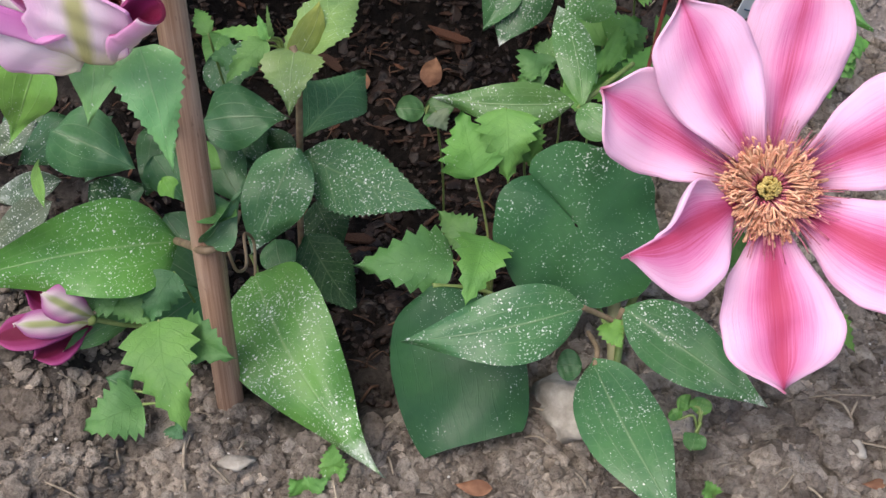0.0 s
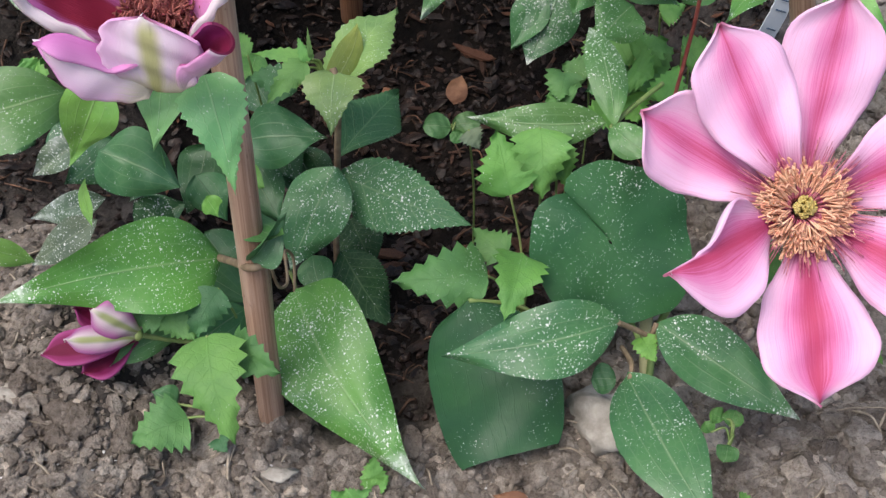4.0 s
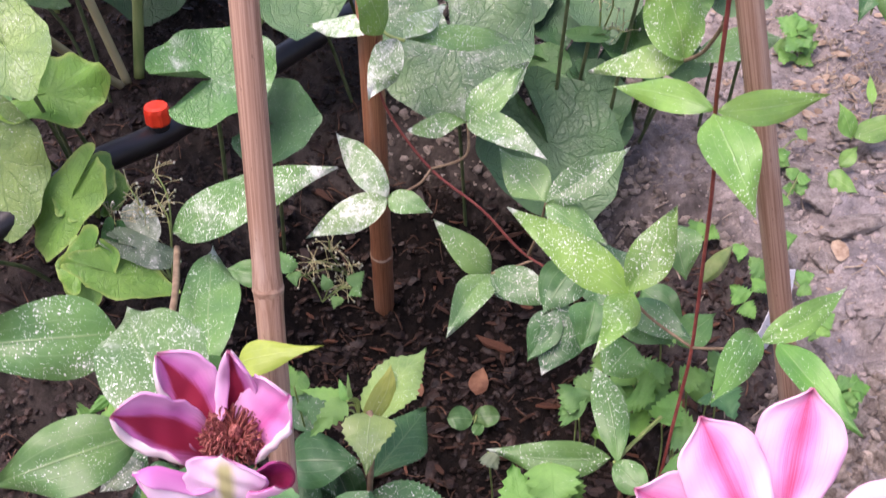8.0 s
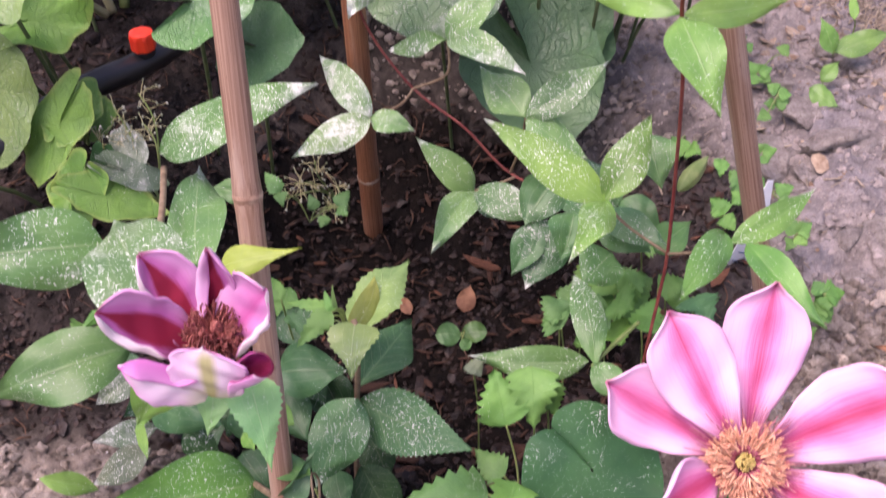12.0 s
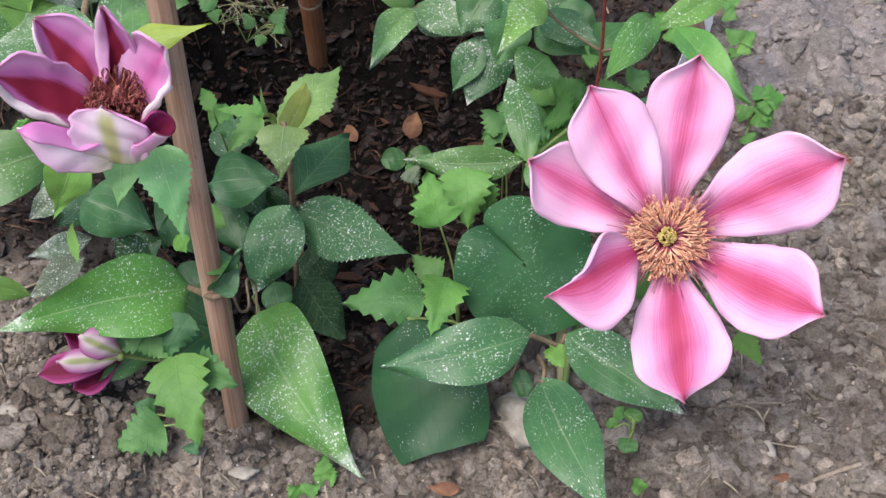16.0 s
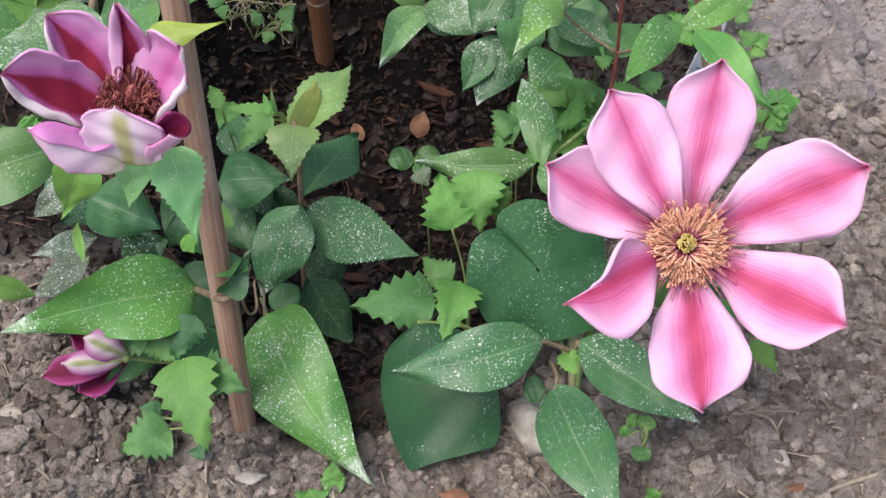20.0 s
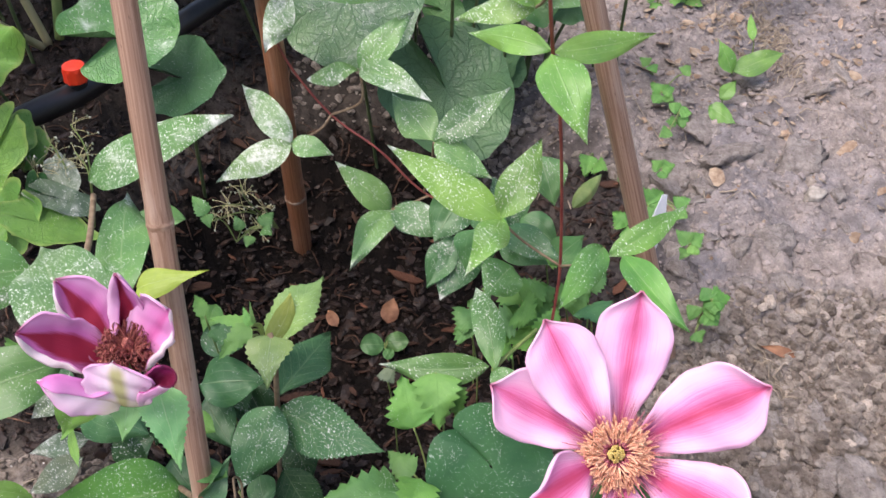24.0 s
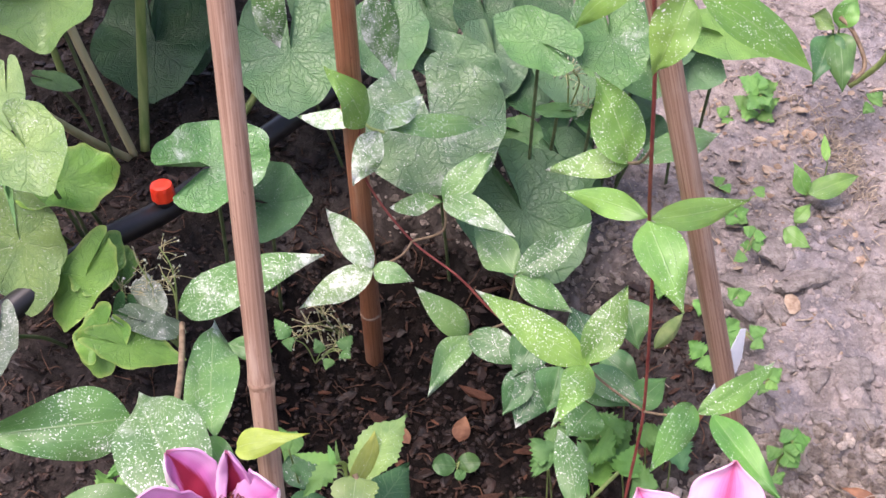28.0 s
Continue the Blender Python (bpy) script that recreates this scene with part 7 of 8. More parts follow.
stem(weed_p, [(0.306, 0.987, 0.048), (0.307, 0.986, 0.056), (0.305, 0.979, 0.055)], 0.0007, GREEN_STEM, 'stalk', sides=5)
leaf(weed_p, (0.301, 0.983, 0.060), (0.303, 1.004, 0.072), 0.0207, 'nettle', 'nettle', 0.04)
stem(weed_p, [(0.306, 0.987, 0.048), (0.305, 0.988, 0.058), (0.301, 0.983, 0.060)], 0.0007, GREEN_STEM, 'stalk', sides=5)
weed_q = thing('weed', (0.399, 1.059, 0.042), 'ragged wilting weed with curled leaves', 'weed', "small weeds")
leaf(weed_q, (0.3567, 0.9603, 0.1353), (0.3360, 0.9197, 0.1039), 0.0347, 'ovate', 'dark', 0.04, fold=30, arch=0.15, wave=0.16)
stem(weed_q, [(0.399, 1.059, 0.042), (0.3779, 1.0097, 0.0966), (0.3567, 0.9603, 0.1353)], 0.0012, GREEN_STEM, 'stalk', sides=5)
leaf(weed_q, (0.3634, 0.9612, 0.1360), (0.3636, 0.9144, 0.0959), 0.0324, 'ovate', 'green', 0.04, fold=26, arch=0.2, wave=0.18)
stem(weed_q, [(0.399, 1.059, 0.042), (0.3812, 1.0101, 0.0970), (0.3634, 0.9612, 0.1360)], 0.0012, GREEN_STEM, 'stalk', sides=5)
leaf(weed_q, (0.3657, 0.9647, 0.1404), (0.3796, 0.9752, 0.1725), 0.0268, 'ovate', 'nettle', 0.04, fold=24, wave=0.12)
stem(weed_q, [(0.399, 1.059, 0.042), (0.3823, 1.0118, 0.0992), (0.3657, 0.9647, 0.1404)], 0.0012, GREEN_STEM, 'stalk', sides=5)
leaf(weed_q, (0.3590, 0.9666, 0.1431), (0.3319, 0.9599, 0.1553), 0.0246, 'ovate', 'pale', 0.04, fold=28, wave=0.16)
stem(weed_q, [(0.399, 1.059, 0.042), (0.3790, 1.0128, 0.1006), (0.3590, 0.9666, 0.1431)], 0.0012, GREEN_STEM, 'stalk', sides=5)
stem(weed_q, [(0.3660, 0.9251, 0.0980), (0.3883, 0.9365, 0.1115), (0.3785, 0.9569, 0.1380), (0.3641, 0.9669, 0.1514)], 0.0022, BROWN_STEM, 'stalk', label='dry curved tan stalk')
weed_r = thing('nettle_seedling', (0.412, 0.949, 0.061), 'small weed on the dry soil', 'weed', "small weeds")
leaf(weed_r, (0.406, 0.942, 0.068), (0.417, 0.949, 0.077), 0.0199, 'nettle', 'nettle', 0.04)
stem(weed_r, [(0.412, 0.949, 0.061), (0.411, 0.949, 0.069), (0.406, 0.942, 0.068)], 0.0007, GREEN_STEM, 'stalk', sides=5)
leaf(weed_r, (0.406, 0.940, 0.066), (0.397, 0.935, 0.060), 0.0143, 'nettle', 'nettle', 0.04)
stem(weed_r, [(0.412, 0.949, 0.061), (0.411, 0.948, 0.068), (0.406, 0.940, 0.066)], 0.0007, GREEN_STEM, 'stalk', sides=5)
weed_s = thing('nettle_seedling', (-0.228, 0.441, 0.100), 'toothed weed near the clematis leaf', 'weed', "small weeds")
leaf(weed_s, (-0.224, 0.430, 0.102), (-0.228, 0.434, 0.108), 0.0201, 'nettle', 'nettle', 0.04)
stem(weed_s, [(-0.228, 0.441, 0.100), (-0.224, 0.438, 0.105), (-0.224, 0.430, 0.102)], 0.0007, GREEN_STEM, 'stalk', sides=5)
leaf(weed_s, (-0.224, 0.429, 0.101), (-0.213, 0.421, 0.107), 0.0166, 'nettle', 'nettle', 0.04)
stem(weed_s, [(-0.228, 0.441, 0.100), (-0.224, 0.438, 0.105), (-0.224, 0.429, 0.101)], 0.0007, GREEN_STEM, 'stalk', sides=5)
leaf(weed_s, (-0.231, 0.428, 0.100), (-0.237, 0.417, 0.102), 0.0199, 'nettle', 'nettle', 0.04)
stem(weed_s, [(-0.228, 0.441, 0.100), (-0.227, 0.437, 0.104), (-0.231, 0.428, 0.100)], 0.0007, GREEN_STEM, 'stalk', sides=5)
weed_t = thing('nettle_seedling', (0.103, 0.528, 0.022), 'nettle leaves beneath the climbing clematis', 'weed', "small weeds")
leaf(weed_t, (0.085, 0.500, 0.018), (0.064, 0.489, 0.020), 0.0269, 'nettle', 'nettle', 0.04)
stem(weed_t, [(0.089, 0.506, -0.053), (0.089, 0.506, -0.014), (0.085, 0.500, 0.018)], 0.0007, GREEN_STEM, 'stalk', sides=5)
leaf(weed_t, (0.116, 0.485, 0.030), (0.133, 0.476, 0.034), 0.0299, 'nettle', 'green', 0.04)
stem(weed_t, [(0.120, 0.491, -0.029), (0.120, 0.491, 0.004), (0.116, 0.485, 0.030)], 0.0007, GREEN_STEM, 'stalk', sides=5)
leaf(weed_t, (0.126, 0.508, 0.043), (0.145, 0.515, 0.052), 0.0252, 'nettle', 'nettle', 0.04)
stem(weed_t, [(0.130, 0.514, -0.027), (0.130, 0.514, 0.012), (0.126, 0.508, 0.043)], 0.0007, GREEN_STEM, 'stalk', sides=5)
leaf(weed_t, (0.142, 0.520, 0.052), (0.158, 0.529, 0.054), 0.0193, 'nettle', 'green', 0.04)
stem(weed_t, [(0.146, 0.526, -0.019), (0.146, 0.526, 0.020), (0.142, 0.520, 0.052)], 0.0007, GREEN_STEM, 'stalk', sides=5)
leaf(weed_t, (0.079, 0.535, 0.032), (0.076, 0.554, 0.041), 0.0240, 'nettle', 'nettle', 0.04)
stem(weed_t, [(0.103, 0.528, 0.022), (0.093, 0.535, 0.031), (0.079, 0.535, 0.032)], 0.0007, GREEN_STEM, 'stalk', sides=5)
leaf(weed_t, (0.092, 0.505, 0.024), (0.097, 0.488, 0.018), 0.0253, 'nettle', 'lime', 0.04)
stem(weed_t, [(0.103, 0.528, 0.022), (0.100, 0.520, 0.027), (0.092, 0.505, 0.024)], 0.0007, GREEN_STEM, 'stalk', sides=5)
leaf(weed_t, (0.058, 0.509, 0.014), (0.047, 0.523, 0.016), 0.0237, 'nettle', 'green', 0.04)
stem(weed_t, [(0.062, 0.515, -0.071), (0.062, 0.515, -0.025), (0.058, 0.509, 0.014)], 0.0007, GREEN_STEM, 'stalk', sides=5)
leaf(weed_t, (0.102, 0.524, 0.032), (0.087, 0.542, 0.041), 0.0315, 'nettle', 'green', 0.04)
stem(weed_t, [(0.103, 0.528, 0.022), (0.104, 0.529, 0.031), (0.102, 0.524, 0.032)], 0.0007, GREEN_STEM, 'stalk', sides=5)
leaf(weed_t, (0.103, 0.524, 0.032), (0.121, 0.531, 0.041), 0.0274, 'nettle', 'nettle', 0.04)
stem(weed_t, [(0.103, 0.528, 0.022), (0.105, 0.529, 0.031), (0.103, 0.524, 0.032)], 0.0007, GREEN_STEM, 'stalk', sides=5)
leaf(weed_t, (0.101, 0.521, 0.029), (0.081, 0.507, 0.027), 0.0311, 'nettle', 'nettle', 0.04)
stem(weed_t, [(0.103, 0.528, 0.022), (0.104, 0.528, 0.029), (0.101, 0.521, 0.029)], 0.0007, GREEN_STEM, 'stalk', sides=5)
leaf(weed_t, (0.105, 0.521, 0.029), (0.110, 0.496, 0.028), 0.0255, 'nettle', 'nettle', 0.04)
stem(weed_t, [(0.103, 0.528, 0.022), (0.106, 0.528, 0.029), (0.105, 0.521, 0.029)], 0.0007, GREEN_STEM, 'stalk', sides=5)
leaf(weed_t, (0.071, 0.528, 0.022), (0.056, 0.539, 0.021), 0.0280, 'nettle', 'green', 0.04)
stem(weed_t, [(0.075, 0.534, -0.068), (0.075, 0.534, -0.019), (0.071, 0.528, 0.022)], 0.0007, GREEN_STEM, 'stalk', sides=5)
leaf(weed_t, (0.141, 0.494, 0.058), (0.148, 0.469, 0.058), 0.0293, 'nettle', 'dark', 0.04)
stem(weed_t, [(0.145, 0.500, -0.018), (0.145, 0.500, 0.024), (0.141, 0.494, 0.058)], 0.0007, GREEN_STEM, 'stalk', sides=5)
leaf(weed_t, (0.116, 0.559, 0.046), (0.132, 0.562, 0.049), 0.0201, 'nettle', 'nettle', 0.04)
stem(weed_t, [(0.120, 0.565, -0.039), (0.120, 0.565, 0.008), (0.116, 0.559, 0.046)], 0.0007, GREEN_STEM, 'stalk', sides=5)
stem(weed_q, [(0.401, 0.995, 0.058), (0.420, 0.975, 0.097), (0.427, 0.956, 0.153)], 0.0034, GREEN_STEM, 'stalk')
weed_u = thing('nettle_seedling', (0.208, 0.645, 0.025), 'small toothed weed beside the cane foot', 'weed', "small weeds")
leaf(weed_u, (0.207, 0.642, 0.029), (0.196, 0.655, 0.039), 0.0203, 'nettle', 'nettle', 0.04)
stem(weed_u, [(0.208, 0.645, 0.025), (0.209, 0.646, 0.031), (0.207, 0.642, 0.029)], 0.0007, GREEN_STEM, 'stalk', sides=5)
leaf(weed_u, (0.208, 0.642, 0.029), (0.224, 0.652, 0.033), 0.0221, 'nettle', 'nettle', 0.04)
stem(weed_u, [(0.208, 0.645, 0.025), (0.210, 0.646, 0.031), (0.208, 0.642, 0.029)], 0.0007, GREEN_STEM, 'stalk', sides=5)
leaf(weed_u, (0.206, 0.641, 0.027), (0.195, 0.631, 0.023), 0.0176, 'nettle', 'nettle', 0.04)
stem(weed_u, [(0.208, 0.645, 0.025), (0.209, 0.646, 0.030), (0.206, 0.641, 0.027)], 0.0007, GREEN_STEM, 'stalk', sides=5)
leaf(weed_u, (0.209, 0.640, 0.027), (0.218, 0.630, 0.021), 0.0193, 'nettle', 'nettle', 0.04)
stem(weed_u, [(0.208, 0.645, 0.025), (0.211, 0.645, 0.030), (0.209, 0.640, 0.027)], 0.0007, GREEN_STEM, 'stalk', sides=5)
leaf(weed_u, (0.188, 0.619, 0.024), (0.178, 0.630, 0.031), 0.0191, 'nettle', 'nettle', 0.04)
stem(weed_u, [(0.192, 0.625, -0.000), (0.192, 0.625, 0.016), (0.188, 0.619, 0.024)], 0.0007, GREEN_STEM, 'stalk', sides=5)
leaf(weed_u, (0.187, 0.618, 0.023), (0.195, 0.608, 0.017), 0.0155, 'nettle', 'nettle', 0.04)
stem(weed_u, [(0.191, 0.624, -0.001), (0.191, 0.624, 0.015), (0.187, 0.618, 0.023)], 0.0007, GREEN_STEM, 'stalk', sides=5)
leaf(weed_u, (0.232, 0.645, 0.024), (0.246, 0.648, 0.028), 0.0151, 'nettle', 'nettle', 0.04)
stem(weed_u, [(0.208, 0.645, 0.025), (0.222, 0.648, 0.029), (0.232, 0.645, 0.024)], 0.0007, GREEN_STEM, 'stalk', sides=5)
leaf(weed_u, (0.233, 0.638, 0.023), (0.241, 0.631, 0.021), 0.0132, 'nettle', 'nettle', 0.04)
stem(weed_u, [(0.208, 0.645, 0.025), (0.223, 0.645, 0.028), (0.233, 0.638, 0.023)], 0.0007, GREEN_STEM, 'stalk', sides=5)
weed_v = thing('weed', (-0.123, 0.595, 0.040), 'small green weed leaves among wiry seed stalks', 'weed', "small weeds")
leaf(weed_v, (-0.141, 0.589, 0.073), (-0.152, 0.602, 0.082), 0.0131, 'nettle', 'green', 0.04)
stem(weed_v, [(-0.123, 0.595, 0.040), (-0.130, 0.595, 0.061), (-0.141, 0.589, 0.073)], 0.0004, GREEN_STEM, 'stalk', sides=5)
leaf(weed_v, (-0.140, 0.589, 0.073), (-0.137, 0.579, 0.068), 0.0104, 'nettle', 'green', 0.04)
stem(weed_v, [(-0.123, 0.595, 0.040), (-0.129, 0.595, 0.060), (-0.140, 0.589, 0.073)], 0.0004, GREEN_STEM, 'stalk', sides=5)
leaf(weed_v, (-0.101, 0.595, 0.055), (-0.092, 0.602, 0.064), 0.0133, 'nettle', 'green', 0.04)
stem(weed_v, [(-0.123, 0.595, 0.040), (-0.110, 0.598, 0.052), (-0.101, 0.595, 0.055)], 0.0004, GREEN_STEM, 'stalk', sides=5)
leaf(weed_v, (-0.101, 0.594, 0.054), (-0.093, 0.587, 0.053), 0.0115, 'nettle', 'green', 0.04)
stem(weed_v, [(-0.123, 0.595, 0.040), (-0.110, 0.597, 0.051), (-0.101, 0.594, 0.054)], 0.0004, GREEN_STEM, 'stalk', sides=5)
leaf(weed_v, (-0.117, 0.593, 0.054), (-0.122, 0.600, 0.063), 0.0098, 'nettle', 'green', 0.04)
stem(weed_v, [(-0.123, 0.595, 0.040), (-0.118, 0.597, 0.051), (-0.117, 0.593, 0.054)], 0.0004, GREEN_STEM, 'stalk', sides=5)
leaf(weed_v, (-0.110, 0.590, 0.050), (-0.113, 0.581, 0.046), 0.0097, 'nettle', 'green', 0.04)
stem(weed_v, [(-0.123, 0.595, 0.040), (-0.114, 0.596, 0.049), (-0.110, 0.590, 0.050)], 0.0004, GREEN_STEM, 'stalk', sides=5)
weed_w = thing('nettle_seedling', (0.306, 0.989, 0.034), 'cluster of small toothed weed leaves on the soil', 'weed', "small weeds")
leaf(weed_w, (0.295, 0.981, 0.041), (0.279, 0.992, 0.049), 0.0197, 'nettle', 'nettle', 0.04)
stem(weed_w, [(0.306, 0.989, 0.034), (0.302, 0.988, 0.042), (0.295, 0.981, 0.041)], 0.0007, GREEN_STEM, 'stalk', sides=5)
leaf(weed_w, (0.297, 0.980, 0.039), (0.286, 0.962, 0.033), 0.0207, 'nettle', 'nettle', 0.04)
stem(weed_w, [(0.306, 0.989, 0.034), (0.304, 0.987, 0.040), (0.297, 0.980, 0.039)], 0.0007, GREEN_STEM, 'stalk', sides=5)
leaf(weed_w, (0.306, 0.982, 0.041), (0.328, 0.991, 0.045), 0.0208, 'nettle', 'nettle', 0.04)
stem(weed_w, [(0.306, 0.989, 0.034), (0.308, 0.988, 0.042), (0.306, 0.982, 0.041)], 0.0007, GREEN_STEM, 'stalk', sides=5)
leaf(weed_w, (0.307, 0.978, 0.037), (0.319, 0.964, 0.033), 0.0195, 'nettle', 'nettle', 0.04)
stem(weed_w, [(0.306, 0.989, 0.034), (0.309, 0.986, 0.039), (0.307, 0.978, 0.037)], 0.0007, GREEN_STEM, 'stalk', sides=5)
leaf(weed_w, (0.303, 0.983, 0.044), (0.309, 1.002, 0.053), 0.0197, 'nettle', 'nettle', 0.04)
stem(weed_w, [(0.306, 0.989, 0.034), (0.307, 0.989, 0.043), (0.303, 0.983, 0.044)], 0.0007, GREEN_STEM, 'stalk', sides=5)
leaf(weed_w, (0.269, 0.967, 0.040), (0.259, 0.976, 0.044), 0.0161, 'nettle', 'nettle', 0.04)
stem(weed_w, [(0.273, 0.973, 0.028), (0.273, 0.973, 0.038), (0.269, 0.967, 0.040)], 0.0007, GREEN_STEM, 'stalk', sides=5)
leaf(weed_w, (0.272, 0.965, 0.037), (0.268, 0.953, 0.029), 0.0160, 'nettle', 'nettle', 0.04)
stem(weed_w, [(0.276, 0.971, 0.025), (0.276, 0.971, 0.035), (0.272, 0.965, 0.037)], 0.0007, GREEN_STEM, 'stalk', sides=5)
weed_x = thing('nettle_seedling', (0.247, 0.801, 0.033), 'scattered small toothed weed leaves on the soil', 'weed', "small weeds")
leaf(weed_x, (0.246, 0.797, 0.037), (0.237, 0.806, 0.041), 0.0131, 'nettle', 'nettle', 0.04)
stem(weed_x, [(0.247, 0.801, 0.033), (0.249, 0.802, 0.039), (0.246, 0.797, 0.037)], 0.0007, GREEN_STEM, 'stalk', sides=5)
leaf(weed_x, (0.247, 0.796, 0.036), (0.259, 0.800, 0.040), 0.0141, 'nettle', 'nettle', 0.04)
stem(weed_x, [(0.247, 0.801, 0.033), (0.249, 0.802, 0.038), (0.247, 0.796, 0.036)], 0.0007, GREEN_STEM, 'stalk', sides=5)
leaf(weed_x, (0.245, 0.796, 0.035), (0.237, 0.786, 0.031), 0.0140, 'nettle', 'nettle', 0.04)
stem(weed_x, [(0.247, 0.801, 0.033), (0.248, 0.801, 0.038), (0.245, 0.796, 0.035)], 0.0007, GREEN_STEM, 'stalk', sides=5)
leaf(weed_x, (0.249, 0.795, 0.034), (0.257, 0.787, 0.032), 0.0120, 'nettle', 'nettle', 0.04)
stem(weed_x, [(0.247, 0.801, 0.033), (0.250, 0.801, 0.037), (0.249, 0.795, 0.034)], 0.0007, GREEN_STEM, 'stalk', sides=5)
leaf(weed_x, (0.242, 0.842, 0.039), (0.234, 0.850, 0.042), 0.0125, 'nettle', 'nettle', 0.04)
stem(weed_x, [(0.246, 0.848, 0.018), (0.246, 0.848, 0.033), (0.242, 0.842, 0.039)], 0.0007, GREEN_STEM, 'stalk', sides=5)
leaf(weed_x, (0.244, 0.842, 0.038), (0.247, 0.829, 0.038), 0.0124, 'nettle', 'nettle', 0.04)
stem(weed_x, [(0.248, 0.848, 0.018), (0.248, 0.848, 0.032), (0.244, 0.842, 0.038)], 0.0007, GREEN_STEM, 'stalk', sides=5)
leaf(weed_x, (0.270, 0.820, 0.041), (0.279, 0.829, 0.045), 0.0133, 'nettle', 'nettle', 0.04)
stem(weed_x, [(0.247, 0.801, 0.033), (0.261, 0.813, 0.041), (0.270, 0.820, 0.041)], 0.0007, GREEN_STEM, 'stalk', sides=5)


# ---- flowers ----
def rods(items, sides=4):
    return merged([tube(pts, r, sides) for pts, r in items])


def boss(parent, center, normal, spread_r, height, count_n, mat, core_mat, seed, root_mat, core=0.0045, stout=1.0):
    """A tuft of curved stamens round a dome of styles."""
    rnd = random.Random(seed)
    nrm = Vector(normal).normalized()
    a = nrm.orthogonal().normalized()
    b = nrm.cross(a)
    tips, roots = [], []
    for i in range(count_n):
        th, q = rnd.uniform(0, 6.283), math.sqrt(rnd.uniform(0.05, 1))
        d = math.cos(th) * a + math.sin(th) * b
        out = spread_r * (0.35 + 0.65 * q) * rnd.uniform(0.85, 1.12)
        up = height * (1.15 - 0.8 * q * q) * rnd.uniform(0.85, 1.15)
        p0 = d * spread_r * 0.15
        p1 = d * out * 0.6 + nrm * up * 0.75
        side = nrm.cross(d) * rnd.uniform(-1, 1) * spread_r * 0.15
        p2 = d * out + nrm * up + side
        p3 = d * out * rnd.uniform(0.86, 1.02) + nrm * (up + height * rnd.uniform(-0.05, 0.3)) + side * rnd.uniform(0.6, 1.9)
        roots.append(([p0, p1], [0.00045, 0.0004]))
        tips.append(([p1, p2, p3], [0.0004 * stout, 0.0006 * stout, 0.00018]))
    # the receptacle that carries all the rest
    v, f = tube([nrm * -0.004, nrm * -0.001, nrm * 0.002], [0.0022, 0.0042, 0.0034], 12)
    head = place("flower", mesh_of("flower", v, f, [GREEN_STEM]), parent, center)
    v, f = rods(tips)
    place("stamen_tuft", mesh_of("stamen_tuft", v, f, [mat]), head, center, "tuft of curled stamens")
    v, f = rods(roots)
    place("filament_tuft", mesh_of("filament_tuft", v, f, [root_mat]), head, center)
    st = []
    for i in range(110):
        th, q = rnd.uniform(0, 6.283), math.sqrt(rnd.random())
        d = math.cos(th) * a + math.sin(th) * b
        st.append(([d * q * core * 0.5, d * q * core + nrm * height * (1.2 - 0.35 * q)], [0.0006, 0.00055]))
    v, f = rods(st, 5)
    place("style_dome", mesh_of("style_dome", v, f, [core_mat]), head, center, "yellow-green styles")
    return head


def open_flower(plant, center):
    c = Vector(center)
    n = Vector((-0.12, -0.66, 0.74)).normalized()
    head = boss(plant, c, n, 0.0205, 0.0105, 400, TAN, YELLOW, 3, PURPLE_F)
    tagged(head, "wide open pink flower with tan-orange stamens")
    for tip, width, roll, arch, skew, rim, turned_in in (
        ((0.1415, 0.3585, 0.1975), 0.042, 4, -0.05, 0.0, 0.8, 0),
        ((0.2012, 0.3073, 0.1773), 0.047, 6, -0.02, 0.01, 0.9, 0),
        ((0.186, 0.248, 0.139), 0.044, 0, -0.03, -0.02, 1.0, 0),
        ((0.130, 0.239, 0.088), 0.046, -4, 0.02, 0.0, 1.0, 0),
        ((0.066, 0.2606, 0.1422), 0.041, -4, 0.03, 0.0, 1.0, 75),
        ((0.060, 0.325, 0.165), 0.040, 0, -0.055, 0.0, 0.84, 0),
        ((0.089, 0.344, 0.193), 0.041, 2, 0.012, 0.02, 0.8, 0),
    ):
        out = (Vector(tip) - c)
        out -= out.dot(n) * n
        lift = 0.001 if arch > 0 else -0.004
        leafy = petal(head, c + out.normalized() * 0.008 + n * lift, tip, width, (PINK, PINK_BACK), "", roll, arch=arch, fold=8, wave=0.1, ragged=0.022, skew=skew, face=tuple(n), nu=30, nv=16, rolled=(turned_in, 0, 0.6, 0.3), sides=("tucked", "bellied") if turned_in else None)
        leafy.color = (1, 1, 1, rim)
    rnd = random.Random(21)
    a = n.orthogonal().normalized()
    o = n.cross(a)
    hairs = []
    for i in range(150):
        th = rnd.uniform(0, 6.283)
        d = math.cos(th) * a + math.sin(th) * o
        r = rnd.uniform(0.019, 0.03)
        hairs.append(tube([d * 0.006 + n * 0.002, d * r * 0.6 + n * 0.005, d * r + n * rnd.uniform(0.004, 0.008)], [0.0003, 0.00028, 0.00018], 4))
    v, f = merged(hairs)
    place("filament_ring", mesh_of("filament_ring", v, f, [PURPLE_F]), head, c, "purple outer filaments")
    return head


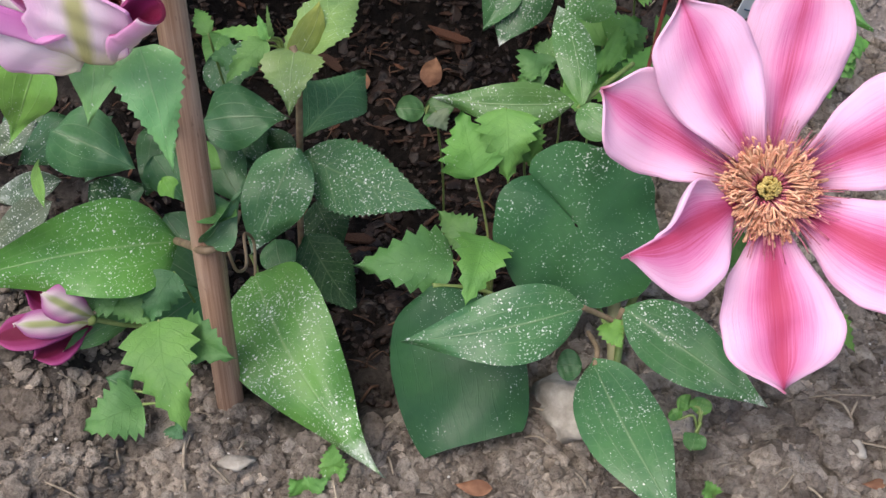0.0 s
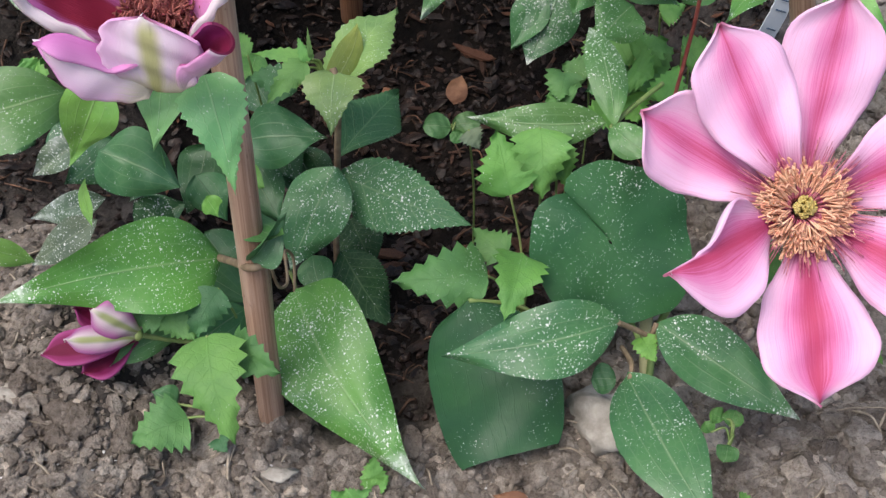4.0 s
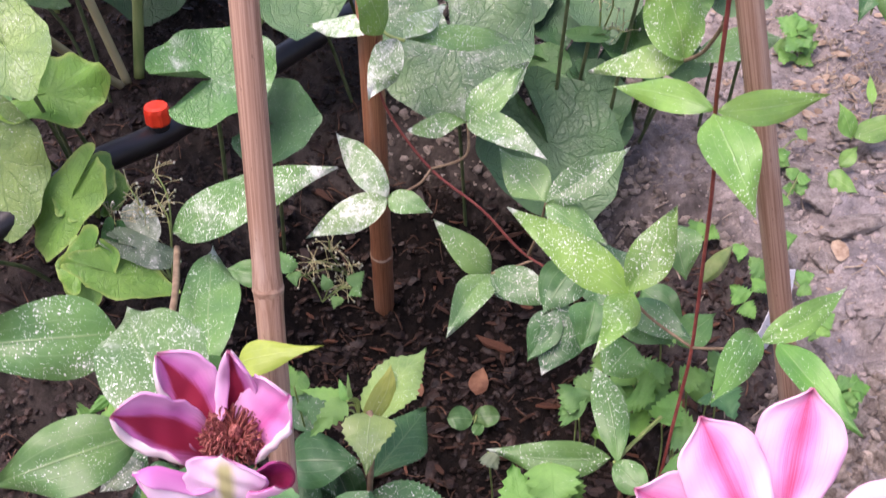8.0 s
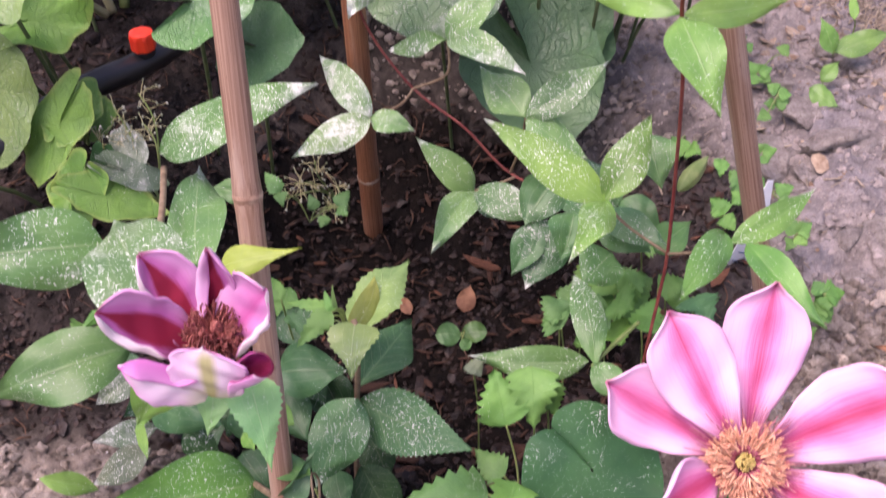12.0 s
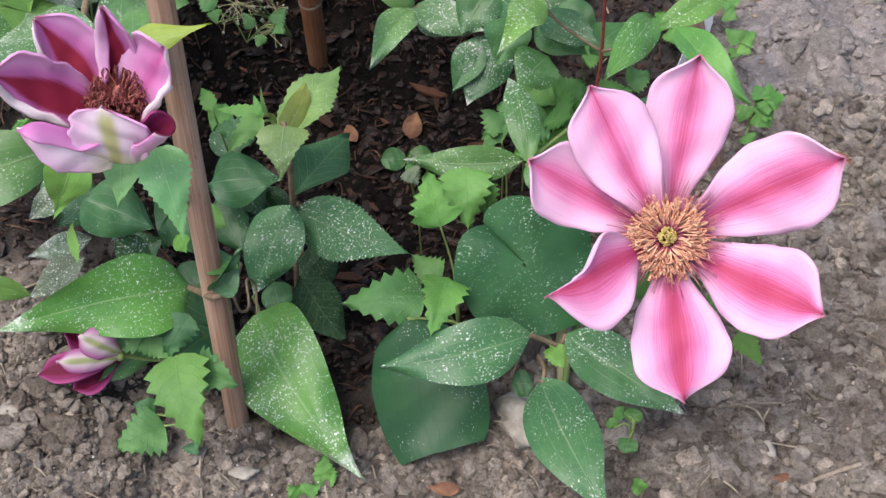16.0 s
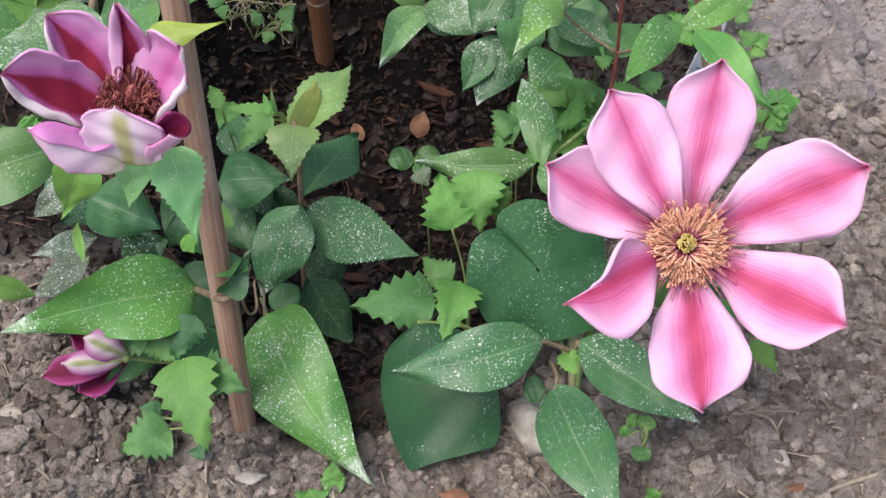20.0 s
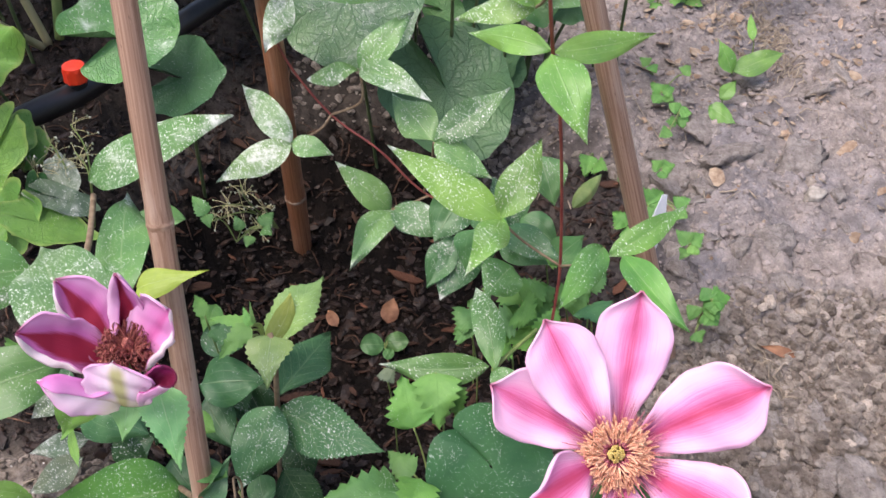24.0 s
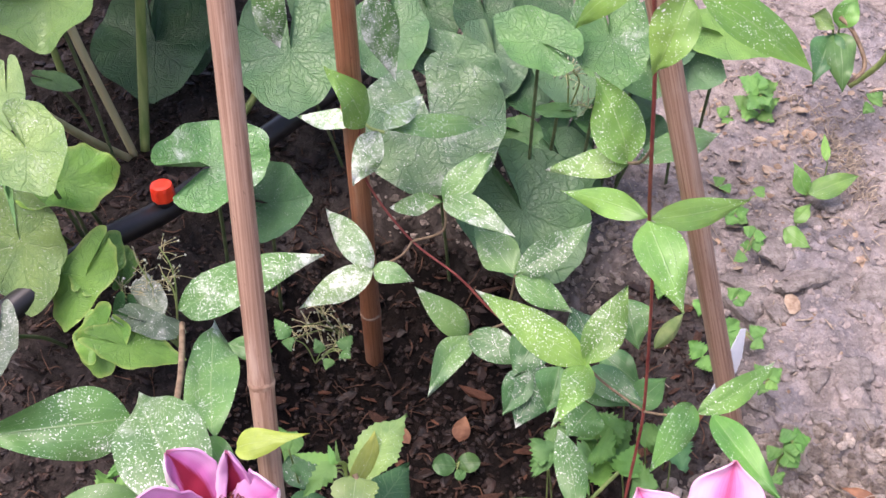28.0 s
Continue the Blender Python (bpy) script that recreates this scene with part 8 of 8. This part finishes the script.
def wine_flower(plant, center):
    """Half open: long sepals rise as a cup, white at the rim and wine-red within."""
    c = Vector(center)
    up = Vector((0.2194, -0.2817, 0.9341)).normalized()
    head = boss(plant, c + up * 0.003, up, 0.0138, 0.0142, 420, MAROON, MAROON, 8, MAROON, 0.0025, 0.68)
    tagged(head, "half-open wine-red flower with maroon stamens")
    petal(head, (-0.1153, 0.2879, 0.2329), (-0.1361, 0.3005, 0.2692), 0.0292, (WINE, FLAP_BACK), '', 0, face=(0.2975, -0.9024, 0.3118), nv=20, ripple=0.012, arch=-0.1, fold=8, wave=0.09, ragged=0.05, sides=('broad', 'slim'), rolled=(25, 172, 0.72, 0.1), seed=4)
    petal(head, (-0.1123, 0.2903, 0.2323), (-0.1052, 0.2922, 0.2803), 0.0225, (WINE, VIOLET), '', 0, face=(0.1020, -0.9142, 0.3922), nv=20, ripple=0.012, arch=-0.06, fold=14, wave=0.1, ragged=0.06, kind='sepal', skew=-0.04, rolled=(40, 168, 0.5, 0.16), seed=6)
    petal(head, (-0.1064, 0.2871, 0.2320), (-0.0821, 0.2803, 0.2690), 0.0313, (VIOLET_IN, FLAP_BACK), '', 0, face=(-0.3505, -0.7659, 0.5390), nv=20, ripple=0.012, arch=-0.05, fold=6, wave=0.08, ragged=0.06, sides=('slim', 'broad'), rolled=(170, 8, 0.74, 0.1), seed=2)
    petal(head, (-0.1154, 0.2848, 0.2327), (-0.1486, 0.2750, 0.2622), 0.0292, (WINE, FLAP_BACK), '', 0, face=(0.1574, -0.8066, 0.5698), nv=20, ripple=0.012, arch=-0.07, fold=8, wave=0.08, ragged=0.05, sides=('broad', 'sepal'), rolled=(35, 172, 0.68, 0.1), seed=5)
    petal(head, (-0.1082, 0.2675, 0.2275), (-0.1391, 0.2599, 0.2481), 0.0285, (MAUVE_IN, WHITE_BACK), '', 0, face=(0.0446, 0.7804, -0.6237), nv=28, ripple=0.01, arch=-0.07, fold=10, wave=0.05, ragged=0.05, sides=('slim', 'broad'), rolled=(0, -168, 0.34, 0.14), seed=3)
    petal(head, (-0.1068, 0.2637, 0.2267), (-0.1050, 0.2625, 0.2556), 0.0313, (WINE, WINE_BACK), '', 0, face=(0.0469, 0.8416, -0.5381), nv=20, ripple=0.01, arch=-0.08, fold=14, wave=0.05, ragged=0.07, kind='broad', skew=0.02, rolled=(-20, -20, 0.6, 0.3), seed=11)
    petal(head, (-0.0960, 0.2676, 0.2275), (-0.0800, 0.2590, 0.2475), 0.0225, (WINE_DEEP, VIOLET), '', 0, face=(-0.1894, -0.3571, 0.9147), nv=20, ripple=0.01, arch=0.02, fold=22, wave=0.04, ragged=0.04, rolled=(112, 112, 0.05), kind='blunt', seed=8)
    return head


def green_bud(plant, base, tip, width):
    """A closed, ribbed flower bud."""
    e1, e2, e3, length = axes(base, tip, 0, (0, -0.6, 0.8))
    verts, faces, n = [], [], 24
    for i in range(15):
        s = i / 14
        r = width / 2 * math.sin(math.pi * s ** 0.8) ** 0.8 if 0 < i < 14 else 0.0004
        for j in range(n):
            th = 2 * math.pi * j / n
            k = r * (1 + 0.07 * math.cos(6 * th))
            verts.append(e1 * length * s + k * (math.cos(th) * e2 + math.sin(th) * e3))
    faces = [(i * n + j, i * n + (j + 1) % n, (i + 1) * n + (j + 1) % n, (i + 1) * n + j) for i in range(14) for j in range(n)]
    return place("flower_bud", mesh_of("flower_bud", verts, faces, [GREEN_STEM]), plant, base, "closed ribbed yellow-green flower bud")


def closed_bud(plant, center):
    c = Vector(center)
    v, f, r = [], [], 0.006
    bm = bmesh.new()
    bmesh.ops.create_icosphere(bm, subdivisions=2, radius=0.003)
    head = place("flower_bud", mesh_of("flower_bud", [w.co.copy() for w in bm.verts], [tuple(x.index for x in q.verts) for q in bm.faces], [GREEN_STEM]), plant, c, "opening wine-red bud with white-green sepal backs")
    bm.free()
    petal(head, (-0.165, 0.320, 0.031), (-0.191, 0.321, 0.050), 0.0150, (WINE_DEEP, BUD_BACK), '', 0, face=(0, -0.5, 0.85), arch=-0.08, fold=20)
    petal(head, (-0.164, 0.316, 0.033), (-0.191, 0.301, 0.050), 0.0140, (WINE_DEEP, BUD_BACK), '', 0, face=(0, 0.62, -0.78), arch=-0.12, fold=25)
    petal(head, (-0.165, 0.318, 0.029), (-0.206, 0.304, 0.036), 0.0178, (WINE_DEEP, BUD_BACK), '', 0, face=(0, -0.4, 0.9), arch=0.06, fold=16)
    petal(head, (-0.163, 0.318, 0.035), (-0.179, 0.313, 0.058), 0.0170, (WINE_DEEP, BUD_BACK), '', 0, face=(0, 0.62, -0.78), arch=-0.12, fold=25)
    petal(head, (-0.166, 0.319, 0.027), (-0.188, 0.300, 0.026), 0.0173, (WINE_DEEP, BUD_BACK), '', 0, face=(0, -0.5, 0.8), arch=-0.08, fold=15)
    return head


open_flower(right_clematis, (0.125, 0.301, 0.135))
wine_flower(left_clematis, (-0.1092, 0.2885, 0.2306))
closed_bud(left_clematis, (-0.164, 0.317, 0.034))
green_bud(rear_clematis, (0.129, 0.529, 0.118), (0.152, 0.557, 0.125), 0.011)


# ---- bamboo canes ----
def cane(points, radius, nodes, label, mat=None):
    """A bamboo pole with swollen, ringed joints."""
    a, b = Vector(points[0]), Vector(points[1])
    d = (b - a).normalized()
    ob = thing("bamboo_cane", a, label, "cane", "bamboo canes")
    length = (b - a).length
    marks = sorted(nodes)
    steps = 90
    verts, faces = [], []
    for i in range(steps + 1):
        s = length * i / steps
        r = radius * (1.04 - 0.1 * i / steps)
        for m in marks:
            r *= 1 + 0.10 * math.exp(-((s - m) / 0.006) ** 2)
        for j in range(16):
            th = 2 * math.pi * j / 16
            rr = r * (1 + 0.015 * math.sin(3 * th + 5 * s) + 0.008 * math.sin(7 * th + 30 * s)) * (0.965 if j == 5 else 1)
            verts.append((rr * math.cos(th), rr * math.sin(th), s))
    for i in range(steps):
        faces += [(i * 16 + j, i * 16 + (j + 1) % 16, (i + 1) * 16 + (j + 1) % 16, (i + 1) * 16 + j) for j in range(16)]
    faces += [tuple(range(16))[::-1], tuple(steps * 16 + j for j in range(16))]
    lean = d.to_track_quat("Z", "Y").to_euler()
    place("culm", mesh_of("culm", verts, faces, [mat or CANE]), ob, a).rotation_euler = lean
    for m in marks:
        pts = [Vector((0, 0, m + k)) for k in (-0.0035, -0.0012, 0.0, 0.0012, 0.003)]
        v, f = tube(pts, [radius * 1.02, radius * 1.12, radius * 1.15, radius * 1.1, radius * 1.0], 16)
        place("node_ring", mesh_of("node_ring", v, f, [CANE_RING]), ob, a).rotation_euler = lean
    return ob


cane(((-0.102, 0.286, -0.061), (-0.116, 0.543, 0.854)), 0.0064, (0.316, 0.66), 'brown weathered bamboo cane standing in the bed')
cane(((-0.091, 0.719, -0.114), (-0.073, 0.548, 0.820)), 0.0084, (0.120, 0.52), 'orange-brown bamboo cane in the damp hollow', CANE_ORANGE)
cane(((0.2090, 0.4952, -0.025), (0.0050, 0.4880, 0.760)), 0.0069, (0.045, 0.60), 'grey-brown bamboo cane leaning beside the plant tag')

# ---- drip irrigation ----
hose = thing("drip_hose", (-0.256, 0.703, 0.112), "black plastic drip hose lying on the soil", "hose")
stem(hose, [(-0.368, 0.561, 0.100), (-0.313, 0.624, 0.116), (-0.286, 0.662, 0.117), (-0.256, 0.703, 0.112), (-0.227, 0.747, 0.113), (-0.166, 0.848, 0.113), (-0.100, 0.969, 0.106), (-0.018, 1.115, 0.100), (0.054, 1.238, 0.096)], 0.0105, PIPE, "pipe", sides=16)


def dripper(at):
    ob = thing("drip_emitter", at, "red adjustable drip emitter cap on the black hose", "emitter")
    a = Vector(at)
    v, f = tube([(0, 0, -0.016), (0, 0, -0.006), (0, 0, -0.005), (0, 0, -0.001)], [0.0035, 0.004, 0.008, 0.008], 16)
    place("barb", mesh_of("barb", v, f, [PIPE]), ob, a, "black barbed base")
    verts, faces, n = [], [], 32
    prof = ((0.0093, 0.0), (0.0098, 0.001), (0.0096, 0.011), (0.0088, 0.0138), (0.006, 0.0148), (0.0, 0.015))
    for r, z in prof:
        for j in range(n):
            k = 1.0 if (j // 2) % 2 and z < 0.012 else 0.955 if z < 0.012 else 1.0
            th = 2 * math.pi * j / n
            verts.append((r * k * math.cos(th), r * k * math.sin(th), z))
    for i in range(len(prof) - 1):
        faces += [(i * n + j, i * n + (j + 1) % n, (i + 1) * n + (j + 1) % n, (i + 1) * n + j) for j in range(n)]
    place("cap", mesh_of("cap", verts, faces, [RED], smooth=False), ob, a, "ribbed red cap")
    return ob


dripper((-0.253, 0.703, 0.125))


# ---- plant label ----
def plant_tag(top, foot, width):
    e1, e2, e3, length = axes(top, foot, 0, (0.45, -0.7, 0.5))
    ob = thing("plant_tag", foot, "white plastic plant tag with blue handwriting beside the cane", "plant tag")
    f0 = Vector(foot)
    n = 26
    verts, faces = [], []
    for z in (0.0, -0.0008):
        for i in range(n + 1):
            s = i / n
            w = width / 2 * min(1.0, 0.3 + 2.2 * s)
            w *= 0.92 if i % 2 and s < 0.6 else 1
            for v in (-1, 1):
                verts.append(e1 * (length * s) + e2 * w * v + e3 * (z + 0.004 * math.sin(3 * s)) + (Vector(top) - f0))
    m = 2 * (n + 1)
    for i in range(n):
        a = 2 * i
        faces += [(a, a + 1, a + 3, a + 2), (m + a, m + a + 2, m + a + 3, m + a + 1), (a, a + 2, m + a + 2, m + a), (a + 1, m + a + 1, m + a + 3, a + 3)]
    faces += [(0, m, m + 1, 1), (2 * n, 2 * n + 1, m + 2 * n + 1, m + 2 * n)]
    place("plate", mesh_of("plate", verts, faces, [LABEL], smooth=False), ob, f0)
    for i, (s, half) in enumerate(((0.46, 0.5), (0.55, 0.55), (0.72, 0.5), (0.82, 0.66))):
        p = Vector(top) - f0 + e1 * length * s + e3 * (0.0008 + 0.004 * math.sin(3 * s))
        v, f = tube([p - e2 * width * half / 2, p + e2 * width * half / 2 + e1 * 0.002], 0.0005, 5)
        place("ink_bar", mesh_of("ink_bar", v, f, [INK]), ob, f0, "blue handwritten stroke")
    return ob


plant_tag((0.2118, 0.6024, 0.0687), (0.1915, 0.592, -0.012), 0.0170)

# ---- dried seed heads of a low weed ----
def seed_head(foot, tips, seed):
    rnd = random.Random(seed)
    ob = thing("seed_head_weed", foot, "wiry weed with tiny spray-whitened seed capsules", "weed", "small weeds")
    f0 = Vector(foot)
    for tip in tips:
        end = Vector(tip) - f0
        mid = end * 0.55 + Vector((rnd.uniform(-.008, .008), rnd.uniform(-.008, .008), 0.01))
        v, f = tube([(0, 0, 0), mid, end], [0.0009, 0.0007, 0.0005], 5)
        place("stalk", mesh_of("stalk", v, f, [GREEN_STEM]), ob, f0)
        twigs, pods = [], []
        for i in range(16):
            a = mid.lerp(end, rnd.uniform(0.0, 1.0))
            d = Vector((rnd.gauss(0, 1), rnd.gauss(0, 1), rnd.gauss(0.4, 0.8))).normalized() * rnd.uniform(0.006, 0.018)
            twigs.append(tube([a, a + d * 0.5 + Vector((0, 0, 0.001)), a + d], 0.00028, 4))
            pv, pf = lump(i + seed, 1.4, 1)
            pods.append(([Vector(p) * rnd.uniform(0.0006, 0.0012) + a + d for p in pv], pf))
        v, f = merged(twigs)
        tagged(place("twig_head", mesh_of("twig_head", v, f, [PALE_STEM]), ob, f0), kind="stuff")
        v, f = merged(pods)
        tagged(place("capsule_head", mesh_of("capsule_head", v, f, [SEED]), ob, f0), kind="stuff")
    return ob


seed_head((-0.105, 0.680, -0.017), ((-0.135, 0.621, 0.056), (-0.120, 0.631, 0.069), (-0.105, 0.635, 0.040), (-0.115, 0.633, 0.020), (-0.147, 0.622, 0.040)), 60)
seed_head((-0.227, 0.588, 0.065), ((-0.256, 0.620, 0.126), (-0.238, 0.626, 0.134), (-0.248, 0.609, 0.111), (-0.270, 0.609, 0.112), (-0.236, 0.614, 0.118)), 61)
seed_head((0.086, 0.803, 0.144), ((0.087, 0.789, 0.193), (0.101, 0.771, 0.167), (0.080, 0.810, 0.188)), 62)

# ---- stones, dead leaf, straw ----
def stone(name, at, size, mat, label, stretch=(1.0, 1.0, 0.75), seed=1):
    v, f = lump(seed, 1.0, 3)
    ob = new(name, mesh_of(name, [Vector(p) * size for p in v * np.array(stretch)], f, [mat]))
    ob.location = Vector(at) - Vector((0, 0, 0.0 if "stone" in name else 0.45 * size))
    return tagged(ob, label, "stone" if "stone" in name else "clod")


def laid(x, y, up=0.0):
    return (x, y, ground_z(x, y) + up)


stone('stone', laid(0.062, 0.302), 0.0190, STONE, 'pale rough stone half buried under the leaves', seed=31, stretch=(1.0, 0.85, 0.8))
stone('stone', laid(-0.224, 0.298), 0.0090, STONE, 'smooth pale stone in the dry soil', seed=32)
stone('soil_clod', laid(-0.193, 0.293), 0.0130, CLOD, 'large grey-brown clod of dry soil', seed=33)
stone('soil_clod', laid(-0.174, 0.286), 0.0120, CLOD, 'grey-brown clod of dry soil', seed=34)
stone('soil_clod', laid(-0.211, 0.283), 0.0100, CLOD, 'grey-brown clod of dry soil', seed=35)
stone('soil_clod', laid(0.240, 0.308), 0.0140, CLOD, 'large dry clod beside the flower', seed=36)
stone('soil_clod', laid(0.260, 0.389), 0.0140, CLOD, 'large dry clod beside the flower', seed=37)
stone('soil_clod', laid(0.204, 0.237), 0.0150, CLOD, 'dry clod at the bed edge', seed=38)
stone('soil_clod', laid(-0.099, 0.284), 0.0070, CLOD, 'small clod by the cane foot', seed=39)
stone('soil_clod', laid(-0.088, 0.299), 0.0080, CLOD, 'small clod by the cane foot', seed=40)
stone('stone', laid(-0.098, 0.267), 0.0060, STONE, 'small white pebble chip', seed=41, stretch=(1.4, 0.6, 0.5))
stone('stone', laid(0.195, 0.279), 0.0070, STONE, 'small round pebble on dry soil', seed=42)
stone('stone', laid(0.358, 0.669), 0.0090, STONE, 'small pale stone on the dry soil', seed=43)
stone('soil_clod', laid(-0.017, 0.252), 0.0100, CLOD, 'brown clod of soil', seed=47, stretch=(1.3, 0.8, 0.7))

def dead_leaf(at, tip, width, label):
    v, f, uv = blade(at, tip, width, "ovate", fold=24, arch=0.12, wave=0.12, seed=9)
    ob = place("dead_leaf", mesh_of("dead_leaf", v, f, [DEAD], None, uv), None, at)
    return tagged(ob, label, "dead leaf")


dead_leaf(laid(-0.011, 0.615, 0.004), laid(-0.005, 0.636, 0.008), 0.0164, 'brown dead leaf lying in the damp hollow')
dead_leaf(laid(-0.054, 0.610, 0.004), laid(-0.063, 0.629, 0.008), 0.0106, 'small brown dead leaf in the hollow')
dead_leaf(laid(0.023, 0.259, 0.004), laid(0.005, 0.261, 0.008), 0.0079, 'rolled brown dead leaf on the soil')
dead_leaf(laid(0.297, 0.491, 0.004), laid(0.273, 0.502, 0.008), 0.0082, 'curled pale dead leaf on the soil')
dead_leaf(laid(0.205, 0.259, 0.004), laid(0.193, 0.258, 0.008), 0.0054, 'scrap of dead leaf on the soil')

# bark chips lying in the compost
def chip_mesh(seed, mat):
    rnd = random.Random(seed)
    n = rnd.randrange(5, 8)
    ring = []
    for i in range(n):
        th = 6.283 * (i + rnd.uniform(-0.25, 0.25)) / n
        r = rnd.uniform(0.75, 1.1)
        ring.append((r * math.cos(th), 0.5 * r * math.sin(th)))
    bend = rnd.uniform(-0.2, 0.25)
    verts = [(x, y, bend * x * x + rnd.uniform(-0.05, 0.05) + z) for z in (0.0, 0.16) for x, y in ring]
    faces = [tuple(range(n))[::-1], tuple(range(n, 2 * n))] + [(i, (i + 1) % n, n + (i + 1) % n, n + i) for i in range(n)]
    return mesh_of("bark_chip", verts, faces, [mat], smooth=False)


chip_meshes = [chip_mesh(300 + i, BARK if i % 3 else BARK_RED) for i in range(9)]
rc = random.Random(77)
for i in range(290):
    x, y = rc.uniform(-0.2, 0.22), rc.uniform(0.42, 0.78)
    if not in_hollow(x, y):
        continue
    chip = new("bark_chip", chip_meshes[i % 9])
    size = min(0.011, 0.003 * math.exp(rc.expovariate(2.2)))
    chip.scale = (size * rc.uniform(0.9, 1.9), size * rc.uniform(0.6, 1.0), size)
    chip.rotation_euler = (rc.uniform(-0.5, 0.5), rc.uniform(-0.5, 0.5), rc.uniform(0, 6.28))
    chip.location = laid(x, y, 0.003)
    tagged(chip, "red-brown bark chip lying in the dark compost" if i % 3 == 0 else "dark brown bark chip lying in the compost", "bark chip", "bark chips")

def straw_at(x, y, length, turn, thick=0.0011, name="straw", label="dry straw stalk on the soil", mat=None):
    d = Vector((math.cos(turn), math.sin(turn), 0))
    k = Vector((-d.y, d.x, 0)) * length * 0.05
    pts = []
    for s, b in ((-0.5, 0.0), (0.0, 1.0), (0.5, 0.2)):
        p = Vector((x, y, 0)) + d * length * s + k * b
        pts.append((p.x, p.y, ground_z(p.x, p.y) + 0.004))
    at = Vector(pts[1])
    v, f = tube([Vector(p) - at for p in pts], thick, 6)
    ob = new(name, mesh_of(name, v, f, [mat or STRAW]))
    ob.location = at
    return tagged(ob, label, name, "dry stalks")


straw_at(0.230, 0.261, 0.028, 0.18, 0.0014)
straw_at(0.206, 0.278, 0.023, -0.25, 0.0006)
straw_at(0.192, 0.298, 0.018, -1.01, 0.0007)
straw_at(0.128, 0.277, 0.018, 1.19, 0.0007)
straw_at(0.189, 0.305, 0.041, -0.12, 0.0004)
straw_at(0.157, 0.256, 0.010, -2.38, 0.0005)
straw_at(0.331, 0.975, 0.041, 0.41, 0.0008)
straw_at(0.311, 0.820, 0.032, -0.71, 0.0007)
straw_at(0.232, 0.800, 0.131, 1.76, 0.0004)
straw_at(0.345, 0.800, 0.033, -0.80, 0.0006)
straw_at(-0.119, 0.266, 0.026, 1.67, 0.0008)

def litter(name, n, x0, x1, y0, y1, lo, hi, seed):
    rnd = random.Random(seed)
    rods_ = []
    for i in range(n):
        x, y, th, ln = rnd.gauss((x0 + x1) / 2, (x1 - x0) / 3), rnd.gauss((y0 + y1) / 2, (y1 - y0) / 3), rnd.uniform(0, 6.3), rnd.uniform(lo, hi)
        x2, y2 = x + math.cos(th) * ln, y + math.sin(th) * ln
        mx, my = (x + x2) / 2 + rnd.uniform(-.1, .1) * ln, (y + y2) / 2 + rnd.uniform(-.1, .1) * ln
        rods_.append(tube([(x, y, ground_z(x, y) + 0.003), (mx, my, ground_z(mx, my) + rnd.uniform(0.003, 0.009)), (x2, y2, ground_z(x2, y2) + 0.003)], rnd.uniform(0.0003, 0.0007), 4))
    v, f = merged(rods_)
    return tagged(new(name, mesh_of(name, v, f, [STRAW])), "heap of pale dry straw on the soil", "litter", kind="stuff")


litter('straw_litter', 240, 0.366, 0.389, 0.821, 0.976, 0.004, 0.016, 0)
litter('straw_litter', 90, 0.332, 0.350, 0.849, 1.012, 0.004, 0.014, 1)
litter('straw_litter', 40, 0.267, 0.282, 0.454, 0.495, 0.006, 0.02, 2)

bits = []
rb = random.Random(11)
for i in range(420):
    x, y = rb.uniform(0.1, 0.6), rb.uniform(0.2, 1.2)
    if rb.random() > smooth(0.3, 0.9, y) * 0.8 + 0.2:
        continue
    d = Vector((math.cos(i), math.sin(i), 0)) * rb.uniform(0.003, 0.014)
    a = Vector((x, y, ground_z(x, y) + 0.004))
    b = Vector((x + d.x, y + d.y, ground_z(x + d.x, y + d.y) + 0.005))
    bits.append(tube([a, b], rb.uniform(0.0004, 0.0009), 4))
v, f = merged(bits)
tagged(new("straw_litter", mesh_of("straw_litter", v, f, [STRAW])), "pale dry straw and grass litter on the soil", "litter", kind="stuff")

fibres = []
rf = random.Random(19)
while len(fibres) < 700:
    x, y = rf.uniform(-0.4, 0.22), rf.uniform(0.3, 0.95)
    if not in_hollow(x, y):
        continue
    th, ln = rf.uniform(0, 6.3), rf.uniform(0.004, 0.02)
    ends = [(x + math.cos(th) * ln * k, y + math.sin(th) * ln * k) for k in (-0.5, 0.5)]
    mx, my = x + rf.uniform(-0.15, 0.15) * ln, y + rf.uniform(-0.15, 0.15) * ln
    fibres.append(tube([laid(*ends[0], 0.003), laid(mx, my, rf.uniform(0.003, 0.006)), laid(*ends[1], 0.003)], rf.uniform(0.00025, 0.0008), 4))
v, f = merged(fibres)
tagged(new("bark_fibres", mesh_of("bark_fibres", v, f, [FIBRE])), "brown bark fibres and rootlets in the dark compost", "litter", kind="stuff")

front_bits = []
rq = random.Random(23)
while len(front_bits) < 230:
    x, y, th, ln = rq.uniform(-0.3, 0.34), rq.uniform(0.16, 0.4), rq.uniform(0, 6.3), rq.uniform(0.004, 0.019)
    if in_hollow(x, y):
        continue
    x2, y2 = x + math.cos(th) * ln, y + math.sin(th) * ln
    front_bits.append(tube([laid(x, y, 0.003), laid((x + x2) / 2, (y + y2) / 2, 0.005), laid(x2, y2, 0.003)], rq.uniform(0.00022, 0.0007), 4))
v, f = merged(front_bits)
tagged(new("root_litter", mesh_of("root_litter", v, f, [STRAW])), "short dry rootlets and straw bits on the clods", "litter", kind="stuff")
